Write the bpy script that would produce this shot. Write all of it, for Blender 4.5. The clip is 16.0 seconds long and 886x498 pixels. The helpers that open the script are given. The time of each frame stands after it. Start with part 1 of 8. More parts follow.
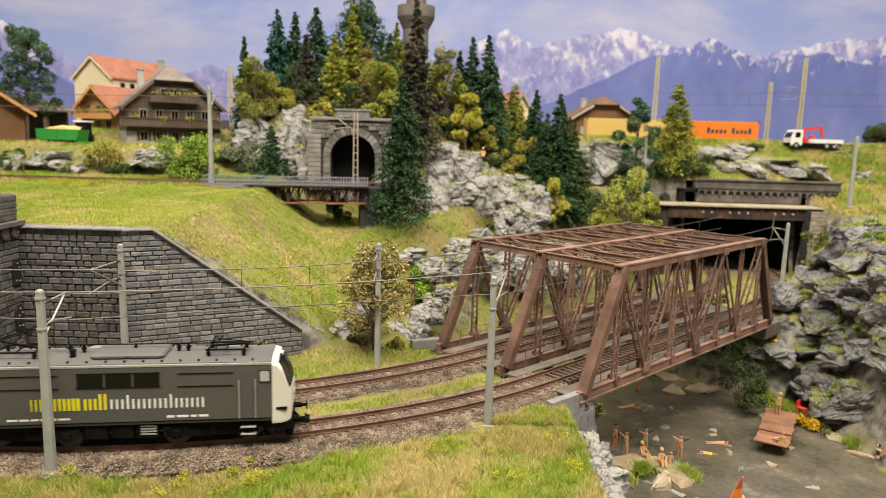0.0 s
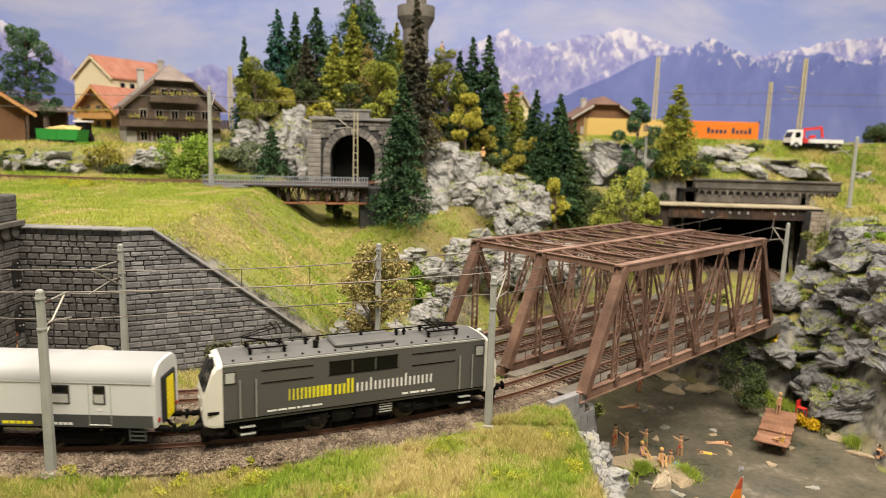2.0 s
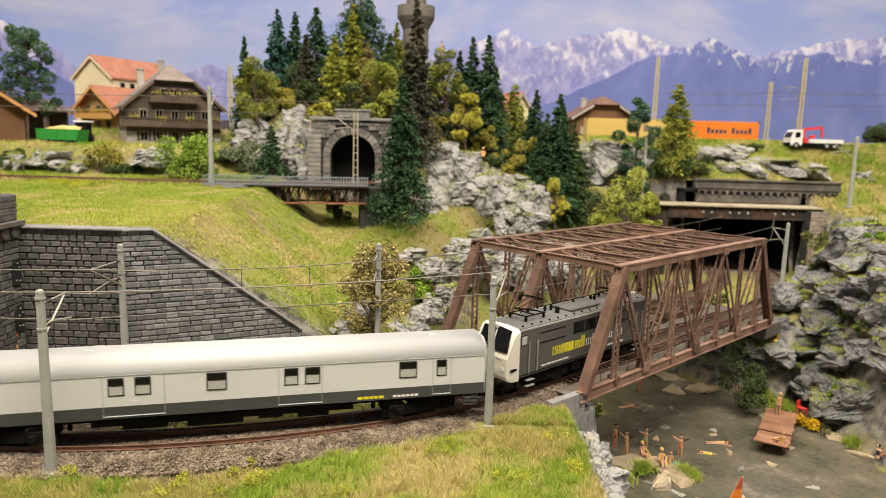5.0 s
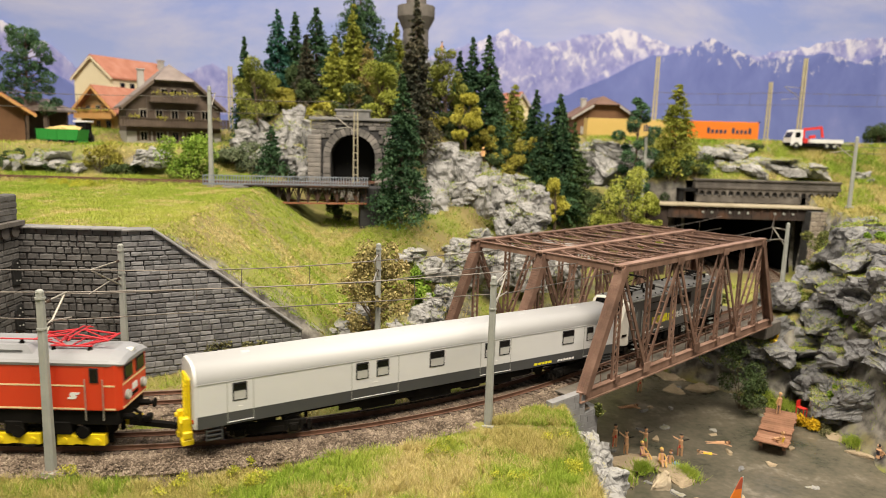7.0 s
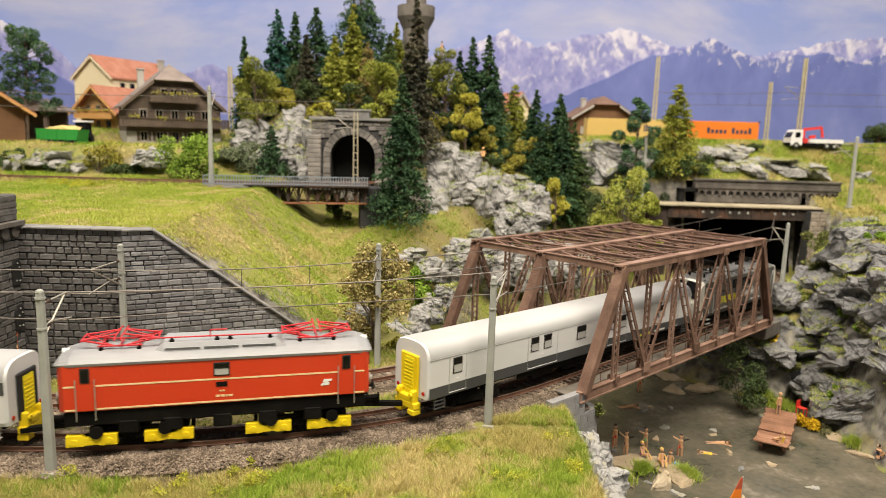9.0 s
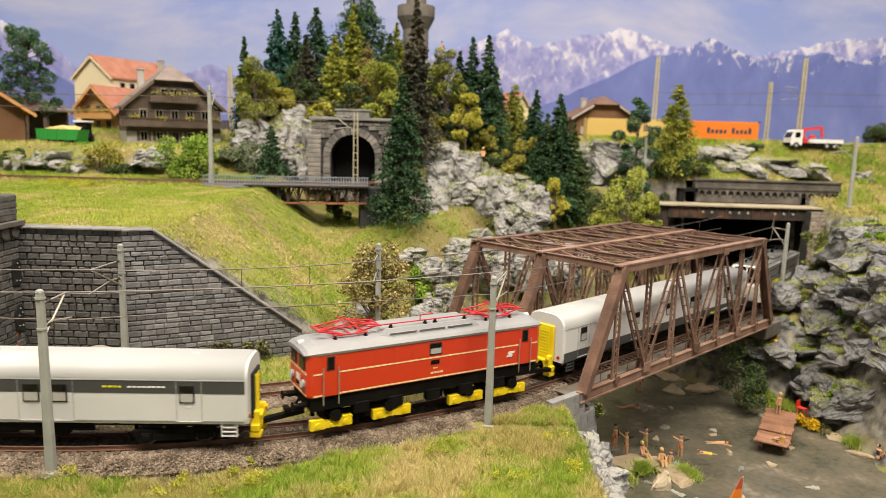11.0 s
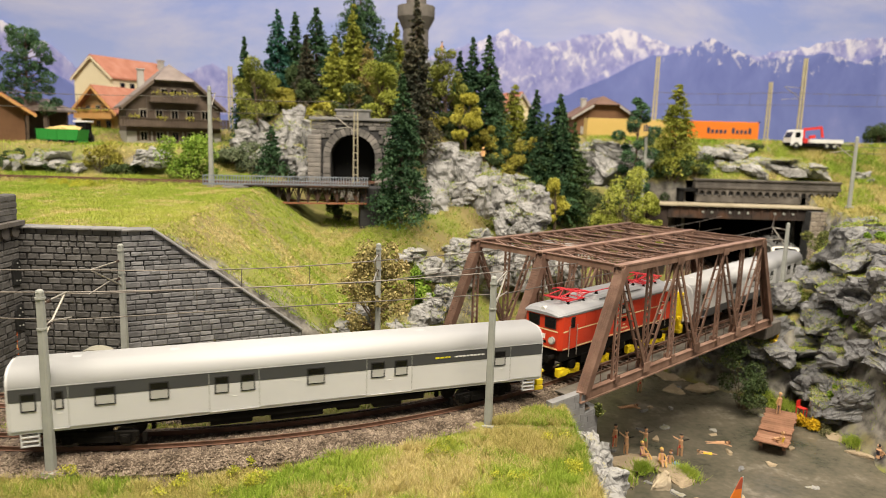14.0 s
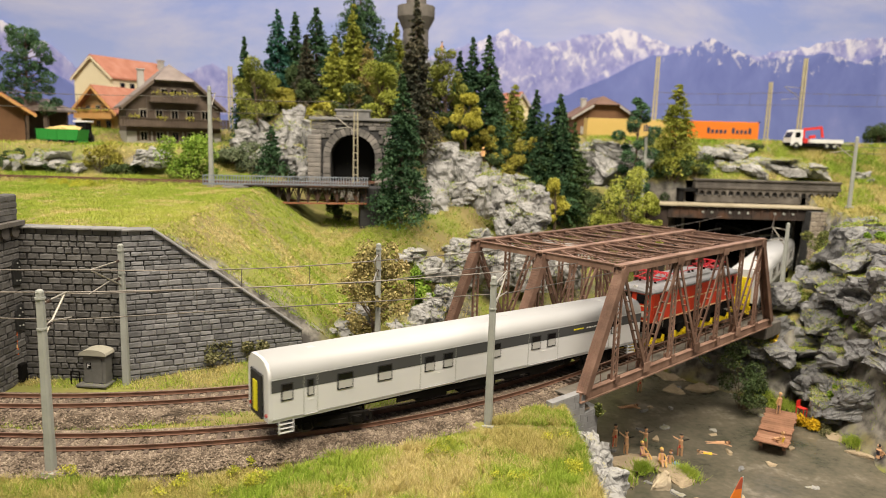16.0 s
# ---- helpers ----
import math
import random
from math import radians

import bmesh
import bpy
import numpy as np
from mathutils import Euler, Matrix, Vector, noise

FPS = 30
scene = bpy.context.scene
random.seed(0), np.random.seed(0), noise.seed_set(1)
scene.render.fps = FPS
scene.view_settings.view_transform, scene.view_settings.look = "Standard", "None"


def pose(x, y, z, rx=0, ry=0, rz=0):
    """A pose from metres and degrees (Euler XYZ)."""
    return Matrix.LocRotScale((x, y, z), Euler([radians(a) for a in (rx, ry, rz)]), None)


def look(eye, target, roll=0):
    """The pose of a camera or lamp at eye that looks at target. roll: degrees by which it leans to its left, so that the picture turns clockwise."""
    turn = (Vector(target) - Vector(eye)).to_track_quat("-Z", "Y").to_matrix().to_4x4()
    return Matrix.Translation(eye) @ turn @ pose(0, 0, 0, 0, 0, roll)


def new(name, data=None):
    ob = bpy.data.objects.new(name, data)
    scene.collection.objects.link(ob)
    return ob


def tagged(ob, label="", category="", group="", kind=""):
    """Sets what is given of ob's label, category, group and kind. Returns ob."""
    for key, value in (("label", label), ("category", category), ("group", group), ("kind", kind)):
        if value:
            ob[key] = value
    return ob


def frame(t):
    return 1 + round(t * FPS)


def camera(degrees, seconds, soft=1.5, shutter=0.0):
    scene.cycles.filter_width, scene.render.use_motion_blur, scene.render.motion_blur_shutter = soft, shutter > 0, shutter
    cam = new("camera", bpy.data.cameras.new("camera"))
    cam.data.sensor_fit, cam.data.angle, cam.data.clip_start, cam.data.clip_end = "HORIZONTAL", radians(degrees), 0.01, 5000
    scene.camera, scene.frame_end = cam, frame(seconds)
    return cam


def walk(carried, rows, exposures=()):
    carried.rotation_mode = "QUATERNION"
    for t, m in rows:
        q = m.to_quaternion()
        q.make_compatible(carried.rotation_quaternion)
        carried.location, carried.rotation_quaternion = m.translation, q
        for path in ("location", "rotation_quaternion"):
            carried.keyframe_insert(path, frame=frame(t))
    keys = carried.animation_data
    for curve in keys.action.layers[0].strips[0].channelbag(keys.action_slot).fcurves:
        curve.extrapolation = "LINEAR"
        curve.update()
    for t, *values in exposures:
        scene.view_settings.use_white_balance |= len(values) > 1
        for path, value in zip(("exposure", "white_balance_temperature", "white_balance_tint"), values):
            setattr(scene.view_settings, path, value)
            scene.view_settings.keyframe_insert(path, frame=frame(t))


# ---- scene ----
# A model railway in H0 scale. All lengths in the code below are centimetres; CM turns them into metres.
CM = 0.01
cam = camera(65.8, 16.0, 0.6, 0.5)
cam.data.dof.use_dof, cam.data.dof.focus_distance, cam.data.dof.aperture_fstop = True, 0.42, 12.5
EYE = pose(0, 0, 16.665 * CM, 90 - 9.076, 0, 0) @ pose(0, 0, 0, 0, 0, 1.66)
walk(cam, [(0, EYE), (16, EYE)], [(0, 0.0), (16, 0.0)])

# ---------------------------------------------------------------- light
# The exhibition hall is lit by rows of ceiling lamps; its pale walls and ceiling bounce their light.
world = bpy.data.worlds.new("hall_air")
scene.world = world
world.use_nodes = True
world.node_tree.nodes["Background"].inputs[0].default_value = (1.0, 0.95, 0.88, 1)
world.node_tree.nodes["Background"].inputs[1].default_value = 0.26


def ceiling_lamp(x, y, z, sx, sy, watts, colour, target):
    d = bpy.data.lights.new("ceiling_lamp", "AREA")
    d.shape, d.size, d.size_y, d.energy, d.color = "RECTANGLE", sx * CM, sy * CM, watts, colour
    ob = new("ceiling_lamp", d)
    ob.matrix_world = look((x * CM, y * CM, z * CM), Vector(target) * CM)
    return tagged(ob, "long white ceiling lamp of the exhibition hall", "lamp", kind="structure")


ceiling_lamp(-60, -12, 170, 120, 40, 48.5, (1.0, 0.885, 0.725), (-20, 60, 0))
ceiling_lamp(60, -16, 170, 120, 40, 51.5, (1.0, 0.885, 0.725), (20, 60, 0))
ceiling_lamp(0, 110, 180, 200, 30, 16.0, (1.0, 0.9, 0.76), (0, 100, 0))

# ---------------------------------------------------------------- small helpers
rng = np.random.default_rng(7)


def mesh_of(bm, name):
    me = bpy.data.meshes.new(name)
    bmesh.ops.scale(bm, vec=(CM, CM, CM), verts=bm.verts)
    bm.to_mesh(me)
    bm.free()
    return me


def part(name, bm, mat, parent=None, label="", smooth=False):
    """One mesh object out of a bmesh in centimetres, under its thing."""
    ob = new(name, mesh_of(bm, name))
    if mat:
        ob.data.materials.append(mat)
    if smooth:
        ob.data.shade_smooth()
    ob.parent = parent
    if label:
        ob["label"] = label
    return ob


def raw_mesh(name, verts, faces, mat, smooth=False):
    """A mesh object out of arrays in centimetres."""
    me = bpy.data.meshes.new(name)
    me.from_pydata((np.asarray(verts) * CM).tolist(), [], [list(map(int, f)) for f in faces])
    me.materials.append(mat)
    if smooth:
        me.shade_smooth()
    return new(name, me)


def thing(name, x=0, y=0, z=0, rz=0, label="", category="", group="", kind=""):
    """An Empty at the base of a thing; its parts become its children."""
    ob = new(name)
    ob.empty_display_size = 0.01
    ob.matrix_world = pose(x * CM, y * CM, z * CM, 0, 0, rz)
    return tagged(ob, label, category, group, kind)


def at(x, y, z, rz=0, rx=0, ry=0):
    return pose(x * CM, y * CM, z * CM, rx, ry, rz)


def box(bm, x0, x1, y0, y1, z0, z1, bevel=0.0, m=None):
    r = bmesh.ops.create_cube(bm, size=1)
    vs = r["verts"]
    for v in vs:
        v.co = Vector(((x0 + x1) / 2 + v.co.x * (x1 - x0), (y0 + y1) / 2 + v.co.y * (y1 - y0), (z0 + z1) / 2 + v.co.z * (z1 - z0)))
    if bevel > 0:
        es = list({e for v in vs for e in v.link_edges})
        r = bmesh.ops.bevel(bm, geom=es, offset=bevel, segments=1, affect="EDGES", clamp_overlap=True)
        vs = list({v for f in r["faces"] for v in f.verts} | {v for v in vs if v.is_valid})
    if m is not None:
        bmesh.ops.transform(bm, matrix=m, verts=vs)
    return vs


def bar(bm, a, b, w, h, up=(0, 0, 1), bevel=0.0):
    """A straight bar from a to b, w wide and h high."""
    a, b = Vector(a), Vector(b)
    d = b - a
    q = d.normalized()
    side = q.cross(Vector(up))
    if side.length < 1e-4:
        side = q.cross(Vector((1, 0, 0)))
    side.normalize()
    top = side.cross(q)
    m = Matrix((side, q, top)).transposed().to_4x4()
    m.translation = (a + b) / 2
    return box(bm, -w / 2, w / 2, -d.length / 2, d.length / 2, -h / 2, h / 2, bevel, m)


def rod(bm, a, b, r0, r1=None, n=8, caps=True):
    a, b = Vector(a), Vector(b)
    d = b - a
    m = Matrix.Translation((a + b) / 2) @ d.to_track_quat("Z", "Y").to_matrix().to_4x4()
    return bmesh.ops.create_cone(bm, cap_ends=caps, segments=n, radius1=r0, radius2=r0 if r1 is None else r1, depth=d.length, matrix=m)["verts"]


def ball(bm, c, r, n=8, squash=(1, 1, 1)):
    m = Matrix.Translation(c) @ Matrix.Diagonal((*squash, 1))
    return bmesh.ops.create_uvsphere(bm, u_segments=n, v_segments=max(4, n // 2 + 1), radius=r, matrix=m)["verts"]


def extrude_profile(bm, pts, y0, y1, m=None):
    """A prism over a closed outline in x and z, from y0 to y1."""
    lo = [bm.verts.new((x, y0, z)) for x, z in pts]
    hi = [bm.verts.new((x, y1, z)) for x, z in pts]
    k = len(pts)
    for i in range(k):
        bm.faces.new((lo[i], lo[(i + 1) % k], hi[(i + 1) % k], hi[i]))
    bm.faces.new(lo[::-1])
    bm.faces.new(hi)
    bmesh.ops.recalc_face_normals(bm, faces=bm.faces)
    if m is not None:
        bmesh.ops.transform(bm, matrix=m, verts=lo + hi)
    return lo + hi


def sm(a, b, x):
    t = np.clip((np.asarray(x, float) - a) / (b - a), 0, 1)
    return t * t * (3 - 2 * t)


# ---------------------------------------------------------------- materials
def material(name, colours, rough=0.8, metal=0.0, scale=20.0, bump=0.2, bump_scale=None, island=0.0, obj_random=0.0, spec=0.4, detail=6, fine=0.25, coat=0.0):
    """Mottled paint or stone: colours run along a two-scale noise; scale is in features per 10 cm."""
    mat = bpy.data.materials.new(name)
    mat.use_nodes = True
    nt = mat.node_tree
    n, l = nt.nodes, nt.links
    b = n["Principled BSDF"]
    tc = n.new("ShaderNodeTexCoord")
    big = n.new("ShaderNodeTexNoise")
    big.inputs["Scale"].default_value = scale * 10
    big.inputs["Detail"].default_value = detail
    l.new(tc.outputs["Object"], big.inputs["Vector"])
    small = n.new("ShaderNodeTexNoise")
    small.inputs["Scale"].default_value = scale * 75
    small.inputs["Detail"].default_value = 3
    l.new(tc.outputs["Object"], small.inputs["Vector"])
    mix = n.new("ShaderNodeMath")
    mix.operation = "MULTIPLY_ADD"
    mix.inputs[1].default_value = fine
    l.new(small.outputs["Fac"], mix.inputs[0])
    sub = n.new("ShaderNodeMath")
    sub.operation = "MULTIPLY_ADD"
    sub.inputs[1].default_value, sub.inputs[2].default_value = 1.6, -0.3 - fine / 2
    l.new(big.outputs["Fac"], sub.inputs[0])
    l.new(sub.outputs[0], mix.inputs[2])
    fac = mix.outputs[0]
    for amount, kind in ((island, "ShaderNodeNewGeometry"), (obj_random, "ShaderNodeObjectInfo")):
        if amount:
            g = n.new(kind)
            a = n.new("ShaderNodeMath")
            a.operation = "MULTIPLY_ADD"
            a.inputs[1].default_value = amount
            l.new(g.outputs["Random Per Island" if kind.endswith("Geometry") else "Random"], a.inputs[0])
            s2 = n.new("ShaderNodeMath")
            s2.operation = "SUBTRACT"
            s2.inputs[1].default_value = amount / 2
            l.new(fac, s2.inputs[0])
            l.new(s2.outputs[0], a.inputs[2])
            fac = a.outputs[0]
    ramp = n.new("ShaderNodeValToRGB")
    el = ramp.color_ramp.elements
    for i, c in enumerate(colours):
        pos = i / max(1, len(colours) - 1)
        e = el[i] if i < 2 else el.new(pos)
        e.position = pos
        e.color = (*c, 1)
    if len(colours) == 1:
        el[1].color = (*colours[0], 1)
    l.new(fac, ramp.inputs[0])
    l.new(ramp.outputs[0], b.inputs["Base Color"])
    b.inputs["Roughness"].default_value = rough
    b.inputs["Metallic"].default_value = metal
    b.inputs["Specular IOR Level"].default_value = spec
    b.inputs["Coat Weight"].default_value = coat
    if bump:
        bt = n.new("ShaderNodeTexNoise")
        bt.inputs["Scale"].default_value = (bump_scale or scale * 3) * 10
        bt.inputs["Detail"].default_value = 8
        l.new(tc.outputs["Object"], bt.inputs["Vector"])
        bp = n.new("ShaderNodeBump")
        bp.inputs["Strength"].default_value = bump
        bp.inputs["Distance"].default_value = 0.15 * CM
        l.new(bt.outputs["Fac"], bp.inputs["Height"])
        l.new(bp.outputs[0], b.inputs["Normal"])
    return mat


M = {}
M["soil"] = material("soil_and_moss", [(0.11, 0.085, 0.04), (0.19, 0.155, 0.06), (0.19, 0.2, 0.045), (0.32, 0.26, 0.11)], 0.95, scale=1.2, bump=0.6, bump_scale=18)
M["grass"] = material("static_grass", [(0.09, 0.17, 0.015), (0.2, 0.3, 0.03), (0.33, 0.4, 0.06), (0.48, 0.47, 0.12)], 0.9, scale=0.5, bump=0, island=0.5, spec=0.15)
M["straw"] = material("straw_grass", [(0.22, 0.24, 0.05), (0.4, 0.35, 0.11), (0.52, 0.43, 0.18), (0.62, 0.52, 0.28)], 0.9, scale=0.5, bump=0, island=0.6, spec=0.15)
M["ballast"] = material("ballast_stones", [(0.045, 0.033, 0.022), (0.115, 0.086, 0.062), (0.19, 0.148, 0.11), (0.29, 0.235, 0.18)], 0.95, scale=12, bump=0.3, island=0.7)
M["rail"] = material("rusty_rail", [(0.06, 0.03, 0.018), (0.125, 0.062, 0.038), (0.18, 0.095, 0.062)], 0.75, 0.05, scale=10, bump=0.2)
M["railtop"] = material("worn_rail_head", [(0.2, 0.12, 0.085), (0.34, 0.25, 0.2)], 0.45, 0.5, scale=10, bump=0.05)
M["sleeper"] = material("weathered_sleeper", [(0.06, 0.045, 0.035), (0.14, 0.1, 0.075)], 0.9, scale=10, bump=0.3, obj_random=0.4)
M["bridge"] = material("brown_bridge_steel", [(0.065, 0.037, 0.026), (0.18, 0.105, 0.075), (0.32, 0.205, 0.155)], 0.65, 0.05, scale=5, bump=0.25, obj_random=0.35)
M["block"] = material("grey_stone_block", [(0.06, 0.06, 0.063), (0.135, 0.135, 0.14), (0.235, 0.235, 0.24), (0.36, 0.355, 0.35)], 0.9, scale=5, bump=0.55, bump_scale=20, obj_random=0.4)
# Darker copy of the grey stone block, for the north and west walls.
M["darkblock"] = material("dark_stone_block", [(0.032, 0.031, 0.03), (0.076, 0.073, 0.07), (0.135, 0.13, 0.126), (0.22, 0.213, 0.206)], 0.9, scale=5, bump=0.6, bump_scale=20, obj_random=0.4)
M["joint_and_shade"] = material("dark_mortar_and_shade", [(0.02, 0.02, 0.021), (0.06, 0.06, 0.062)], 0.95, scale=8, bump=0.3)
M["cap"] = material("grey_coping_stone", [(0.1, 0.1, 0.1), (0.19, 0.188, 0.185), (0.28, 0.27, 0.26)], 0.9, scale=5, bump=0.4)
M["parapet"] = material("dark_sooty_parapet_stone", [(0.045, 0.04, 0.036), (0.1, 0.09, 0.08), (0.18, 0.165, 0.15)], 0.9, scale=5, bump=0.5, bump_scale=14)
M["rock"] = material("grey_rock_cast", [(0.17, 0.168, 0.165), (0.27, 0.268, 0.262), (0.33, 0.326, 0.318), (0.43, 0.42, 0.405)], 0.9, scale=2.2, bump=0.5, bump_scale=14)
M["rockdark"] = material("dark_grey_rock_cast", [(0.06, 0.06, 0.062), (0.15, 0.15, 0.154), (0.23, 0.23, 0.233), (0.35, 0.35, 0.35)], 0.9, scale=3.2, bump=0.75, bump_scale=12)
M["water"] = material("river_varnish", [(0.03, 0.042, 0.026), (0.085, 0.08, 0.06), (0.125, 0.112, 0.084), (0.24, 0.215, 0.175)], 0.22, scale=3.0, bump=0.4, bump_scale=14, fine=0.6, spec=0.5)
M["pole"] = material("concrete_mast", [(0.24, 0.25, 0.23), (0.36, 0.37, 0.34)], 0.8, scale=8, bump=0.1)
M["wire"] = material("dark_wire", [(0.1, 0.09, 0.08), (0.16, 0.14, 0.12)], 0.5, 0.5, scale=10, bump=0)
M["black"] = material("black_plastic", [(0.012, 0.012, 0.012), (0.03, 0.03, 0.03)], 0.6, scale=6, bump=0.05)
# Near-black colour that stands in for the darkness inside both tunnels.
M["painted_dark"] = material("tunnel_dark_paint", [(0.004, 0.004, 0.004), (0.008, 0.008, 0.008)], 0.95, scale=6, bump=0)
M["portal"] = material("brown_grey_portal_stone", [(0.05, 0.047, 0.044), (0.12, 0.113, 0.106), (0.2, 0.187, 0.173), (0.3, 0.275, 0.25)], 0.9, scale=5, bump=0.5, bump_scale=14, obj_random=0.4)
M["abstone"] = material("smooth_grey_wing_wall", [(0.13, 0.13, 0.135), (0.22, 0.22, 0.225), (0.3, 0.3, 0.305)], 0.85, scale=5, bump=0.25, obj_random=0.3)
M["deck"] = material("sandy_deck_edge", [(0.22, 0.19, 0.13), (0.36, 0.31, 0.22), (0.45, 0.4, 0.3)], 0.9, scale=4, bump=0.3)
M["pierstone"] = material("pale_brown_pier_stone", [(0.17, 0.14, 0.11), (0.3, 0.26, 0.21), (0.42, 0.37, 0.31)], 0.9, scale=5, bump=0.5, bump_scale=14, obj_random=0.4)


def weathered(mat, wash, moss, steep=None):
    """Dark wash in the cracks of cast rock and moss on its level tops; steep ground shows bare rock."""
    n, l = mat.node_tree.nodes, mat.node_tree.links
    b = n["Principled BSDF"]
    src = b.inputs["Base Color"].links[0].from_socket
    tc = n.new("ShaderNodeTexCoord")
    if wash:
        warp = n.new("ShaderNodeTexNoise")
        warp.inputs["Scale"].default_value = 60
        l.new(tc.outputs["Object"], warp.inputs["Vector"])
        addv = n.new("ShaderNodeMixRGB")
        addv.blend_type = "ADD"
        addv.inputs[0].default_value = 0.02
        l.new(tc.outputs["Object"], addv.inputs[1])
        l.new(warp.outputs["Color"], addv.inputs[2])
        for scale, width, dark in ((45, 0.035, 0.5), (120, 0.05, 0.25)):
            v = n.new("ShaderNodeTexVoronoi")
            v.feature = "DISTANCE_TO_EDGE"
            v.inputs["Scale"].default_value = scale
            l.new(addv.outputs[0], v.inputs["Vector"])
            r = n.new("ShaderNodeValToRGB")
            r.color_ramp.elements[0].color = (1 - dark, 1 - dark, 1 - dark, 1)
            r.color_ramp.elements[1].position = width
            r.color_ramp.elements[1].color = (1, 1, 1, 1)
            l.new(v.outputs["Distance"], r.inputs[0])
            m = n.new("ShaderNodeMixRGB")
            m.blend_type = "MULTIPLY"
            m.inputs[0].default_value = 1
            l.new(src, m.inputs[1])
            l.new(r.outputs[0], m.inputs[2])
            src = m.outputs[0]
            bp = n.new("ShaderNodeBump")
            bp.inputs["Strength"].default_value = 0.5
            bp.inputs["Distance"].default_value = 0.1 * CM
            l.new(r.outputs[0], bp.inputs["Height"])
            if b.inputs["Normal"].links:
                l.new(b.inputs["Normal"].links[0].from_socket, bp.inputs["Normal"])
            l.new(bp.outputs[0], b.inputs["Normal"])
    g = n.new("ShaderNodeNewGeometry")
    sep = n.new("ShaderNodeSeparateXYZ")
    l.new(g.outputs["Normal"], sep.inputs[0])
    nz = n.new("ShaderNodeTexNoise")
    nz.inputs["Scale"].default_value = 45
    nz.inputs["Detail"].default_value = 6
    l.new(g.outputs["Position"], nz.inputs["Vector"])
    a = n.new("ShaderNodeMath")
    a.operation = "MULTIPLY_ADD"
    a.inputs[1].default_value = 0.9
    l.new(nz.outputs["Fac"], a.inputs[0])
    l.new(sep.outputs["Z"], a.inputs[2])
    r = n.new("ShaderNodeValToRGB")
    lo, hi = (0.5, 0.6) if steep else (0.68, 0.8)
    r.color_ramp.elements[0].position, r.color_ramp.elements[1].position = lo, hi
    h = n.new("ShaderNodeMath")
    h.operation = "MULTIPLY"
    h.inputs[1].default_value = 0.5 if not steep else 0.52
    l.new(a.outputs[0], h.inputs[0])
    l.new(h.outputs[0], r.inputs[0])
    m = n.new("ShaderNodeMixRGB")
    l.new(r.outputs[0], m.inputs[0])
    if steep:
        rock = n.new("ShaderNodeTexNoise")
        rock.inputs["Scale"].default_value = 90
        rock.inputs["Detail"].default_value = 8
        l.new(tc.outputs["Object"], rock.inputs["Vector"])
        rr2 = n.new("ShaderNodeValToRGB")
        rr2.color_ramp.elements[0].position, rr2.color_ramp.elements[0].color = 0.35, (0.06, 0.055, 0.05, 1)
        rr2.color_ramp.elements[1].position, rr2.color_ramp.elements[1].color = 0.7, (*steep, 1)
        l.new(rock.outputs["Fac"], rr2.inputs[0])
        l.new(rr2.outputs[0], m.inputs[1])
        l.new(src, m.inputs[2])
    else:
        l.new(src, m.inputs[1])
        m.inputs[2].default_value = (*moss, 1)
    l.new(m.outputs[0], b.inputs["Base Color"])


weathered(M["rock"], True, (0.24, 0.22, 0.085))
weathered(M["rockdark"], True, (0.2, 0.2, 0.07))
weathered(M["soil"], False, None, (0.34, 0.32, 0.28))

# ---------------------------------------------------------------- the two lines of the lower track
HD = 0.7595
DX, DY = math.cos(HD), math.sin(HD)
NX, NY = -DY, DX
AX, AY = 9.65, 44.44            # foot of the near truss's end post
NEAR = (45.5, -23.73, 80.32)    # radius and centre of the curve
FAR = (46.0, -28.17, 86.44)


def along(line, s):
    """Place and heading on a line; s = 0 where the curve runs out into the bridge."""
    r, cx, cy = line
    run_out, bend = (34.0, 45.0) if line is NEAR else (33.0, 38.0)
    if s > run_out:
        # beyond the bridge the lines bend away into the cutting
        x0, y0 = cx + r * math.sin(HD) + run_out * DX, cy - r * math.cos(HD) + run_out * DY
        a = HD + (s - run_out) / bend
        return x0 + bend * NX + bend * math.sin(a), y0 + bend * NY - bend * math.cos(a), a
    if s >= 0:
        return cx + r * math.sin(HD) + s * DX, cy - r * math.cos(HD) + s * DY, HD
    a = HD + s / r
    if a > 0:
        return cx + r * math.sin(a), cy - r * math.cos(a), a
    return cx + s + r * HD, cy - r, 0.0


# ---------------------------------------------------------------- ground
def wall_line(x):
    return np.where(x < -21.6, 45.7, 45.7 + 0.515 * (x + 21.6))


def lumps(x, y, k):
    return (np.sin(x * 0.61 * k + 1.3) * np.cos(y * 0.53 * k + 0.4) + 0.6 * np.sin(x * 1.37 * k - y * 0.9 * k + 2.1) + 0.4 * np.cos(x * 2.3 * k + y * 2.9 * k)) / 2


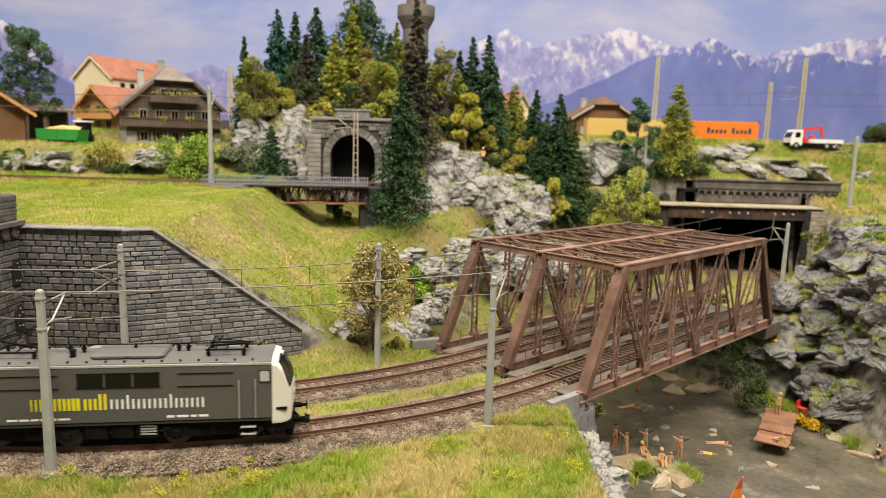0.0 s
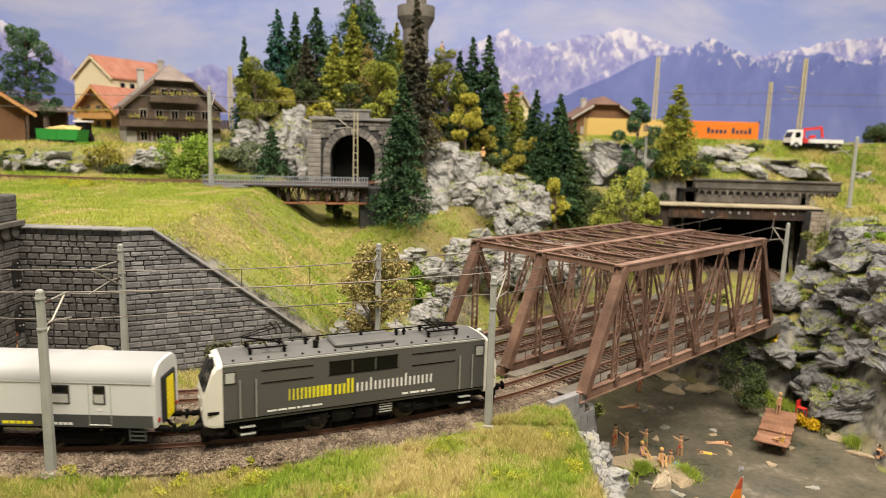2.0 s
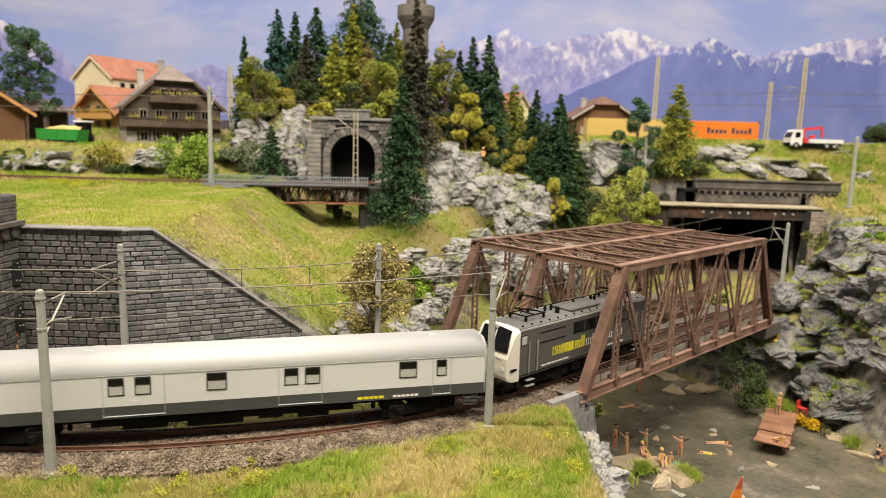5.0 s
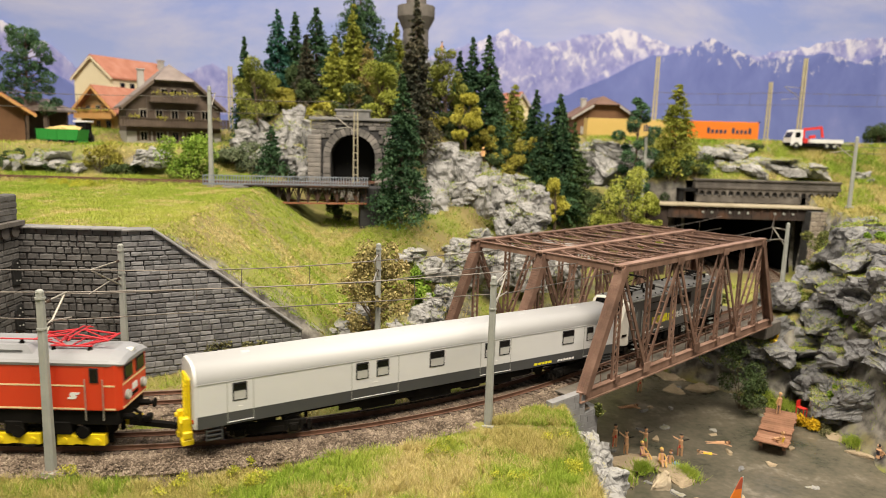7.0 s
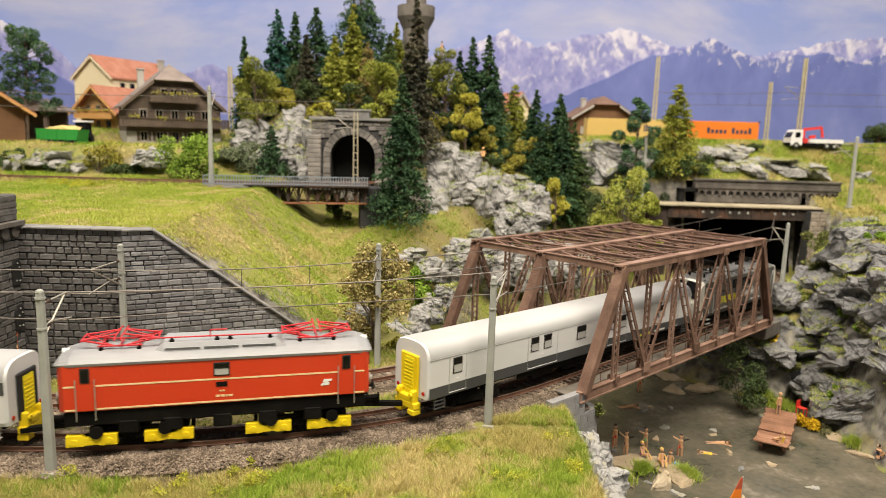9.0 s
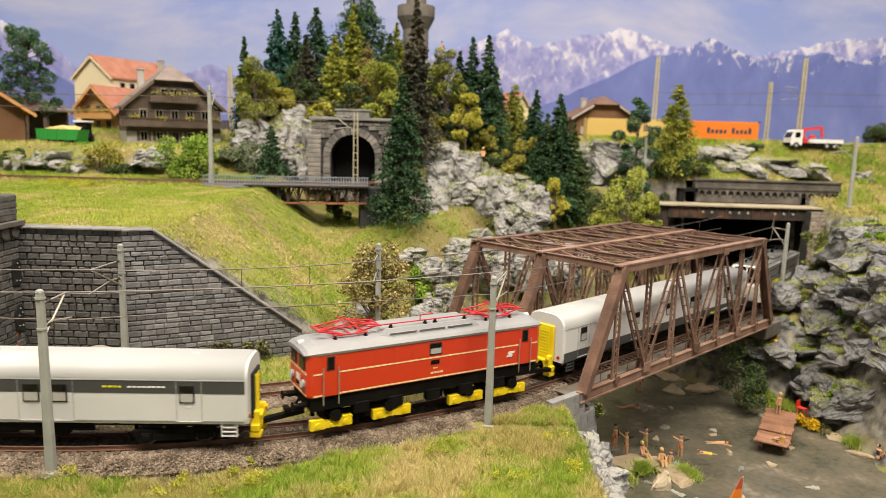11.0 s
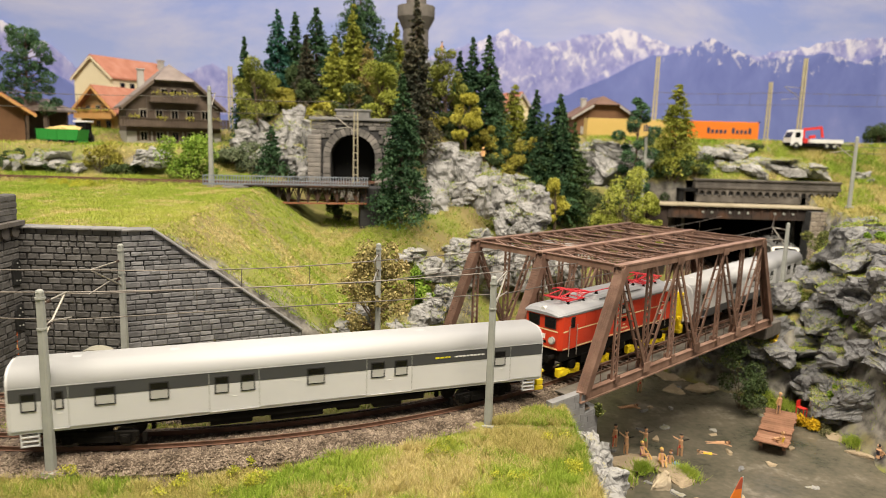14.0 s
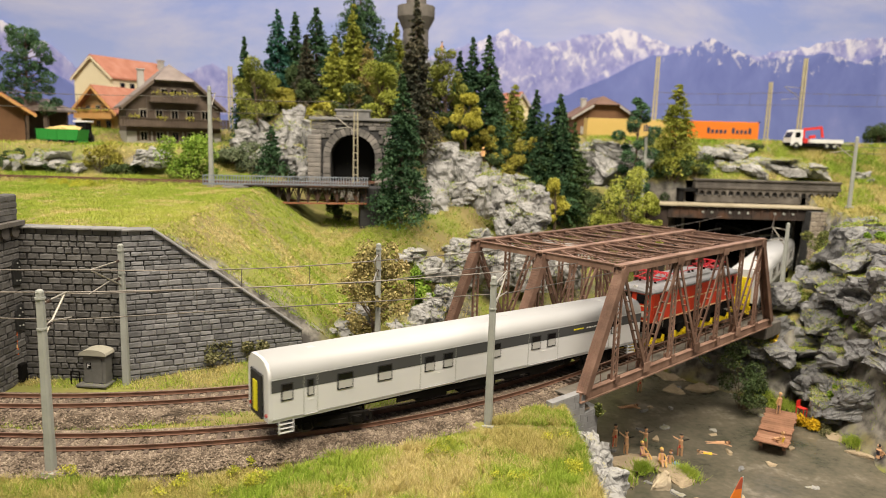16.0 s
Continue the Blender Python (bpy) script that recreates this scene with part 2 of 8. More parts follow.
def height(x, y):
    x, y = np.asarray(x, float), np.asarray(y, float)
    e = (x - AX) * DX + (y - AY) * DY
    w = (x - AX) * NX + (y - AY) * NY
    off = np.where(e > -2, w, np.where(x < NEAR[1], y - NEAR[2] + NEAR[0], NEAR[0] - np.hypot(x - NEAR[1], y - NEAR[2])) + 3.5)
    left = np.interp(off, [14, 20, 30, 39, 46, 52], [-0.6, 0.6, 3.5, 6.6, 8.5, 11]) + 0.25 * lumps(x, y, 0.6) * sm(15, 20, off)
    river = np.interp(w, [12, 17, 24, 33, 42, 52, 70], [-9.6, -6, 1.2, 8.6, 14.5, 17.5, 19]) + 0.5 * lumps(x, y, 0.5) * sm(13, 20, w)
    t = np.where(w < 18, sm(-1.0, 0.6, np.maximum(e, x - 9.3 - 0.3 * lumps(y, y, 1.0))), 0)
    t2 = sm(-8, 4, x)
    k = sm(18, 25, w)
    t = np.where(w < 18, t, sm(-1.0, 0.6, e) * (1 - k) + t2 * k)
    z = left * (1 - t) + river * t
    # near bank in front of the track
    z = np.where((y < 40) & (t < 0.5), z + 0.35 * lumps(x, y, 0.35) * sm(1.6, 4, np.abs(w + 0)) - 0.3, z)
    # far bank: the shelf behind the bridge, and the cliff beside it
    shelf = sm(31.5, 38.0, e) * sm(-1.8, -0.8, w) * (1 - sm(15, 17, w))
    z = z * (1 - shelf) - 0.6 * shelf
    u = x - 36.2 - 0.8 * lumps(y, y, 0.4)
    bank = np.interp(u, [-5, 0, 1.5, 4, 6, 12, 30], [-9.6, -9.0, -7.0, 2.0, 7.6, 8.8, 10.5]) + 0.3 * lumps(x, y, 0.5)
    right = (1 - sm(-2.2, -1.2, w)) * sm(-0.5, 0.5, u)
    z = z * (1 - right) + bank * right
    # the meadow hill behind the retaining wall, and the upper line's shelf
    dip = 0.5 * (1 - sm(0.7, 3.0, y - wall_line(x)))
    hill = -dip + np.minimum(10.0 + (y - 46) * 0.042, 10.0 - 0.86 * (x + 19.6 - (y - 46) * 0.06)) + 0.22 * lumps(x, y, 0.3)
    z = np.where(y > wall_line(x) + 0.72, np.maximum(z, hill), z)
    up = sm(69, 72, y) * (1 - sm(79, 81, y)) * (1 - sm(-22, -20.5, x))
    z = z * (1 - up) + 10.9 * up
    # village terrace
    village = 11.0 + 3.7 * sm(82.5, 87.5, y) + 2.4 * sm(98, 112, y) + 0.2 * lumps(x, y, 0.5)
    v = sm(79, 82, y) * (1 - sm(-30, -24, x))
    z = z * (1 - v) + village * v
    # tunnel hill
    top = 11.0 + 9.3 * sm(83, 92, y) + 0.5 * lumps(x, y, 0.5)
    tun = sm(np.where(np.abs(x + 11.3) < 6, 86.9, 84.6), np.where(np.abs(x + 11.3) < 6, 87.4, 85.6), y) * sm(-29, -20, x) * (1 - sm(-7, 8, x))
    z = z * (1 - tun) + top * tun
    # cutting under the road, terrace with the yard behind it
    yard = np.interp(y, [86, 92, 94.9, 95.6, 108, 140], [-0.6, -0.6, -0.6, 11.6, 17.4, 17.8]) + 0.15 * lumps(x, y, 0.5) * sm(97, 100, y)
    yr = sm(26, 29, x) * sm(88, 91, y) * (1 - sm(49, 50, x))
    z = z * (1 - yr) + yard * yr
    meadow = np.interp(y, [84, 92, 100, 110, 140], [9.0, 9.3, 12.5, 17.6, 18.0]) + 0.3 * lumps(x, y, 0.4)
    mr = sm(49, 50.5, x) * sm(80, 86, y)
    z = z * (1 - mr) + meadow * mr
    back = sm(106, 112, y) * sm(8, 22, x)
    z = z * (1 - back) + (17.6 + 0.1 * lumps(x, y, 0.4)) * back
    z = z + 3.0 * np.exp(-((x + 4.8) ** 2 + (y - 74) ** 2) / 26)
    return z


GX = np.arange(-105, 105.1, 0.6)
GY = np.concatenate([np.arange(8, 100, 0.5), np.arange(100, 152, 1.0)])


def ground_mesh():
    X, Y = np.meshgrid(GX, GY)
    Z = height(X, Y) + 0.06 * lumps(X, Y, 3.1)
    nx, ny = len(GX), len(GY)
    verts = np.stack([X, Y, Z], -1).reshape(-1, 3)
    i = np.arange(nx * ny).reshape(ny, nx)
    faces = np.stack([i[:-1, :-1], i[:-1, 1:], i[1:, 1:], i[1:, :-1]], -1).reshape(-1, 4)
    mx, my = X[:-1, :-1].ravel(), Y[:-1, :-1].ravel()
    faces = faces[~((mx > 33) & (mx < 48.4) & (my > 94.2) & (my < 96.5))]
    return tagged(raw_mesh("ground", verts, faces, M["soil"], True), "moulded layout ground of soil, moss and turf", "ground", kind="structure")


ground_mesh()

# river: a varnished sheet in its bed
bm = bmesh.new()
box(bm, 6, 42, 10, 84, -9.6, -9.0)
tagged(part("water", bm, M["water"]), "shallow grey-green river of glossy varnish", "river", kind="structure")


def ribbon(line, s0, s1, outline, step=0.8):
    """A body swept along a line; outline in (offset to the left, height)."""
    bm = bmesh.new()
    rings = []
    k = max(2, int((s1 - s0) / step))
    for i in range(k + 1):
        x, y, a = along(line, s0 + (s1 - s0) * i / k)
        rings.append([bm.verts.new((x - o * math.sin(a), y + o * math.cos(a), z)) for o, z in outline])
    m = len(outline)
    for r0, r1 in zip(rings, rings[1:]):
        for j in range(m):
            bm.faces.new((r0[j], r1[j], r1[(j + 1) % m], r0[(j + 1) % m]))
    bm.faces.new(rings[0])
    bm.faces.new(rings[-1][::-1])
    bmesh.ops.recalc_face_normals(bm, faces=bm.faces)
    return bm


def rail_outline(o):
    return [(o - 0.09, -0.25), (o + 0.09, -0.25), (o + 0.09, -0.22), (o + 0.02, -0.2), (o + 0.02, -0.07), (o + 0.042, -0.05), (o + 0.042, 0.0), (o - 0.042, 0.0), (o - 0.042, -0.05), (o - 0.02, -0.07), (o - 0.02, -0.2), (o - 0.09, -0.22)]


def track(line, label):
    t = thing("railway_track", *along(line, 0)[:2], -0.4, 0, label, "track", "lower railway tracks")
    inv = t.matrix_world.inverted()
    for o in (-0.825, 0.825):
        r = part("rail", ribbon(line, -75, 84, rail_outline(o)), M["rail"], t, "rust-brown steel rail")
        r.matrix_parent_inverse = inv
        head = part("rail_head", ribbon(line, -75, 84, [(o - 0.034, -0.01), (o + 0.034, -0.01), (o + 0.034, 0.006), (o - 0.034, 0.006)]), M["railtop"], r, "worn bright rail head")
    bm = bmesh.new()
    box(bm, -0.13, 0.13, -1.35, 1.35, -0.42, -0.24, 0.02)
    me = mesh_of(bm, "sleeper")
    me.materials.append(M["sleeper"])
    s = -46.0
    while s < 82:
        x, y, a = along(line, s)
        sl = new("sleeper", me)
        sl.parent, sl.matrix_parent_inverse = t, inv
        sl.matrix_basis = at(x, y, 0, math.degrees(a))
        s += 0.72 if s < 0 or s > 34 else 0.62
    bed = part("ballast_bed", ribbon(line, -75, 0.6, [(-3.6, -1.4), (-1.7, -0.33), (1.7, -0.33), (3.0, -0.9)]), M["ballast"], t, "brown-grey ballast shoulder")
    bed.matrix_parent_inverse = inv
    return t


track(NEAR, "brown ballasted railway track with rusty rails, near line")
track(FAR, "brown ballasted railway track with rusty rails, second line")

# ---------------------------------------------------------------- truss bridge
BL, PANEL, ZT, ZB = 31.66, 31.66 / 8, 8.35, -0.1


def on_bridge(e, w, z):
    return Vector((AX + e * DX + w * NX, AY + e * DY + w * NY, z))


def bridge():
    t = thing("truss_bridge", AX, AY, ZB, 0, "rust-brown double-track steel truss railway bridge over the river", "bridge")
    inv = t.matrix_world.inverted()

    def add(name, bm, label="", mat="bridge"):
        o = part(name, bm, M[mat], t, label)
        o.matrix_parent_inverse = inv
        return o

    P = on_bridge
    nrm = Vector((NX, NY, 0))

    def laced(name, a, b, width, deep):
        """Two flanges with zigzag lacing between."""
        bm = bmesh.new()
        d = (b - a).normalized()
        s = nrm.cross(d).normalized()
        for sg in (-1, 1):
            bar(bm, a + s * sg * width / 2, b + s * sg * width / 2, deep, 0.14, s)
        L = (b - a).length
        k = max(4, int(L / 0.46))
        for i in range(k):
            p0 = a + d * (L * i / k) + s * (width / 2 * (1 if i % 2 else -1))
            p1 = a + d * (L * (i + 1) / k) + s * (width / 2 * (-1 if i % 2 else 1))
            bar(bm, p0, p1, 0.09, 0.05, nrm)
        return add(name, bm)

    for row, w in enumerate((0.0, 7.0, 14.0)):
        # chords
        bm = bmesh.new()
        bar(bm, P(PANEL - 0.45, w, ZT), P(BL - PANEL + 0.45, w, ZT), 0.62, 0.12)
        for o in (-0.22, 0.22):
            bar(bm, P(PANEL - 0.3, w + o, ZT - 0.28), P(BL - PANEL + 0.3, w + o, ZT - 0.28), 0.08, 0.5)
        add("top_chord", bm)
        bm = bmesh.new()
        bar(bm, P(-0.3, w, ZB - 0.55), P(BL + 0.3, w, ZB - 0.55), 0.54, 0.09)
        bar(bm, P(-0.3, w, ZB + 0.12), P(BL + 0.3, w, ZB + 0.12), 0.42, 0.07)
        bar(bm, P(-0.3, w, ZB - 0.22), P(BL + 0.3, w, ZB - 0.22), 0.3, 0.62)
        add("bottom_chord", bm)
        # riveted end posts
        for e0, e1 in ((0.0, PANEL), (BL, BL - PANEL)):
            bm = bmesh.new()
            a, b = P(e0, w, ZB), P(e1, w, ZT)
            bar(bm, a, b, 0.78, 0.1, nrm.cross(b - a))
            d = (b - a).normalized()
            out = nrm.cross(d).normalized()
            if out.z < 0:
                out = -out
            for o in (-0.34, 0.34):
                bar(bm, a + nrm * o - out * 0.28, b + nrm * o - out * 0.28, 0.08, 0.5, out)
            for i in range(44):
                q = a + d * ((i + 0.7) / 45 * (b - a).length) + out * 0.065
                for o in (-0.27, -0.09, 0.09, 0.27):
                    box(bm, -0.055, 0.055, -0.045, 0.045, -0.03, 0.03, 0, Matrix.Translation(q + nrm * o) @ (Matrix((nrm, d, out)).transposed().to_4x4()))
            add("end_post", bm, "riveted brown end post")
        for i in range(1, 8):
            laced("vertical", P(i * PANEL, w, ZB + 0.15), P(i * PANEL, w, ZT - 0.45), 0.56, 0.15)
            plates = [(0.46, ZB + 0.3, 0.75)] if i % 2 == 0 else [(0.28, ZB + 0.2, 0.5), (0.46, ZT - 0.45, 0.55)]
            for half, zz, tall in plates:
                for o in (-0.34, 0.34):
                    bm = bmesh.new()
                    bar(bm, P(i * PANEL - half, w + o, zz), P(i * PANEL + half, w + o, zz), 0.06, tall, (0, 0, 1), 0.02)
                    add("gusset_plate", bm)
        for i in range(1, 7):
            lo, hi = (ZB + 0.2, ZT - 0.4)
            a = P(i * PANEL, w, hi if i % 2 else lo)
            b = P((i + 1) * PANEL, w, lo if i % 2 else hi)
            bm = bmesh.new()
            for o in (-0.22, 0.22):
                bar(bm, a + nrm * o, b + nrm * o, 0.08, 0.28, nrm.cross(b - a))
            L = (b - a).length
            for j in range(9):
                q = a + (b - a) * ((j + 1) / 10)
                bar(bm, q - nrm * 0.22, q + nrm * 0.22, 0.2, 0.05)
            add("diagonal", bm)
    for bay in (0.0, 7.0):
        for i in range(1, 8):
            bm = bmesh.new()
            bar(bm, P(i * PANEL, bay + 0.3, ZT - 0.02), P(i * PANEL, bay + 6.7, ZT - 0.02), 0.26, 0.06)
            deep = 0.46 if i in (1, 7) else 0.2
            bar(bm, P(i * PANEL, bay + 0.3, ZT - 0.05 - deep / 2), P(i * PANEL, bay + 6.7, ZT - 0.05 - deep / 2), 0.08, deep)
            add("portal_beam" if i in (1, 7) else "cross_beam", bm)
        for i in range(1, 7):
            for f, g in ((0, 1), (1, 0)):
                bm = bmesh.new()
                bar(bm, P((i + f) * PANEL, bay + 0.3, ZT - 0.12 - 0.06 * f), P((i + g) * PANEL, bay + 6.7, ZT - 0.1 - 0.06 * f), 0.14, 0.05)
                add("wind_brace", bm)
            for h in (0.0, 0.5):
                bm = bmesh.new()
                a, b, mid = (i + h) * PANEL, (i + h + 0.5) * PANEL, bay + 3.5
                bar(bm, P(a, mid, ZT - 0.08), P(b, bay + 0.3, ZT - 0.08), 0.11, 0.05)
                bar(bm, P(a, mid, ZT - 0.08), P(b, bay + 6.7, ZT - 0.08), 0.11, 0.05)
                add("lattice_brace", bm)
            bm = bmesh.new()
            bar(bm, P((i + 0.5) * PANEL, bay + 0.3, ZT - 0.05), P((i + 0.5) * PANEL, bay + 6.7, ZT - 0.05), 0.12, 0.06)
            add("strut", bm)
        for i in range(9):
            bm = bmesh.new()
            bar(bm, P(min(max(i * PANEL, 0.3), BL - 0.3), bay + 0.34, ZB - 0.55), P(min(max(i * PANEL, 0.3), BL - 0.3), bay + 6.66, ZB - 0.55), 0.4, 0.5)
            add("floor_beam", bm)
        for o in (2.55, 4.45):
            bm = bmesh.new()
            bar(bm, P(0, bay + o, -0.62), P(BL, bay + o, -0.62), 0.24, 0.4)
            add("stringer", bm)
        for o in (1.25, 5.75):
            bm = bmesh.new()
            bar(bm, P(-0.6, bay + o, -0.3), P(BL, bay + o, -0.3), 0.95, 0.1)
            add("walkway", bm, "grey-brown walkway strip", "walk")
        for o in (0.72, 6.28):
            bm = bmesh.new()
            for i in range(17):
                e = 1.6 + i * (BL - 3) / 16
                rod(bm, P(e, bay + o, -0.3), P(e, bay + o, 1.1), 0.035, n=5)
            for z in (0.55, 1.1):
                rod(bm, P(1.6, bay + o, z), P(BL - 1.4, bay + o, z), 0.035, n=5)
            add("handrail", bm)
    return t


M["walk"] = material("weathered_walkway", [(0.07, 0.06, 0.05), (0.13, 0.115, 0.095), (0.19, 0.17, 0.14)], 0.9, scale=6, bump=0.4)
bridge()

# ---------------------------------------------------------------- stone walls
def clip_top(poly, fn):
    """Cut an outline of (x, z) off above the straight line fn."""
    out = []
    for i, (x, z) in enumerate(poly):
        x2, z2 = poly[(i + 1) % len(poly)]
        d1, d2 = fn(x) - z, fn(x2) - z2
        if d1 >= 0:
            out.append((x, z))
        if d1 * d2 < 0:
            k = d1 / (d1 - d2)
            out.append((x + (x2 - x) * k, z + (z2 - z) * k))
    return out


BLOCKS = {}


def block_mesh(length, h, variant, name="stone_block", mat="block"):
    key = (round(length, 2), round(h, 2), variant, mat)
    if key not in BLOCKS:
        r = random.Random(int(length * 100) * 977 + int(h * 100) * 31 + variant)
        bm = bmesh.new()
        gap, nx, nz = 0.022, 4, 3
        grid = []
        for i in range(nx + 1):
            col = []
            for j in range(nz + 1):
                rim = i in (0, nx) or j in (0, nz)
                u = (0, 0.07 / length, 0.5, 1 - 0.07 / length, 1)[i]
                v = (0, 0.07 / h, 1 - 0.07 / h, 1)[j]
                x = gap + (length - 2 * gap) * u
                z = gap + (h - 2 * gap) * v
                k = 0.012 if rim else 0.02
                col.append(bm.verts.new((x + r.uniform(-k, k), (0.0 if rim else -0.055) + r.uniform(-0.018, 0.018), z + r.uniform(-k, k))))
            grid.append(col)
        for i in range(nx):
            for j in range(nz):
                bm.faces.new((grid[i][j], grid[i + 1][j], grid[i + 1][j + 1], grid[i][j + 1]))
        rim = [grid[i][0] for i in range(nx)] + [grid[nx][j] for j in range(nz)] + [grid[i][nz] for i in range(nx, 0, -1)] + [grid[0][j] for j in range(nz, 0, -1)]
        back = [bm.verts.new((q.co.x, 0.12, q.co.z)) for q in rim]
        for i in range(len(rim)):
            k = (i + 1) % len(rim)
            bm.faces.new((rim[k], rim[i], back[i], back[k]))
        bmesh.ops.recalc_face_normals(bm, faces=bm.faces)
        me = mesh_of(bm, name)
        me.materials.append(M[mat])
        BLOCKS[key] = me
    return BLOCKS[key]


def block_wall(name, m, length, z0, top, course, mean, label, seed, depth=0.9, mat="block", lengths=(0.75, 1.0, 1.25)):
    """A wall of stone blocks on a mortar core; front is local -y, top(x) gives its height."""
    r = random.Random(seed)
    t = new(name)
    t.empty_display_size = 0.01
    t.matrix_world = Matrix.Translation(m.translation * CM) @ m.to_3x3().to_4x4()
    tagged(t, label, "wall", kind="structure")
    xs = [length * i / 24 for i in range(25)]
    bm = bmesh.new()
    extrude_profile(bm, [(0, z0), (length, z0)] + [(x, top(x) - 0.03) for x in reversed(xs)], 0.1, depth)
    part("core", bm, M["joint_and_shade"], t, "dark recessed mortar joints")
    z = z0
    row = 0
    while z < max(top(x) for x in xs) - 0.12:
        x = -r.choice((0.0, 0.3, 0.6)) if row % 2 else 0.0
        h = course * r.choice((0.85, 0.85, 1.0, 1.0, 1.2))
        while x < length - 0.12:
            w = mean * r.choice(lengths)
            a, b = max(0, x), min(length, x + w)
            if length - b < 0.3:
                b = length
            if b - a > 0.15:
                poly = [(a, z), (b, z), (b, z + h), (a, z + h)]
                if min(top(a), top(b)) >= z + h:
                    o = new("stone_block", block_mesh(round((b - a) * 10) / 10, h, r.randrange(4), mat=mat))
                    o.parent = t
                    o.matrix_basis = at(a, r.uniform(-0.02, 0.03), z)
                else:
                    poly = clip_top(poly, lambda q: top(a) + (top(b) - top(a)) * (q - a) / (b - a))
                    if len(poly) >= 3:
                        bm = bmesh.new()
                        cx = sum(q[0] for q in poly) / len(poly)
                        cz = sum(q[1] for q in poly) / len(poly)
                        extrude_profile(bm, [(cx + (q - cx) * 0.9, cz + (s - cz) * 0.86) for q, s in poly], -0.02, 0.12)
                        part("stone_block", bm, M[mat], t)
            x += w
        z += h
        row += 1
    return t


def coping(t, pts, y0, y1, thick, mat="cap"):
    """Coping stones along a bent line of (x, z) on a wall's top."""
    for (x0, z0), (x1, z1) in zip(pts, pts[1:]):
        L = math.hypot(x1 - x0, z1 - z0)
        k = max(1, round(L / 2.0))
        for i in range(k):
            a, b = (i + 0.01) / k, (i + 0.99) / k
            bm = bmesh.new()
            p0 = Vector((x0 + (x1 - x0) * a, (y0 + y1) / 2, z0 + (z1 - z0) * a + thick / 2))
            p1 = Vector((x0 + (x1 - x0) * b, (y0 + y1) / 2, z0 + (z1 - z0) * b + thick / 2))
            bar(bm, p0, p1, y1 - y0, thick, (0, 0, 1), 0.04)
            part("coping_stone", bm, M[mat], t)


w1 = block_wall("wall_north", pose(-29.6, 45.45, 0), 8.0, -0.6, lambda x: 10.0, 0.46, 0.82, "dark grey squared stone retaining wall below the meadow", 3, mat="darkblock", lengths=(0.65, 0.85, 1.0, 1.25))
coping(w1, [(0, 10.0), (8.0, 10.0)], -0.22, 0.95, 0.16)
w2 = block_wall("wall_northeast", pose(-21.6, 45.4, 0, 0, 0, 27.2), 12.3, -0.6, lambda x: min(9.95, 9.95 - (x - 1.9) * 0.78), 0.38, 0.8, "grey stone retaining wall with a sloping top edge", 5, lengths=(0.7, 0.85, 1.0, 1.2))
coping(w2, [(0, 9.95), (1.95, 9.95), (12.3, 1.85)], -0.22, 0.95, 0.16)
w3 = block_wall("wall_west", pose(-28.6, 40.3, 0, 0, 0, 90), 5.2, -0.6, lambda x: 10.2, 0.44, 0.85, "dark grey stone tunnel portal flank with a cornice", 9, mat="darkblock")
coping(w3, [(-0.2, 10.2), (5.3, 10.2)], -0.5, 0.9, 0.35, "parapet")
bm = bmesh.new()
for i in range(5):
    rod(bm, (0.4 + i * 1.05, -0.25, 9.85), (0.4 + i * 1.05, 0.1, 9.85), 0.42, n=10)
part("arch_frieze", bm, M["parapet"], w3)
bm = bmesh.new()
box(bm, 0.2, 5.1, -0.1, 0.7, 10.56, 12.3, 0.06)
for z in (10.95, 11.4, 11.85):
    box(bm, 0.18, 5.12, -0.13, 0.72, z, z + 0.38, 0.05)
part("parapet", bm, M["darkblock"], w3)
for z in (6.3, 3.2):
    bm = bmesh.new()
    extrude_profile(bm, [(4.15, z), (4.95, z - 0.1), (5.0, z + 1.3), (4.75, z + 1.7), (4.35, z + 1.6), (4.1, z + 1.2)], -0.2, -0.06)
    hinge = part("hinge_plate", bm, M["black"], w3, "black iron hinge plate")
    for q, v in ((4.4, 0.25), (4.75, 0.2), (4.4, 0.95), (4.75, 1.1), (4.58, 1.4)):
        bm = bmesh.new()
        rod(bm, (q, -0.26, z + v), (q, -0.19, z + v), 0.06, n=6)
        part("bolt", bm, M["pole"], hinge)

# abutment pieces at the near end of the bridge
def slab_wall(name, x, y, rz, length, z0, za, zb, depth, label, seed):
    """A smooth wing wall of one cast slab with faintly raised courses; its top runs from za to zb."""
    r = random.Random(seed)
    t = thing(name, x, y, 0, rz, label, "wall", kind="structure")
    bm = bmesh.new()
    extrude_profile(bm, [(0, z0), (length, z0), (length, zb), (0, za)], 0.0, depth)
    part("slab", bm, M["abstone"], t)
    z, row = z0, 0
    while z < max(za, zb) - 0.2:
        q = -0.4 * (row % 2)
        while q < length - 0.1:
            w = r.choice((0.7, 0.85, 1.0))
            a, b = max(0.02, q + 0.012), min(length - 0.02, q + w - 0.012)
            top = min(z + 0.44, za + (zb - za) * a / length - 0.03)
            if b - a > 0.12 and top - z > 0.1:
                bm = bmesh.new()
                box(bm, a, b, -0.016 - r.uniform(0, 0.008), 0.01, z + 0.012, top, 0.006)
                part("stone_block", bm, M["abstone"], t)
            q += w
        z += 0.46
        row += 1
    return t


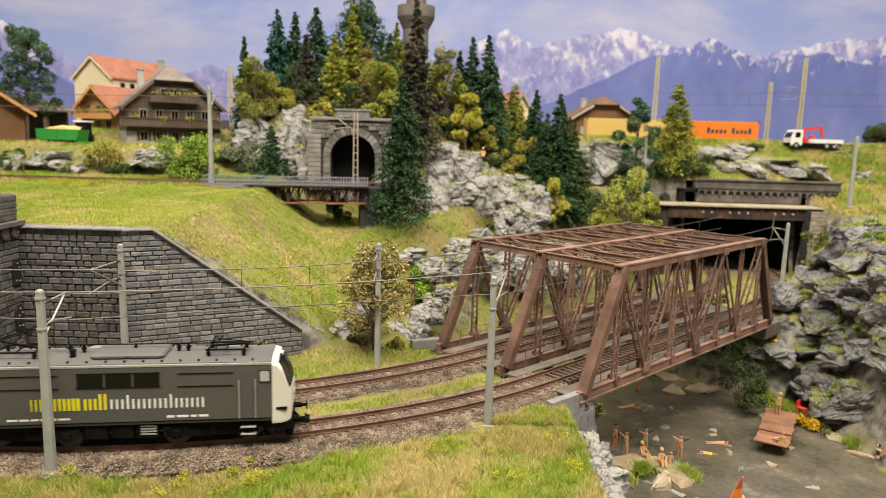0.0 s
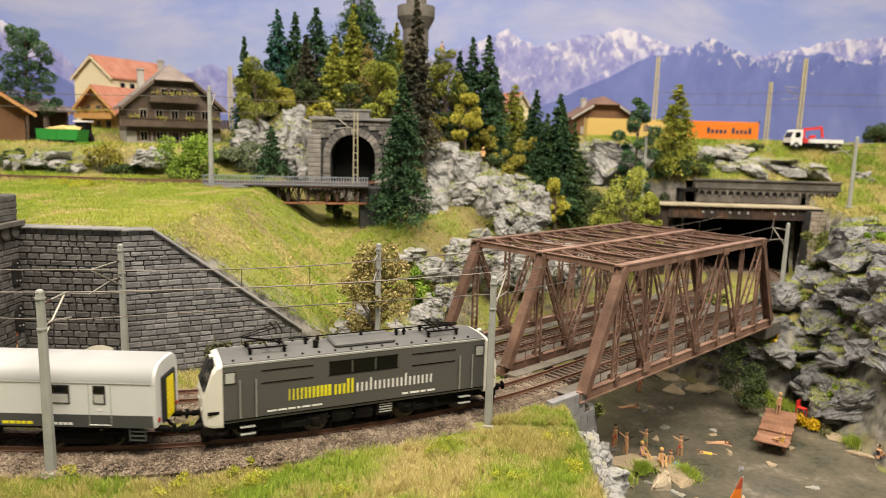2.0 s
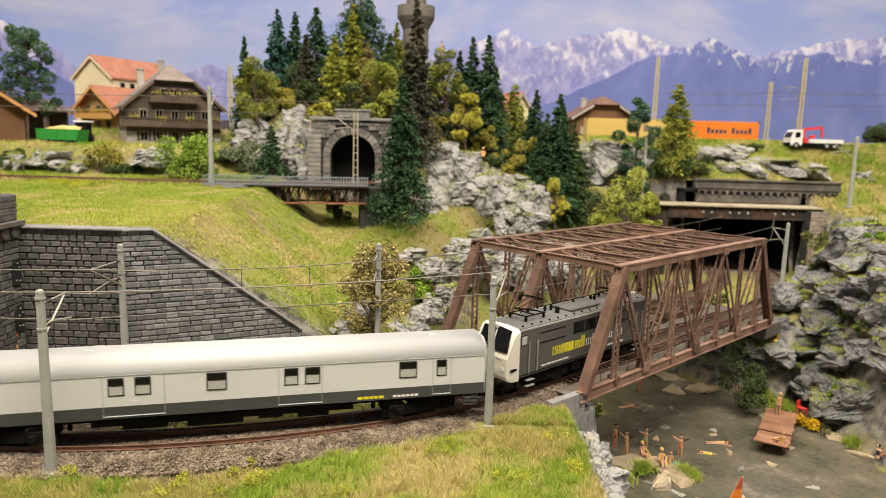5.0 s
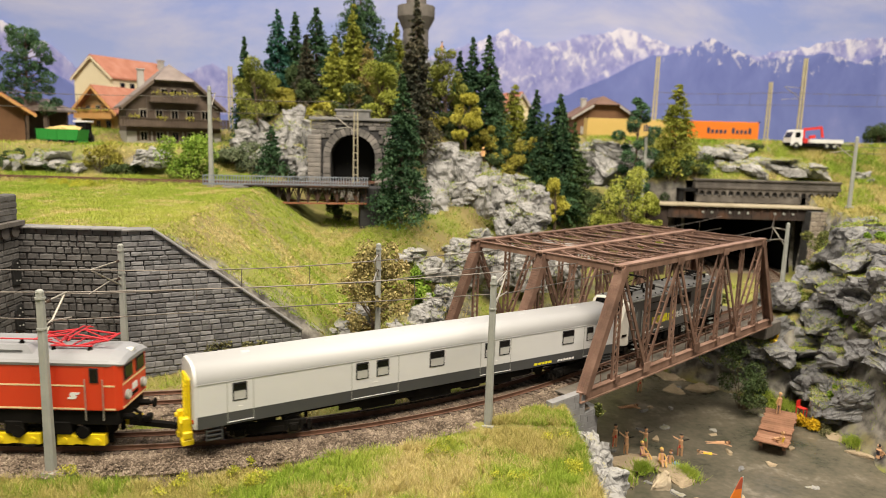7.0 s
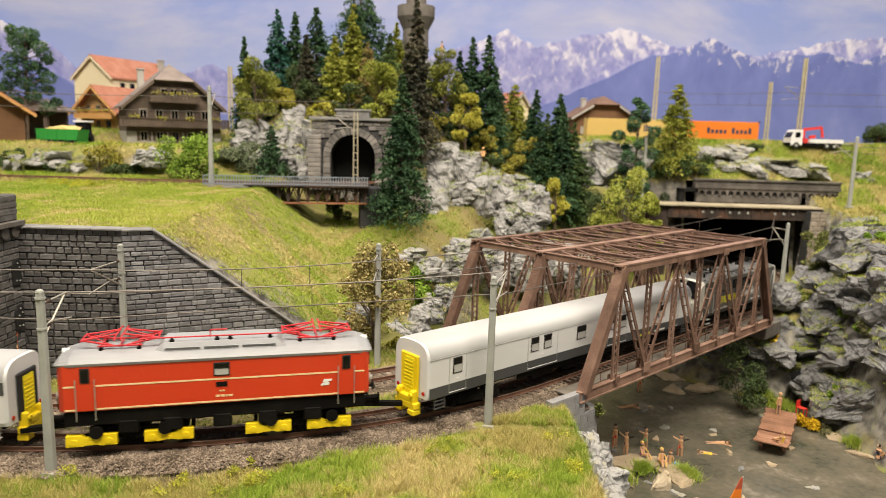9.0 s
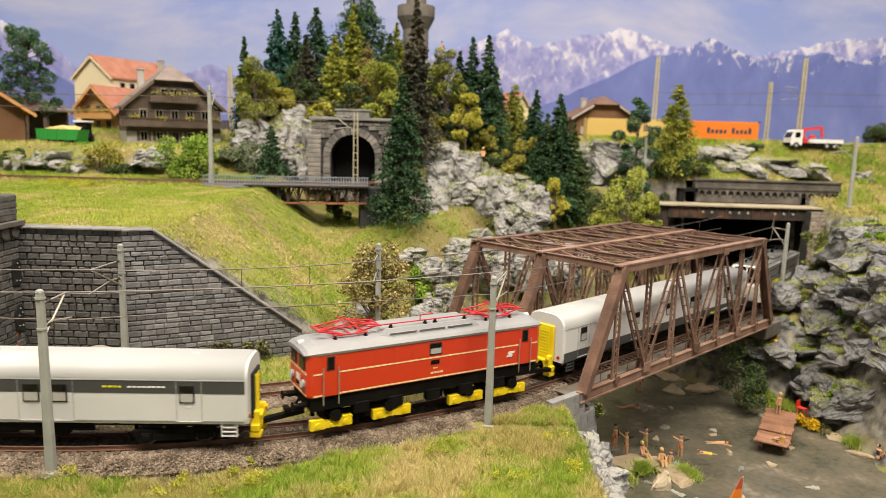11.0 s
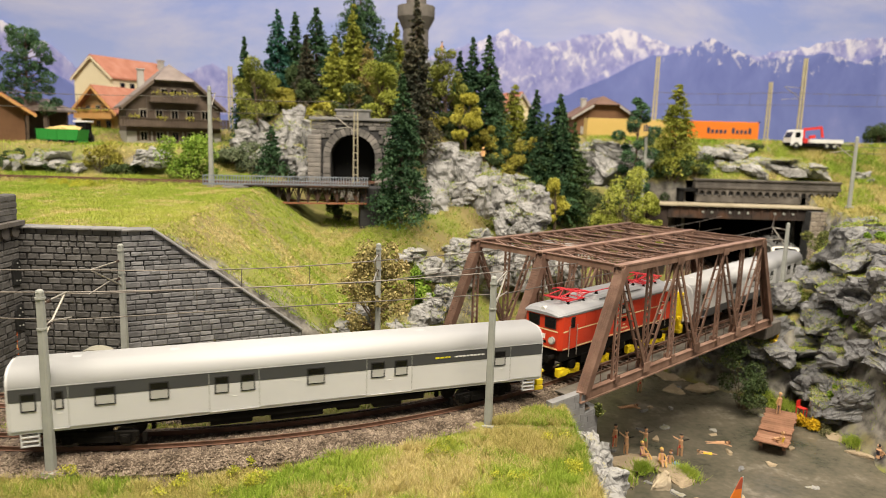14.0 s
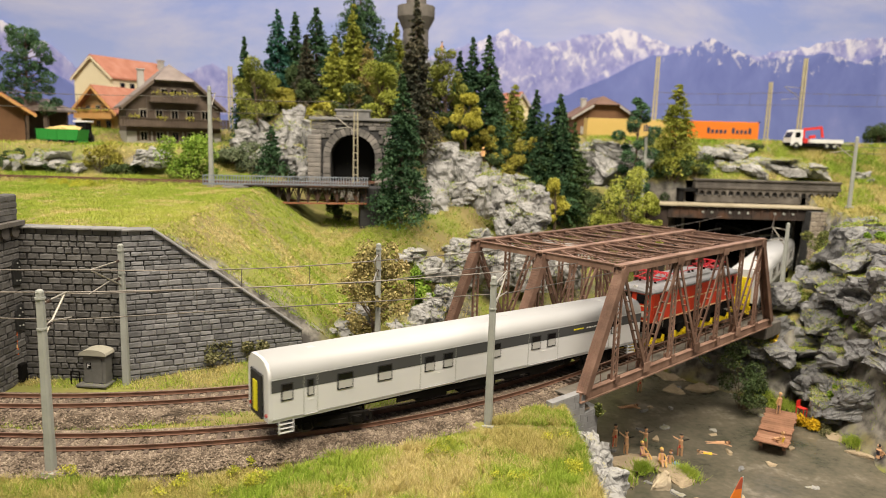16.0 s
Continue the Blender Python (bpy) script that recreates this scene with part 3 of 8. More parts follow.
slab_wall("abutment", 7.44, 42.75, 34.4, 3.08, -5.2, -0.2, 0.02, 0.55, "smooth grey stone wing wall of the bridge abutment", 11)
slab_wall("abutment_step", 9.9, 44.55, 34.4, 1.5, -9.2, -1.65, -1.35, 1.4, "lower grey stone step of the bridge abutment", 12)
bm = bmesh.new()
bar(bm, on_bridge(-0.9, 0.6, -5.2), on_bridge(-0.9, 15, -5.2), 1.2, 8.6)
tagged(part("abutment_core", bm, M["portal"]), "grey stone bridge seat under the truss ends", "abutment", kind="structure")
bm = bmesh.new()
bar(bm, on_bridge(34.6, 0.3, -1.6), on_bridge(34.6, 15.0, -1.6), 5.2, 1.5, (0, 0, 1), 0.1)
tagged(part("abutment_far", bm, M["parapet"]), "grey concrete bridge seat on the far bank", "abutment", kind="structure")
bm = bmesh.new()
box(bm, -1.6, 1.6, -0.3, 0.3, -0.6, 0.35, 0.05, pose(-0.9, 54.9, 0, 0, 0, 22))
tagged(part("kerb_block", bm, M["cap"]), "low grey concrete block beside the second track", "kerb", kind="structure")

# ---------------------------------------------------------------- tunnel portal of the upper line
def arch_pts(r, z_spring, n=14):
    return [(r * math.cos(math.pi * i / n), z_spring + r * math.sin(math.pi * i / n)) for i in range(n + 1)]


def tunnel_portal(x, y, z):
    t = thing("tunnel_portal", x, y, z, 0, "weathered grey stone tunnel portal with a round arch", "tunnel portal", kind="structure")
    R, ZS = 2.75, 3.0
    bm = bmesh.new()
    arc = arch_pts(R, ZS)
    outer = [(5.0, -1.0), (5.0, 7.4), (-5.0, 7.4), (-5.0, -1.0)]
    inner = [(-R, -1.0)] + arc[::-1] + [(R, -1.0)]
    ring_o = [(-5, -1)] + [(-5 + 10 * i / 14, 7.4) if 2 < i < 12 else (-5 if i <= 2 else 5, 7.4 * (i / 2.5 if i <= 2 else (14 - i) / 2.5)) for i in range(15)] + [(5, -1)]
    for y0, flip in ((0, 0), (1.0, 1)):
        a = [bm.verts.new((q, y0, s)) for q, s in inner]
        b = [bm.verts.new((q, y0, s)) for q, s in ring_o]
        for i in range(len(a) - 1):
            bm.faces.new((a[i], a[i + 1], b[i + 1], b[i]))
        if not flip:
            first = (a, b)
        else:
            for u, v in ((first[0], a), (first[1], b)):
                for i in range(len(u) - 1):
                    bm.faces.new((u[i], u[i + 1], v[i + 1], v[i]))
    bmesh.ops.recalc_face_normals(bm, faces=bm.faces)
    part("wall_face", bm, M["joint_and_shade"], t)
    # voussoirs
    for i in range(17):
        a0, a1 = math.pi * i / 17 + 0.012, math.pi * (i + 1) / 17 - 0.012
        bm = bmesh.new()
        q = [(r * math.cos(a), ZS + r * math.sin(a)) for r, a in ((R - 0.02, a0), (R + 0.85, a0), (R + 0.85, a1), (R - 0.02, a1))]
        extrude_profile(bm, q, -0.22, 0.3)
        part("voussoir", bm, M["portal"], t)
    for sg in (-1, 1):
        for k in range(6):
            bm = bmesh.new()
            xx = sg * (R + 0.41)
            box(bm, xx - 0.43, xx + 0.43, -0.22, 0.3, -1 + k * 0.67, -1 + k * 0.67 + 0.62, 0.04)
            part("jamb_stone", bm, M["portal"], t)
    r = random.Random(4)
    z2 = -1.0
    while z2 < 7.2:
        xx = -5.0
        while xx < 4.9:
            w = r.choice((0.7, 0.9, 1.1))
            b = min(5.0, xx + w)
            cx, cz = (xx + b) / 2, z2 + 0.26
            clear = abs(cx) > R + 0.85 + (b - xx) / 2 if cz < ZS else math.hypot(max(0, abs(cx) - (b - xx) / 2 * 0.6), cz - ZS) > R + 1.0
            if clear and b - xx > 0.2:
                o = new("stone_block", block_mesh(round((b - xx) * 10) / 10, 0.52, r.randrange(4), mat="portal"))
                o.parent = t
                o.matrix_basis = at(xx, -0.1, z2)
            xx += w
        z2 += 0.52
    for sg in (-1, 1):
        bm = bmesh.new()
        box(bm, sg * 4.6 - 0.75, sg * 4.6 + 0.75, -0.5, 0.3, -1, 5.6, 0.06)
        for k in range(12):
            box(bm, sg * 4.6 - 0.79, sg * 4.6 + 0.79, -0.55, 0.2, -0.98 + k * 0.55, -0.98 + k * 0.55 + 0.48, 0.05)
        part("buttress", bm, M["portal"], t)
    bm = bmesh.new()
    box(bm, -5.3, 5.3, -0.4, 1.2, 7.4, 7.75, 0.06)
    part("cornice", bm, M["cap"], t)
    bm = bmesh.new()
    box(bm, -2.0, 2.0, -0.3, 1.0, 7.75, 8.5, 0.06)
    box(bm, -2.2, 2.2, -0.4, 1.1, 8.5, 8.75, 0.05)
    part("parapet", bm, M["cap"], t)
    # The bore is under 2 cm deep; its darkness is painted in black.
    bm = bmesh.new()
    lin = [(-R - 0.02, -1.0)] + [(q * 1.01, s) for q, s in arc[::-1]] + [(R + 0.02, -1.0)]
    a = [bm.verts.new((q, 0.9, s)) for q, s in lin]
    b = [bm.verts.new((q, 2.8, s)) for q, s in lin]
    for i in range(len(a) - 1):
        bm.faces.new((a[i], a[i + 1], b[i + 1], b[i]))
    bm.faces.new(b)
    part("tunnel_lining", bm, M["painted_dark"], t, "shallow black lining with the tunnel's darkness painted on")
    return t


tunnel_portal(-11.3, 84.0, 11.2)

# upper line: rails, plate girder bridge with railing
up = thing("upper_track", -30, 75.5, 11.0, 0, "single railway track of the upper line", "track")
inv = up.matrix_world.inverted()


def upper(x):
    """Middle of the upper line: straight along the meadow, then bending into the tunnel."""
    return 75.5 + 7.0 * float(sm(-24, -8.5, x)), 11.2


def upper_sweep(outline, x_end):
    """A body swept along the upper line."""
    bm = bmesh.new()
    n = 50
    rings = []
    for i in range(n + 1):
        x = -70 + (x_end + 70) * i / n
        rings.append([bm.verts.new((x, upper(x)[0] + o, z)) for o, z in outline])
    for a, b in zip(rings, rings[1:]):
        for i in range(4):
            bm.faces.new((a[i], b[i], b[(i + 1) % 4], a[(i + 1) % 4]))
    bm.faces.new(rings[0])
    bm.faces.new(rings[-1][::-1])
    bmesh.ops.recalc_face_normals(bm, faces=bm.faces)
    return bm


for o in (-0.82, 0.82):
    bm = upper_sweep([(o - 0.06, 11.2), (o + 0.06, 11.2), (o + 0.06, 11.44), (o - 0.06, 11.44)], -8.5)
    r = part("rail", bm, M["rail"], up, "rust-brown rail")
    r.matrix_parent_inverse = inv
bm = upper_sweep([(-1.6, 10.7), (1.6, 10.7), (1.4, 11.12), (-1.4, 11.12)], -21.0)
r = part("ballast_bed", bm, M["ballast"], up)
r.matrix_parent_inverse = inv
bm = bmesh.new()
box(bm, -0.13, 0.13, -1.35, 1.35, 0, 0.12)
sle = mesh_of(bm, "sleeper")
sle.materials.append(M["sleeper"])
for i in range(80):
    x = -66 + i * 0.75
    o = new("sleeper", sle)
    o.parent, o.matrix_parent_inverse = up, inv
    o.matrix_basis = at(x, upper(x)[0], 11.12)

gb = thing("girder_bridge", -15.3, 75.6, 9.4, 10, "dark rusty lattice girder bridge with a grey railing", "bridge")
M["girder"] = material("dark_rusty_girder", [(0.02, 0.016, 0.014), (0.05, 0.036, 0.03), (0.13, 0.06, 0.03)], 0.8, 0.1, scale=5, bump=0.3)
M["railing"] = material("blue_grey_railing", [(0.14, 0.16, 0.2), (0.22, 0.25, 0.3), (0.28, 0.27, 0.27)], 0.7, scale=4, bump=0.2)
M["rust"] = material("red_rust_flange", [(0.12, 0.05, 0.03), (0.25, 0.1, 0.05), (0.3, 0.15, 0.08)], 0.85, scale=5, bump=0.3)
for yy in (-1.6, 1.6):
    bm = bmesh.new()
    bar(bm, (-6.2, yy, 1.75), (6.6, yy, 1.75), 0.5, 0.16)
    part("top_flange", bm, M["girder"], gb)
    bm = bmesh.new()
    bar(bm, (-6.2, yy, 0.05), (6.6, yy, 0.05), 0.5, 0.16)
    part("bottom_flange", bm, M["rust"], gb, "rust-red bottom flange")
    for i in range(13):
        bm = bmesh.new()
        x = -6.0 + i * 1.04
        bar(bm, (x, yy, 0.1), (x, yy, 1.7), 0.16, 0.2)
        if i < 12:
            bar(bm, (x, yy, 0.15), (x + 0.52, yy, 1.65), 0.08, 0.1)
            bar(bm, (x + 0.52, yy, 1.65), (x + 1.04, yy, 0.15), 0.08, 0.1)
        part("web_strut", bm, M["girder"], gb)
bm = bmesh.new()
box(bm, -6.4, 6.8, -2.2, 2.2, 1.83, 1.98)
part("deck", bm, M["girder"], gb)
for yy in (-2.15,):
    bm = bmesh.new()
    for i in range(62):
        rod(bm, (-10.5 + i * 0.28, yy, 1.9), (-10.5 + i * 0.28, yy, 2.9), 0.05, n=4)
    for z in (2.0, 2.4, 2.9):
        bar(bm, (-10.5, yy, z), (6.7, yy, z), 0.08, 0.1)
    box(bm, -10.5, 6.7, yy - 0.04, yy + 0.04, 1.9, 2.12)
    part("railing", bm, M["railing"], gb, "blue-grey balustrade railing")
bm = bmesh.new()
box(bm, -8.6, -5.9, -2.3, 2.3, -0.4, 1.8, 0.06)
part("abutment", bm, M["portal"], gb)
# Right abutment in near-black: the shadow under the span is painted on it.
bm = bmesh.new()
box(bm, 5.9, 9.6, -1.4, 2.3, -3.4, 1.75, 0.06)
part("abutment", bm, M["joint_and_shade"], gb)

# ---------------------------------------------------------------- road deck over the cutting, and the arched parapet behind it
road = thing("road_bridge", 39.5, 96, 8.4, 0, "road bridge deck with dark girders over the railway cutting", "bridge", kind="structure")
bm = bmesh.new()
box(bm, -11.5, 30, -5.2, -1.2, 0.45, 0.72, 0.05)
part("deck", bm, M["deck"], road, "pale sandy road deck edge")
bm = bmesh.new()
box(bm, -9.6, 9.6, -4.8, -4.5, -1.1, 0.45)
for i in range(16):
    box(bm, -9.2 + i * 1.2, -9.05 + i * 1.2, -4.95, -4.8, -1.1, 0.45)
part("girder", bm, M["girder"], road)
for i in (3, 4, 6, 7, 8, 11, 12, 13):
    bm = bmesh.new()
    rod(bm, (-8.6 + i * 1.2, -5.05, -0.25), (-8.6 + i * 1.2, -4.75, -0.25), 0.15, n=8)
    part("rivet_disc", bm, M["pole"], road, "pale disc on the girder")
# Box painted black, so the tunnel's darkness lies in its colour.
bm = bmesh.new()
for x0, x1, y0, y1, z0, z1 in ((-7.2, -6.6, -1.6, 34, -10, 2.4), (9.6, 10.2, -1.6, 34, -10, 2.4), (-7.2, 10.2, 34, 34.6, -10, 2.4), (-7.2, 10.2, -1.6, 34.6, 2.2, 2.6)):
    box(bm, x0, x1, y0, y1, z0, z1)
part("tunnel_lining", bm, M["painted_dark"], road, "black lining of the cutting's tunnel with its darkness painted on")
bm = bmesh.new()
box(bm, -7.2, 10.2, -1.7, 34.6, -9.5, -9.05)
part("tunnel_floor", bm, M["ballast"], road, "dark ballast floor of the cutting's tunnel")
# Pier takes the dark girder colour; its shade is painted, not cast.
bm = bmesh.new()
box(bm, -12.5, -9.4, -4.6, -1.4, -10, 0.44, 0.05)
part("pier", bm, M["girder"], road, "pier with its shade painted as a dark colour")
block_wall("pier_wall", pose(48.2, 89.7, 0), 2.6, -3.0, lambda x: 8.7, 0.55, 0.9, "pale brown stone pier of the road bridge", 21, 2.0, mat="pierstone")
par = thing("arched_parapet", 44.3, 94.4, 9.2, 0, "dark stone viaduct parapet with a row of small arches", "parapet", kind="structure")
bm = bmesh.new()
box(bm, -9.6, 9.6, 0, 1, 0, 1.0, 0.05)
part("base_course", bm, M["parapet"], par)
bm = bmesh.new()
box(bm, -9.8, 9.8, 0.1, 1, 1.0, 1.9)
part("frieze_back", bm, M["joint_and_shade"], par)
for i in range(19):
    bm = bmesh.new()
    x = -9.0 + i
    q = [(x - 0.5, 1.0), (x - 0.36, 1.0)] + [(x + 0.36 * math.cos(math.pi * (1 - k / 6)), 1.25 + 0.36 * math.sin(math.pi * k / 6)) for k in range(7)] + [(x + 0.36, 1.0), (x + 0.5, 1.0), (x + 0.5, 1.9), (x - 0.5, 1.9)]
    extrude_profile(bm, q, -0.2, 0.15)
    part("arch_stone", bm, M["parapet"], par)
bm = bmesh.new()
box(bm, -10.0, 10.0, -0.35, 1.1, 1.9, 2.3, 0.05)
part("ledge", bm, M["parapet"], par)
bm = bmesh.new()
box(bm, -10.0, 10.0, -0.1, 0.8, 2.3, 2.95, 0.04)
part("rail_wall", bm, M["parapet"], par)
bm = bmesh.new()
box(bm, -10.1, 10.1, -0.3, 1.0, 2.95, 3.2, 0.04)
part("top_ledge", bm, M["parapet"], par)

# the layout's front board and the hall's floor
M["fascia"] = material("painted_front_board", [(0.1, 0.1, 0.11), (0.14, 0.14, 0.15)], 0.7, scale=1, bump=0.05)
M["hallfloor"] = material("grey_hall_floor", [(0.26, 0.25, 0.24), (0.34, 0.33, 0.31)], 0.6, scale=0.3, bump=0.05)
bm = bmesh.new()
box(bm, -105, 105, 7.6, 8.2, -30, -1.4)
tagged(part("front_board", bm, M["fascia"]), "dark painted front board of the layout table", "board", kind="structure")
bm = bmesh.new()
box(bm, -450, 450, -300, 250, -92, -90)
tagged(part("floor", bm, M["hallfloor"]), "plain grey exhibition hall floor", "floor", kind="structure")

# ---------------------------------------------------------------- printed backdrop of sky and mountains
def painted(name, build):
    mat = bpy.data.materials.new(name)
    mat.use_nodes = True
    n, l = mat.node_tree.nodes, mat.node_tree.links
    b = n["Principled BSDF"]
    b.inputs["Roughness"].default_value = 0.85
    b.inputs["Specular IOR Level"].default_value = 0.1
    tc = n.new("ShaderNodeTexCoord")

    def noise_of(sx, sz, scale, detail=8, rough=0.55, dist=0.0):
        mp = n.new("ShaderNodeMapping")
        mp.inputs["Scale"].default_value = (sx, 1, sz)
        l.new(tc.outputs["Object"], mp.inputs["Vector"])
        t = n.new("ShaderNodeTexNoise")
        t.inputs["Scale"].default_value, t.inputs["Detail"].default_value = scale, detail
        t.inputs["Roughness"].default_value, t.inputs["Distortion"].default_value = rough, dist
        l.new(mp.outputs[0], t.inputs["Vector"])
        return t.outputs["Fac"]

    def ramp(fac, stops):
        r = n.new("ShaderNodeValToRGB")
        el = r.color_ramp.elements
        for i, (p, c) in enumerate(stops):
            e = el[i] if i < 2 else el.new(p)
            e.position, e.color = p, (*c, 1)
        l.new(fac, r.inputs[0])
        return r.outputs[0]

    def math_node(op, a, b2, c=None):
        m = n.new("ShaderNodeMath")
        m.operation = op
        for i, v in enumerate((a, b2, c)):
            if v is None:
                continue
            if isinstance(v, (int, float)):
                m.inputs[i].default_value = v
            else:
                l.new(v, m.inputs[i])
        return m.outputs[0]

    def mix(fac, a, c):
        m = n.new("ShaderNodeMixRGB")
        for i, v in enumerate((fac, a, c)):
            if isinstance(v, tuple):
                m.inputs[i].default_value = (*v, 1)
            else:
                l.new(v, m.inputs[i])
        return m.outputs[0]

    sep = n.new("ShaderNodeSeparateXYZ")
    l.new(tc.outputs["Object"], sep.inputs[0])
    l.new(build(noise_of, ramp, math_node, mix, sep.outputs), b.inputs["Base Color"])
    return mat


def sky_paint(noise_of, ramp, math_node, mix, xyz):
    h = math_node("MULTIPLY_ADD", xyz[2], 3.3, -0.65)
    base = ramp(h, [(0.0, (0.32, 0.37, 0.55)), (0.45, (0.235, 0.29, 0.53)), (1.0, (0.18, 0.235, 0.5))])
    cloud = ramp(noise_of(1.0, 2.2, 2.6, 7, 0.6, 0.4), [(0.44, (0, 0, 0)), (0.72, (1, 1, 1))])
    return mix(cloud, base, (0.38, 0.385, 0.51))


def far_paint(noise_of, ramp, math_node, mix, xyz):
    rockn = noise_of(1.3, 1.0, 30, 9, 0.65, 0.3)
    rock = ramp(rockn, [(0.3, (0.14, 0.155, 0.38)), (0.5, (0.23, 0.24, 0.47)), (0.7, (0.33, 0.33, 0.53))])
    streak = math_node("MULTIPLY_ADD", xyz[2], 2.6, -1.24)
    snow = ramp(math_node("ADD", math_node("MULTIPLY", noise_of(1.5, 0.95, 26, 10, 0.7, 0.5), 1.9), streak), [(0.62, (0, 0, 0)), (0.86, (1, 1, 1))])
    return mix(snow, rock, (0.54, 0.53, 0.63))


def near_paint(noise_of, ramp, math_node, mix, xyz):
    base = ramp(noise_of(1.4, 0.8, 9, 9, 0.6, 0.3), [(0.3, (0.1, 0.125, 0.34)), (0.55, (0.14, 0.17, 0.41)), (0.75, (0.2, 0.22, 0.46))])
    low = math_node("MULTIPLY_ADD", xyz[2], -4.5, 1.35)
    hazed = mix(ramp(low, [(0.0, (0, 0, 0)), (1.0, (0.55, 0.55, 0.55))]), base, (0.165, 0.21, 0.47))
    snow = ramp(math_node("ADD", math_node("MULTIPLY", noise_of(2.0, 1.2, 24, 9, 0.7, 0.6), 1.5), math_node("MULTIPLY_ADD", xyz[2], 5.0, -1.9)), [(0.66, (0, 0, 0)), (0.8, (1, 1, 1))])
    return mix(snow, hazed, (0.5, 0.49, 0.6))


bm = bmesh.new()
box(bm, -190, 190, 150, 151.5, -20, 120)
tagged(part("backdrop", bm, painted("printed_sky", sky_paint)), "printed photo backdrop of a hazy blue sky with soft clouds", "backdrop", kind="structure")


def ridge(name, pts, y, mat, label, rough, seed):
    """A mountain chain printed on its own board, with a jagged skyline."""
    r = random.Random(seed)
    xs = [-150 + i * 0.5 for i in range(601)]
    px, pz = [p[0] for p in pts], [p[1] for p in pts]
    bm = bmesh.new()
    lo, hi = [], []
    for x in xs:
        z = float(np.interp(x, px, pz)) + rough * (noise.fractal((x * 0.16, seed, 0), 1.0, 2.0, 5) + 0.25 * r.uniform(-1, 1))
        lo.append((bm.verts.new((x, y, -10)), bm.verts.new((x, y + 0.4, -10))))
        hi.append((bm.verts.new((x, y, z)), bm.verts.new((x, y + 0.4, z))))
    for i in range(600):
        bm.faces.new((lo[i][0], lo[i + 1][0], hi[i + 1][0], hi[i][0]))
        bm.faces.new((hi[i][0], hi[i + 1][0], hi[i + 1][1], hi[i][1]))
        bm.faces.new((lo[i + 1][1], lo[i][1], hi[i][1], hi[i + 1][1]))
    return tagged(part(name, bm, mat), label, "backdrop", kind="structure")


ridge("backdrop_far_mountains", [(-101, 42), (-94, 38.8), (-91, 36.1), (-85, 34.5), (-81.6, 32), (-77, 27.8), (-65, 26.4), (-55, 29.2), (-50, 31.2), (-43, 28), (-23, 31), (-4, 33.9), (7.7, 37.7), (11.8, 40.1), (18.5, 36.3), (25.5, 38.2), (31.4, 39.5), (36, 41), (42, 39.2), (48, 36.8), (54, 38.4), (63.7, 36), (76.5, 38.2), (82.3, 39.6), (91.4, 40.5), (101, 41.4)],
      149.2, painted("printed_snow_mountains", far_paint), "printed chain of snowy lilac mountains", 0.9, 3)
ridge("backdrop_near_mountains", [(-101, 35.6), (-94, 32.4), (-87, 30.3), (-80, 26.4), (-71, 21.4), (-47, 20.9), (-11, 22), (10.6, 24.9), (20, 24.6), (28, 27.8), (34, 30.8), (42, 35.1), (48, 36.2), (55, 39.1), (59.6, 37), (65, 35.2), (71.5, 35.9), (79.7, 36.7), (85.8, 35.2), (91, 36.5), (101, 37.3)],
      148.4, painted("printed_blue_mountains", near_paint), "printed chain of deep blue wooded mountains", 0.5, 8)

# ---------------------------------------------------------------- rocks
ROCKS = []


def hull_rock(size, seed, cuts=8, rough=0.13, points=15):
    """An angular boulder: the hull of random points, cut finer and roughened."""
    r = random.Random(seed)
    bm = bmesh.new()
    for _ in range(points):
        v = Vector((r.uniform(-1, 1), r.uniform(-1, 1), r.uniform(-1, 1)))
        v = v / max(abs(v.x), abs(v.y), abs(v.z)) * r.uniform(0.75, 1.0)
        bm.verts.new((v.x * size[0], v.y * size[1], v.z * size[2]))
    g = bmesh.ops.convex_hull(bm, input=bm.verts)
    bmesh.ops.delete(bm, geom=[e for e in g["geom_interior"] if isinstance(e, bmesh.types.BMVert)], context="VERTS")
    bmesh.ops.subdivide_edges(bm, edges=bm.edges, cuts=cuts, use_grid_fill=True)
    bm.normal_update()
    s = (size[0] + size[1] + size[2]) / 3
    for v in bm.verts:
        p = v.co / s
        q = Vector((p.x * 2.2 + seed, p.y * 2.2, p.z * 3.0))
        w = q + 0.35 * noise.noise_vector(q * 0.9)
        block = noise.cell(Vector((w.x * 0.45 + w.z * 0.15, w.y * 0.45 + w.x * 0.1, w.z * 0.75 - w.x * 0.2)))
        split = noise.cell(Vector((w.x * 1.3 - w.z * 0.4 + 7, w.y * 1.3, w.z * 1.9 + w.x * 0.3)))
        d = rough * (0.75 * block + 0.42 * split + 0.35 * noise.fractal(q * 0.6, 1.0, 2.1, 2) + 0.22 * noise.fractal(q * 3.2, 0.8, 2.0, 3))
        v.co += v.normal * d * s
    return bm


def boulder(x, y, z, sx, sy, sz, seed, mat="rock", rz=0.0, tilt=0.0, label="angular grey cast rock on the slope"):
    o = part("rock", hull_rock((sx, sy, sz), seed, 8, 0.06 if mat.startswith("sand") else 0.13), M[mat])
    m = at(x, y, z, rz, tilt, tilt * 0.6)
    o.matrix_world = m
    ROCKS.append((o, m, seed, mat))
    return tagged(o, label, "rock", "rocks of the layout")


rr = random.Random(31)
for i in range(14):
    q = on_bridge(33.5 + rr.random() * 3, -0.5 + i * 1.1, -3.5 - 3.5 * rr.random())
    boulder(q.x, q.y, q.z, 1.6, 1.4, 1.3, 50 + i, "rockdark", i * 31, 0, "dark boulder under the far bridge seat")
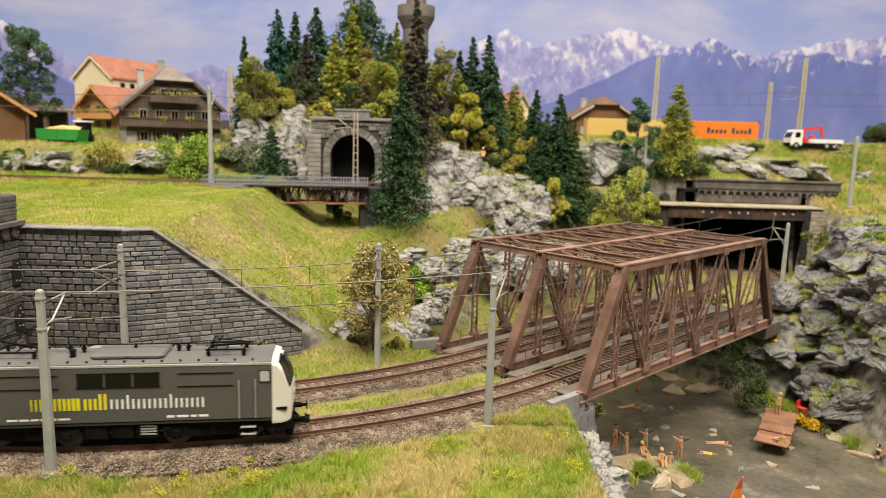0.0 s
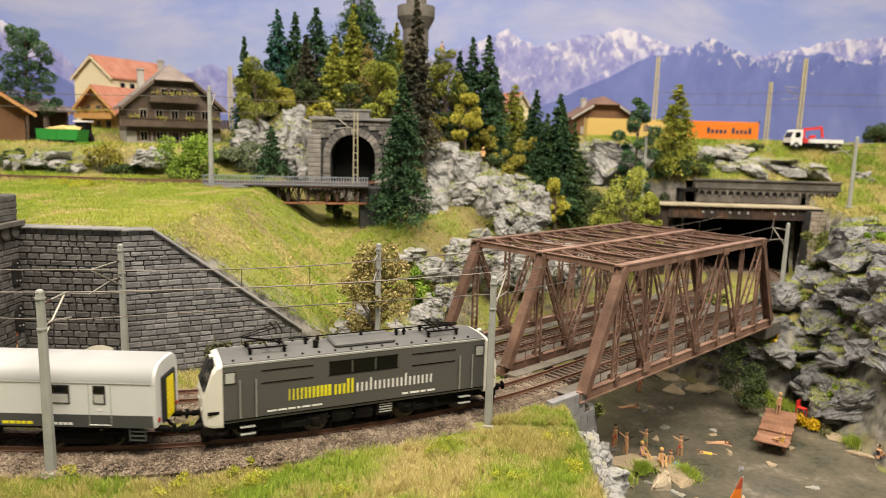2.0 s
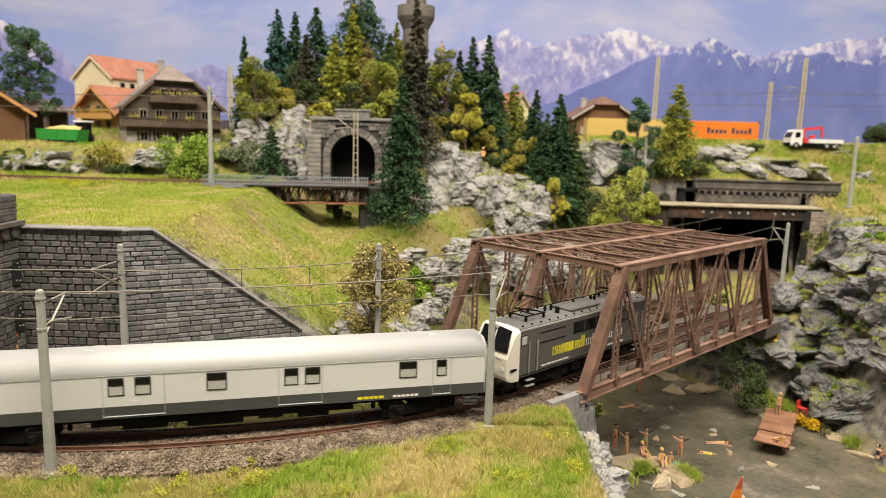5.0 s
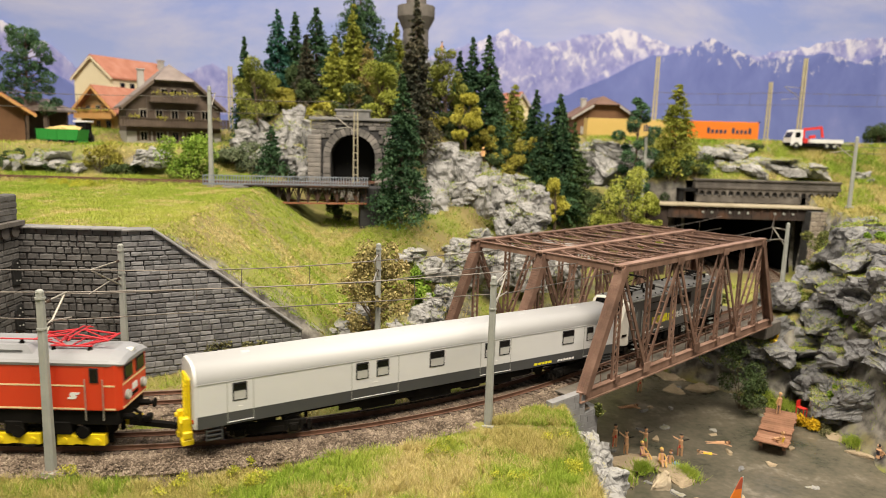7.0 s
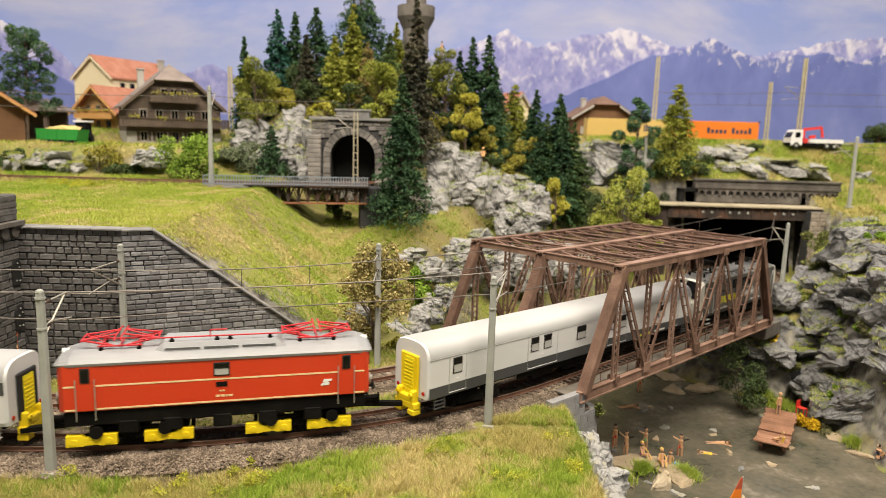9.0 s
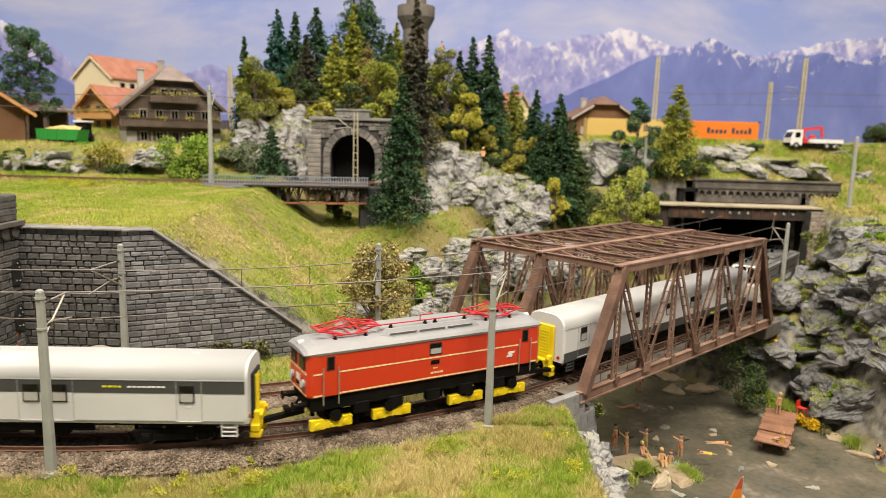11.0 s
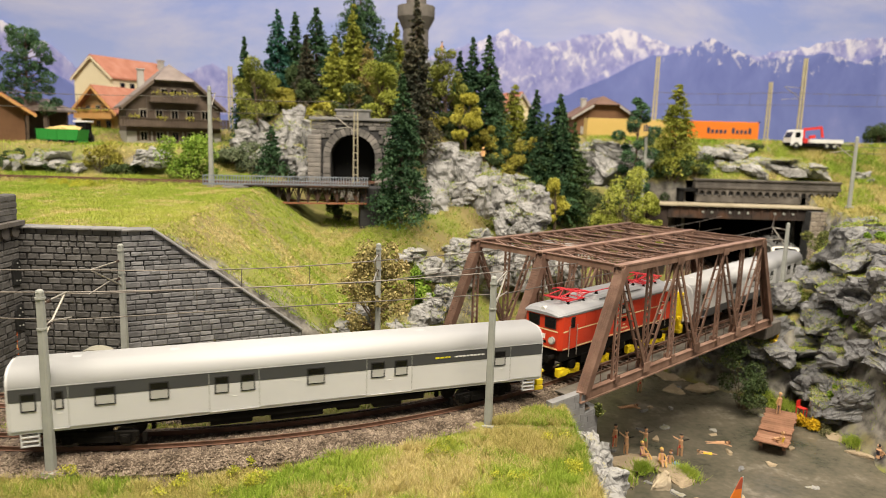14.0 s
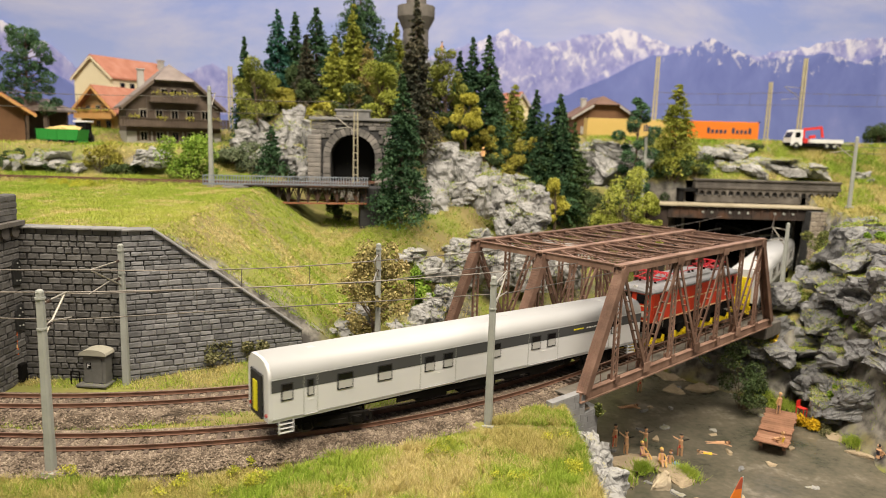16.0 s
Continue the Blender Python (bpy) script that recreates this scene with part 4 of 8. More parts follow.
# right cliff beside the river
for i in range(60):
    u = rr.random()
    v = rr.random()
    y = 55 + 19 * v
    zz = -8.2 + 16.2 * u
    x = 37.0 + 5.2 * u + rr.uniform(-0.5, 0.7) + max(0, 60 - y) * 0.12
    boulder(x, y, zz, rr.uniform(1.3, 2.6), rr.uniform(1.3, 2.2), rr.uniform(0.8, 1.5), 100 + i, "rockdark", rr.uniform(-30, 30), rr.uniform(-18, 8), "dark grey fissured cliff rock above the river")
for x, y, z, a, b, c in ((36.5, 70.5, -2.5, 2.6, 2.6, 2.2), (37.5, 72.5, 1.2, 2.8, 2.4, 1.6), (35.8, 70.2, -6.5, 2.2, 2.4, 2.6), (42, 72, 6.8, 3.2, 2.6, 1.6), (45, 71, 8.2, 3.4, 2.6, 1.4), (44, 63, 7.2, 3.2, 3, 1.8), (41, 60, 2.5, 2.8, 2.8, 2.2), (46, 76, 8.6, 2.6, 2.2, 0.9)):
    boulder(x, y, z, a, b, c, int(x * 7 + y), "rockdark", x * 13 % 50 - 25, -8, "dark grey fissured cliff rock above the river")

def crag(x, y, z, a, c, seed):
    """An outcrop of a few upright angular blocks."""
    r = random.Random(seed)
    for j in range(4):
        fx, fz = ((-0.45, -0.3), (0.4, -0.4), (-0.15, 0.35), (0.5, 0.3))[j]
        boulder(x + a * (fx + r.uniform(-0.15, 0.15)), y + a * r.uniform(0.1, 0.5) + 0.5 * (fz > 0), z + c * fz, a * r.uniform(0.5, 0.75), a * r.uniform(0.45, 0.65), c * r.uniform(0.6, 0.85), seed * 5 + j, "rock", r.uniform(-30, 30), r.uniform(-12, 12))


# grey rocks of the gorge, the tunnel hill and the terraces
for i, (x, y, z, a, c) in enumerate([(0.2, 84, 11.0, 3.0, 3.5), (3.4, 84, 9.7, 2.8, 3.0), (-0.6, 87, 13.7, 2.9, 2.6), (2.6, 88, 13.6, 2.3, 1.8), (5.6, 87, 12.2, 1.7, 1.5), (-1.8, 82, 8.4, 2.3, 2.0), (6.2, 80, 9.5, 1.6, 2.2), (8.4, 79, 9.3, 2.2, 2.2), (11.0, 79, 9.2, 1.4, 1.8), (8.0, 82, 11.1, 2.0, 1.6), (10.0, 82, 10.4, 2.0, 1.5), (7.4, 78, 7.4, 1.9, 1.4), (10.0, 78, 7.5, 2.2, 1.4), (-19.2, 86, 17.3, 1.8, 2.8), (-20.1, 85, 14.9, 2.1, 2.4), (-24.4, 88, 16.8, 2.4, 1.7)]):
    crag(x, y, z, a, c, 300 + i)
for i, (x, y, z, a, c) in enumerate([(-17.8, 84, 13.3, 1.5, 2.1), (-21.9, 84, 13.5, 2.1, 1.5), (-25.8, 88, 15.4, 1.9, 1.6), (-17.5, 86, 15.3, 1.3, 2.8), (22.6, 95, 14.4, 3.9, 2.6), (20.2, 94, 13.2, 2.6, 2.6), (25.3, 96, 13.3, 3.1, 2.7), (19.5, 97, 15.1, 2.7, 1.7), (40.5, 101, 15.8, 4.1, 1.2), (46.3, 99, 14.2, 5.7, 1.3), (51.5, 98, 13.8, 3.2, 1.0), (41.5, 99, 13.6, 3.2, 1.1), (60.9, 100, 12.7, 1.5, 1.1), (-48.4, 82.6, 13.0, 2.9, 1.1), (-35.8, 82.6, 13.5, 2.2, 1.2), (-45.4, 82.6, 12.0, 1.4, 0.7)]):
    crag(x, y, z, a, c, 316 + i)
for i, (x, y, z, a, c) in enumerate([(-52.1, 82.6, 12.5, 1.1, 1.0), (-9.2, 54, -0.1, 1.9, 1.3), (-8.4, 55, 0.5, 1.6, 1.0), (-1.3, 66, 4.0, 1.5, 1.2), (1.0, 68, 3.6, 1.5, 1.8), (2.1, 72, 5.2, 2.0, 0.9), (-1.1, 62, 0.9, 1.2, 1.3), (0.4, 64, 1.6, 1.5, 1.4), (-3.1, 68, 5.0, 1.5, 0.7), (4.1, 75, 6.2, 1.6, 0.7), (-3.9, 58, -0.7, 1.4, 1.3), (-2.0, 60, -0.2, 1.4, 1.5), (-6.7, 56, 1.8, 1.2, 1.1), (5.1, 70, 3.9, 2.3, 2.3), (9.1, 74, 2.7, 3.1, 2.2), (14.2, 78, 2.7, 3.3, 2.6)]):
    crag(x, y, z, a, c, 332 + i)

# ---------------------------------------------------------------- plants
def leaf_material(name, colours, rough=0.75):
    return material(name, colours, rough, scale=1.5, bump=0, island=0.55, spec=0.2, detail=3)


M["fir"] = leaf_material("dark_fir_needles", [(0.012, 0.035, 0.018), (0.03, 0.07, 0.03), (0.055, 0.11, 0.045), (0.09, 0.15, 0.06)])
M["fir2"] = leaf_material("green_fir_needles", [(0.025, 0.05, 0.015), (0.06, 0.1, 0.03), (0.1, 0.15, 0.045), (0.15, 0.2, 0.06)])
M["bluefir"] = leaf_material("blue_green_needles", [(0.01, 0.04, 0.03), (0.02, 0.08, 0.055), (0.04, 0.12, 0.08), (0.07, 0.16, 0.1)])
M["drywood"] = leaf_material("dark_dry_needles", [(0.02, 0.025, 0.018), (0.045, 0.05, 0.032), (0.09, 0.08, 0.05), (0.14, 0.12, 0.08)])
M["larch"] = leaf_material("yellow_green_needles", [(0.1, 0.12, 0.015), (0.2, 0.22, 0.03), (0.31, 0.32, 0.05), (0.42, 0.4, 0.08)])
M["drylarch"] = leaf_material("tan_needles", [(0.12, 0.1, 0.03), (0.22, 0.18, 0.06), (0.32, 0.24, 0.09), (0.36, 0.3, 0.1)])
M["olive"] = leaf_material("olive_leaves", [(0.075, 0.09, 0.014), (0.17, 0.19, 0.032), (0.28, 0.3, 0.06), (0.38, 0.39, 0.1)])
M["limeleaf"] = leaf_material("lime_leaves", [(0.11, 0.13, 0.016), (0.23, 0.26, 0.035), (0.35, 0.38, 0.07), (0.46, 0.47, 0.12)])
M["yellowleaf"] = leaf_material("yellow_leaves", [(0.18, 0.17, 0.012), (0.36, 0.34, 0.04), (0.48, 0.45, 0.08), (0.57, 0.53, 0.14)])
M["mustard"] = leaf_material("mustard_leaves", [(0.11, 0.105, 0.014), (0.24, 0.22, 0.035), (0.37, 0.34, 0.06), (0.46, 0.42, 0.1)])
M["darkleaf"] = leaf_material("dark_leaves", [(0.02, 0.04, 0.014), (0.045, 0.075, 0.025), (0.08, 0.11, 0.04), (0.13, 0.15, 0.06)])
M["greyleaf"] = leaf_material("grey_green_leaves", [(0.05, 0.07, 0.04), (0.1, 0.13, 0.07), (0.17, 0.2, 0.11), (0.25, 0.27, 0.16)])
M["brightleaf"] = leaf_material("bright_green_leaves", [(0.06, 0.12, 0.012), (0.14, 0.24, 0.025), (0.25, 0.36, 0.05), (0.36, 0.45, 0.09)])
M["autumn"] = leaf_material("brown_olive_leaves", [(0.1, 0.09, 0.03), (0.26, 0.22, 0.08), (0.44, 0.36, 0.15), (0.6, 0.5, 0.26)])
M["pineleaf"] = leaf_material("pine_needles", [(0.015, 0.045, 0.025), (0.04, 0.09, 0.045), (0.07, 0.14, 0.06), (0.12, 0.19, 0.08)])
M["weedleaf"] = leaf_material("weed_leaves", [(0.05, 0.055, 0.02), (0.11, 0.11, 0.045), (0.2, 0.19, 0.09), (0.3, 0.27, 0.15)])
M["ivyleaf"] = leaf_material("ivy_leaves", [(0.03, 0.045, 0.015), (0.08, 0.1, 0.03), (0.17, 0.18, 0.05), (0.3, 0.29, 0.08)])
M["flowerleaf"] = leaf_material("yellow_blossom", [(0.1, 0.12, 0.02), (0.5, 0.3, 0.01), (0.75, 0.5, 0.02), (0.85, 0.65, 0.05)])
M["bark"] = material("brown_bark", [(0.05, 0.035, 0.025), (0.12, 0.085, 0.06), (0.2, 0.15, 0.1)], 0.95, scale=12, bump=0.6)


def tri_mesh(name, verts, k, mat):
    """Many loose faces of k corners each, from an array of corners in centimetres."""
    verts = np.ascontiguousarray(verts, dtype=np.float32) * CM
    n = len(verts)
    me = bpy.data.meshes.new(name)
    me.vertices.add(n)
    me.vertices.foreach_set("co", verts.ravel())
    me.loops.add(n)
    me.loops.foreach_set("vertex_index", np.arange(n, dtype=np.int32))
    me.polygons.add(n // k)
    me.polygons.foreach_set("loop_start", np.arange(0, n, k, dtype=np.int32))
    me.update(calc_edges=True)
    me.materials.append(mat)
    return me


def leaves(centres, size, g, flat=0.5):
    """Small bent leaves at the centres; flat 1 lies level, 0 is at random."""
    n = len(centres)
    a = g.normal(size=(n, 3))
    a[:, 2] *= 1 - flat
    a /= np.linalg.norm(a, axis=1)[:, None]
    b = np.cross(a, g.normal(size=(n, 3)) * (1 - flat * 0.7) + np.array([0, 0, flat]))
    b /= np.linalg.norm(b, axis=1)[:, None] + 1e-6
    s = (size * g.uniform(0.6, 1.35, n))[:, None]
    c = np.asarray(centres)
    return np.stack([c - a * s, c - b * s * 0.6, c + a * s, c + b * s * 0.6], 1).reshape(-1, 3)


SEED = [500]


def plant(name, x, y, base, label, category, group):
    SEED[0] += 1
    z = float(height(x, y)) - 0.15 if base is None else base
    return thing(name, x, y, z, 0, label, category, group), z, np.random.default_rng(SEED[0])


def spruce(x, y, top, r, mat, base=None):
    t, z, g = plant("conifer", x, y, base, "slender model conifer with %s needles" % {"fir": "dark green", "fir2": "green", "bluefir": "blue-green", "drywood": "sparse dark brown", "larch": "yellow-green", "drylarch": "tan"}[mat], "tree", "conifers on the slopes")
    h = top - z
    r *= 1.45 if mat in ("larch", "drylarch") else 1.6
    bm = bmesh.new()
    rod(bm, (0, 0, 0), (0, 0, h * 0.97), 0.02 * h, 0.03, 7)
    pts = []
    soft = mat in ("larch", "drylarch")
    levels = max(12, int(h * 1.9))
    for i in range(levels):
        f = (i + 0.3) / levels
        zz0 = h * (0.08 + 0.92 * f)
        rad = r * ((1 - f) ** (0.75 if soft else 0.95) * 1.12 + 0.015) * g.uniform(0.88, 1.1)
        for b in range(15 if f < 0.7 else 9):
            a = g.uniform(0, 6.283)
            zz = min(h * 0.99, zz0 + g.normal(0, 0.55) * h / levels)
            ln = rad * g.uniform(0.62, 1.12)
            if f < 0.6 and b % 3 == 0:
                rod(bm, (0, 0, zz), (math.cos(a) * ln * 0.8, math.sin(a) * ln * 0.8, zz - ln * 0.2), 0.05, 0.02, 4, False)
            k = 34 if f < 0.7 else 24
            u = np.sqrt(g.uniform(0.02, 1, k))
            sp = g.normal(0, 0.16, (k, 3)) * (0.16 + ln * 0.5) * (1.25 if soft else 1)
            p = np.stack([math.cos(a) * ln * u, math.sin(a) * ln * u, zz - ln * (0.34 if not soft else 0.1) * u ** 1.3 + 0.05 * ln * u], 1) + sp * np.array([1, 1, 0.55])
            pts.append(p)
    part("trunk", bm, M["bark"], t)
    me = tri_mesh("crown", leaves(np.concatenate(pts), 0.115 + 0.004 * h, g, 0.3), 4, M[mat])
    new("crown", me).parent = t
    return t


def crown_points(g, clumps, per, spread):
    out = []
    for c, s in clumps:
        d = g.normal(size=(per, 3))
        d /= np.linalg.norm(d, axis=1)[:, None]
        rad = g.uniform(0.35, 1, per) ** 0.5 * s
        out.append(np.array(c) + d * rad[:, None] * np.array([1, 1, 0.85]) + g.normal(0, 0.06, (per, 3)))
    return np.concatenate(out)


def leafy(x, y, top, r, mat, base=None):
    t, z, g = plant("leafy_tree", x, y, base, "small model tree with loose %s foliage" % {"olive": "olive green", "limeleaf": "lime green", "yellowleaf": "yellow", "mustard": "mustard yellow", "darkleaf": "dark green", "autumn": "brown and olive"}[mat], "tree", "leafy trees on the slopes")
    h = top - z
    bm = bmesh.new()
    bend = g.uniform(-0.15, 0.15, 2) * r
    rod(bm, (0, 0, 0), (bend[0], bend[1], h * 0.55), 0.16 + 0.012 * h, 0.1, 7)
    clumps = []
    r *= 1.3 if mat == "autumn" else 1.2
    k = 40 if mat == "autumn" else 20
    for i in range(k):
        a, u, v = g.uniform(0, 6.283), g.uniform(0.2, 1) ** 0.6, g.uniform(0.0, 1.0)
        zz = h * ((0.16 if mat == "autumn" else 0.3) + (0.76 if mat == "autumn" else 0.62) * v)
        rad = r * (0.82 * math.sin(min(1, 0.25 + 0.9 * (1 - v)) * 1.57)) * u
        c = (math.cos(a) * rad, math.sin(a) * rad, zz)
        clumps.append((c, r * g.uniform(0.22, 0.38) * (0.62 if mat == "autumn" else 1.0)))
        rod(bm, (bend[0] * 0.6, bend[1] * 0.6, min(h * 0.5, zz * 0.6)), c, 0.07, 0.025, 5, False)
    part("trunk", bm, M["bark"], t)
    per = 190 if mat == "autumn" else 420
    me = tri_mesh("crown", leaves(crown_points(g, clumps, per, r), 0.13 if mat == "autumn" else 0.125, g, 0.2), 4, M[mat])
    new("crown", me).parent = t
    return t


def bush(x, y, top, r, mat, base=None):
    t, z, g = plant("bush", x, y, base, "low model bush with %s foliage" % {"brightleaf": "bright green", "mustard": "mustard yellow", "darkleaf": "dark green", "greyleaf": "grey-green", "yellowleaf": "yellow", "weedleaf": "dull brown-green", "ivyleaf": "dark ivy green", "flowerleaf": "yellow blossom", "fir2": "green"}[mat], "bush", "bushes of the layout")
    h = max(1.0, top - z)
    r *= 1.3
    bm = bmesh.new()
    clumps = []
    for i in range(12 if r < 3.5 else 30):
        a, u, v = g.uniform(0, 6.283), g.uniform(0, 1) ** 0.5, g.uniform(0, 1)
        c = (math.cos(a) * r * 0.72 * u, math.sin(a) * r * 0.6 * u, h * (0.14 + 0.8 * v * (1 - 0.25 * u)))
        clumps.append((c, min(r, h) * g.uniform(0.22, 0.38)))
        rod(bm, (c[0] * 0.2, c[1] * 0.2, 0), c, 0.05, 0.02, 4, False)
    part("stem", bm, M["bark"], t)
    me = tri_mesh("foliage", leaves(crown_points(g, clumps, 260, r), 0.1 + 0.01 * r, g, 0.2), 4, M[mat])
    new("foliage", me).parent = t
    return t


def pine(x, y, top, r, mat, base=None):
    t, z, g = plant("pine_tree", x, y, base, "model pine with flat green needle pads on a bare trunk", "tree", "pines of the layout")
    h = top - z
    bm = bmesh.new()
    rod(bm, (0, 0, 0), (0.15 * r, 0, h * 0.95), 0.28, 0.1, 8)
    clumps = []
    pads = 26 if r < 4 else 34
    for i in range(pads):
        f = 0.3 + 0.68 * (i + 0.5) / pads
        a = i * 2.4
        ln = r * (1.1 if f < 0.85 else 0.55) * g.uniform(0.3, 0.85)
        c = (0.15 * r * f + math.cos(a) * ln, math.sin(a) * ln, h * f)
        rod(bm, (0.15 * r * f, 0, h * (f - 0.06)), c, 0.09, 0.04, 5, False)
        clumps.append((c, (r if r < 4 else 3.2) * g.uniform(0.22, 0.4)))
    part("trunk", bm, M["bark"], t)
    p = crown_points(g, clumps, 520, r)
    me = tri_mesh("crown", leaves(p, 0.13, g, 0.3), 4, M[mat])
    new("crown", me).parent = t
    return t


spruce(-4.7, 74, 23.5, 2.2, "fir")
spruce(-26.9, 93, 29.3, 1.3, "fir")
spruce(-23.5, 97, 33.6, 2.5, "bluefir")
spruce(-21.3, 98, 33.5, 2.0, "fir")
spruce(-18.0, 96, 33.8, 2.7, "fir")
spruce(-18.7, 93, 29.8, 1.5, "drywood")
spruce(-12.6, 101, 40.4, 4.6, "fir")
spruce(-4.0, 87, 33.7, 2.1, "drywood")
spruce(3.3, 97, 30.7, 1.9, "fir")
spruce(5.4, 95, 30.7, 2.4, "fir")
spruce(1.6, 98, 28.9, 1.6, "fir")
spruce(12.2, 96, 23.8, 1.9, "fir")
spruce(15.2, 94, 23.3, 2.7, "fir")
spruce(17.0, 92, 19.5, 2.1, "fir2")
spruce(13.3, 92, 20.5, 1.9, "fir2")
spruce(-20.7, 82, 17.6, 1.5, "fir")
spruce(32.0, 97, 25.1, 2.6, "larch")
spruce(9.5, 99, 24.6, 2.2, "larch")
spruce(-12.7, 94, 33.9, 1.5, "larch")
spruce(-14.6, 91, 29.3, 1.6, "larch")
spruce(-10.6, 93, 29.0, 1.5, "drylarch")
spruce(-7.6, 103, 33.2, 1.8, "larch")
spruce(11.9, 100, 21.6, 1.1, "fir")
leafy(-24.4, 90, 26.8, 2.9, "olive")
leafy(-8.3, 88, 26.3, 3.2, "limeleaf")
leafy(2.5, 90, 22.9, 2.0, "yellowleaf")
leafy(-0.2, 95, 29.0, 2.6, "olive")
leafy(-21.7, 92, 22.5, 2.2, "mustard")
leafy(23.0, 86, 14.5, 3.7, "limeleaf")
leafy(14.3, 88, 12.4, 1.6, "yellowleaf")
leafy(73.3, 118, 21.2, 2.3, "darkleaf")
leafy(-5.2, 53, 9.0, 3.0, "autumn")
pine(25.3, 93, 23.1, 2.8, "pineleaf")
pine(-58.7, 97, 30.2, 4.5, "pineleaf")
bush(-29.8, 80, 16.9, 3.0, "brightleaf")
bush(-42.1, 84, 15.6, 2.2, "mustard")
bush(-53.4, 84, 14.8, 1.8, "darkleaf")
bush(-46.6, 83, 12.8, 1.6, "darkleaf")
bush(-39.1, 83, 12.7, 2.0, "darkleaf")
bush(-25.9, 86, 16.4, 2.4, "greyleaf")
bush(-23.2, 85, 14.5, 2.4, "greyleaf")
bush(-27.4, 86, 14.7, 1.8, "greyleaf")
bush(-12.4, 89, 23.9, 2.0, "darkleaf")
bush(-15.8, 90, 21.1, 2.5, "yellowleaf")
bush(-1.9, 91, 19.7, 2.2, "mustard")
bush(6.2, 88, 15.4, 1.3, "darkleaf")
bush(3.2, 86, 12.3, 1.1, "darkleaf")
bush(0.6, 92, 20.9, 1.9, "darkleaf")
bush(8.7, 92, 16.7, 1.8, "mustard")
bush(-25.4, 92, 23.1, 1.9, "greyleaf")
bush(-0.3, 57, 1.7, 1.6, "greyleaf")
bush(-1.7, 64, 4.0, 1.4, "brightleaf")
bush(-2.1, 66, 4.9, 1.1, "brightleaf")
bush(-14.5, 50, 1.6, 2.0, "weedleaf")
bush(29.8, 64, -0.4, 2.2, "darkleaf", base=-8.6)
bush(44.2, 79, 8.9, 2.3, "ivyleaf", base=0.0)
bush(35.1, 61, -7.8, 1.4, "flowerleaf")
bush(36.2, 60, -8.3, 1.6, "weedleaf")
bush(39.9, 61, -7.9, 1.7, "weedleaf")
bush(34.6, 70, -7.3, 1.0, "flowerleaf")
bush(46.8, 106, 14.2, 1.9, "darkleaf")
bush(35.2, 98, 16.3, 2.1, "darkleaf")
bush(30.5, 95, 13.5, 1.9, "darkleaf")
bush(-0.9, 58, -3.7, 0.4, "greyleaf")
bush(20.1, 88, 11.3, 1.7, "darkleaf")
bush(16.7, 93, 16.2, 2.0, "darkleaf")
bush(31.7, 96, 17.4, 2.3, "fir2")
bush(-7.5, 91, 22.4, 2.2, "mustard")
bush(-18.3, 92, 24.0, 2.2, "darkleaf")
bush(-10.3, 90, 22.3, 1.9, "darkleaf")
bush(18.0, 92, 16.6, 2.2, "darkleaf")
bush(10.9, 93, 18.3, 2.1, "mustard")
leafy(-24.4, 94, 26.2, 2.3, "olive")
leafy(-20.1, 95, 25.7, 2.3, "darkleaf")
spruce(-16.3, 100, 30.9, 2.1, "fir")
spruce(-8.2, 98, 30.9, 1.9, "fir2")
leafy(-5.2, 90, 23.5, 2.2, "darkleaf")
spruce(-1.9, 98, 27.3, 1.7, "fir2")
spruce(6.9, 100, 27.0, 1.8, "fir")
leafy(5.2, 92, 19.2, 1.8, "mustard")
bush(-12.2, 79, 11.0, 1.3, "darkleaf")
bush(36.2, 68, -4.9, 1.2, "ivyleaf")
bush(40.2, 66, 0.6, 0.8, "brightleaf")
bush(39.7, 70, 1.9, 0.9, "brightleaf")
bush(39.6, 62, -0.6, 0.8, "brightleaf")
bush(43.3, 68, 3.7, 1.0, "brightleaf")
bush(37.5, 62, -5.1, 0.6, "brightleaf")
bush(-6.4, 54, 0.4, 1.0, "weedleaf")
bush(-16.4, 48.6, 1.9, 1.3, "weedleaf")
bush(11.1, 45.4, -1.3, 0.3, "ivyleaf", -2.1)
bush(31.4, 76, -7.7, 1.7, "ivyleaf")
bush(29.1, 78, -7.7, 1.7, "weedleaf")
bush(25.5, 76, -7.9, 1.2, "mustard")
bush(-3.6, 54, -0.9, 0.6, "mustard")
spruce(15.3, 91, 21.3, 1.9, "fir")
spruce(12.5, 91, 19.4, 1.8, "fir")
leafy(26.8, 90, 11.4, 1.9, "limeleaf")

# ---------------------------------------------------------------- grass and ballast
def off_line(x, y):
    """Distance to the left of the near line."""
    e = (x - AX) * DX + (y - AY) * DY
    w = (x - AX) * NX + (y - AY) * NY - 3.5
    curve = np.where(x < NEAR[1], y - NEAR[2] + NEAR[0], NEAR[0] - np.hypot(x - NEAR[1], y - NEAR[2]))
    return np.where(e > -2.05, w, curve), e


def patchy(x, y):
    return 0.5 + 0.32 * (np.sin(x * 0.55 + 1.7 * np.sin(y * 0.31)) * np.cos(y * 0.47 + 0.6 * np.sin(x * 0.4)) + 0.6 * np.sin(x * 1.3 + y * 1.1 + 0.4) * np.cos(y * 1.7 - x * 0.4))


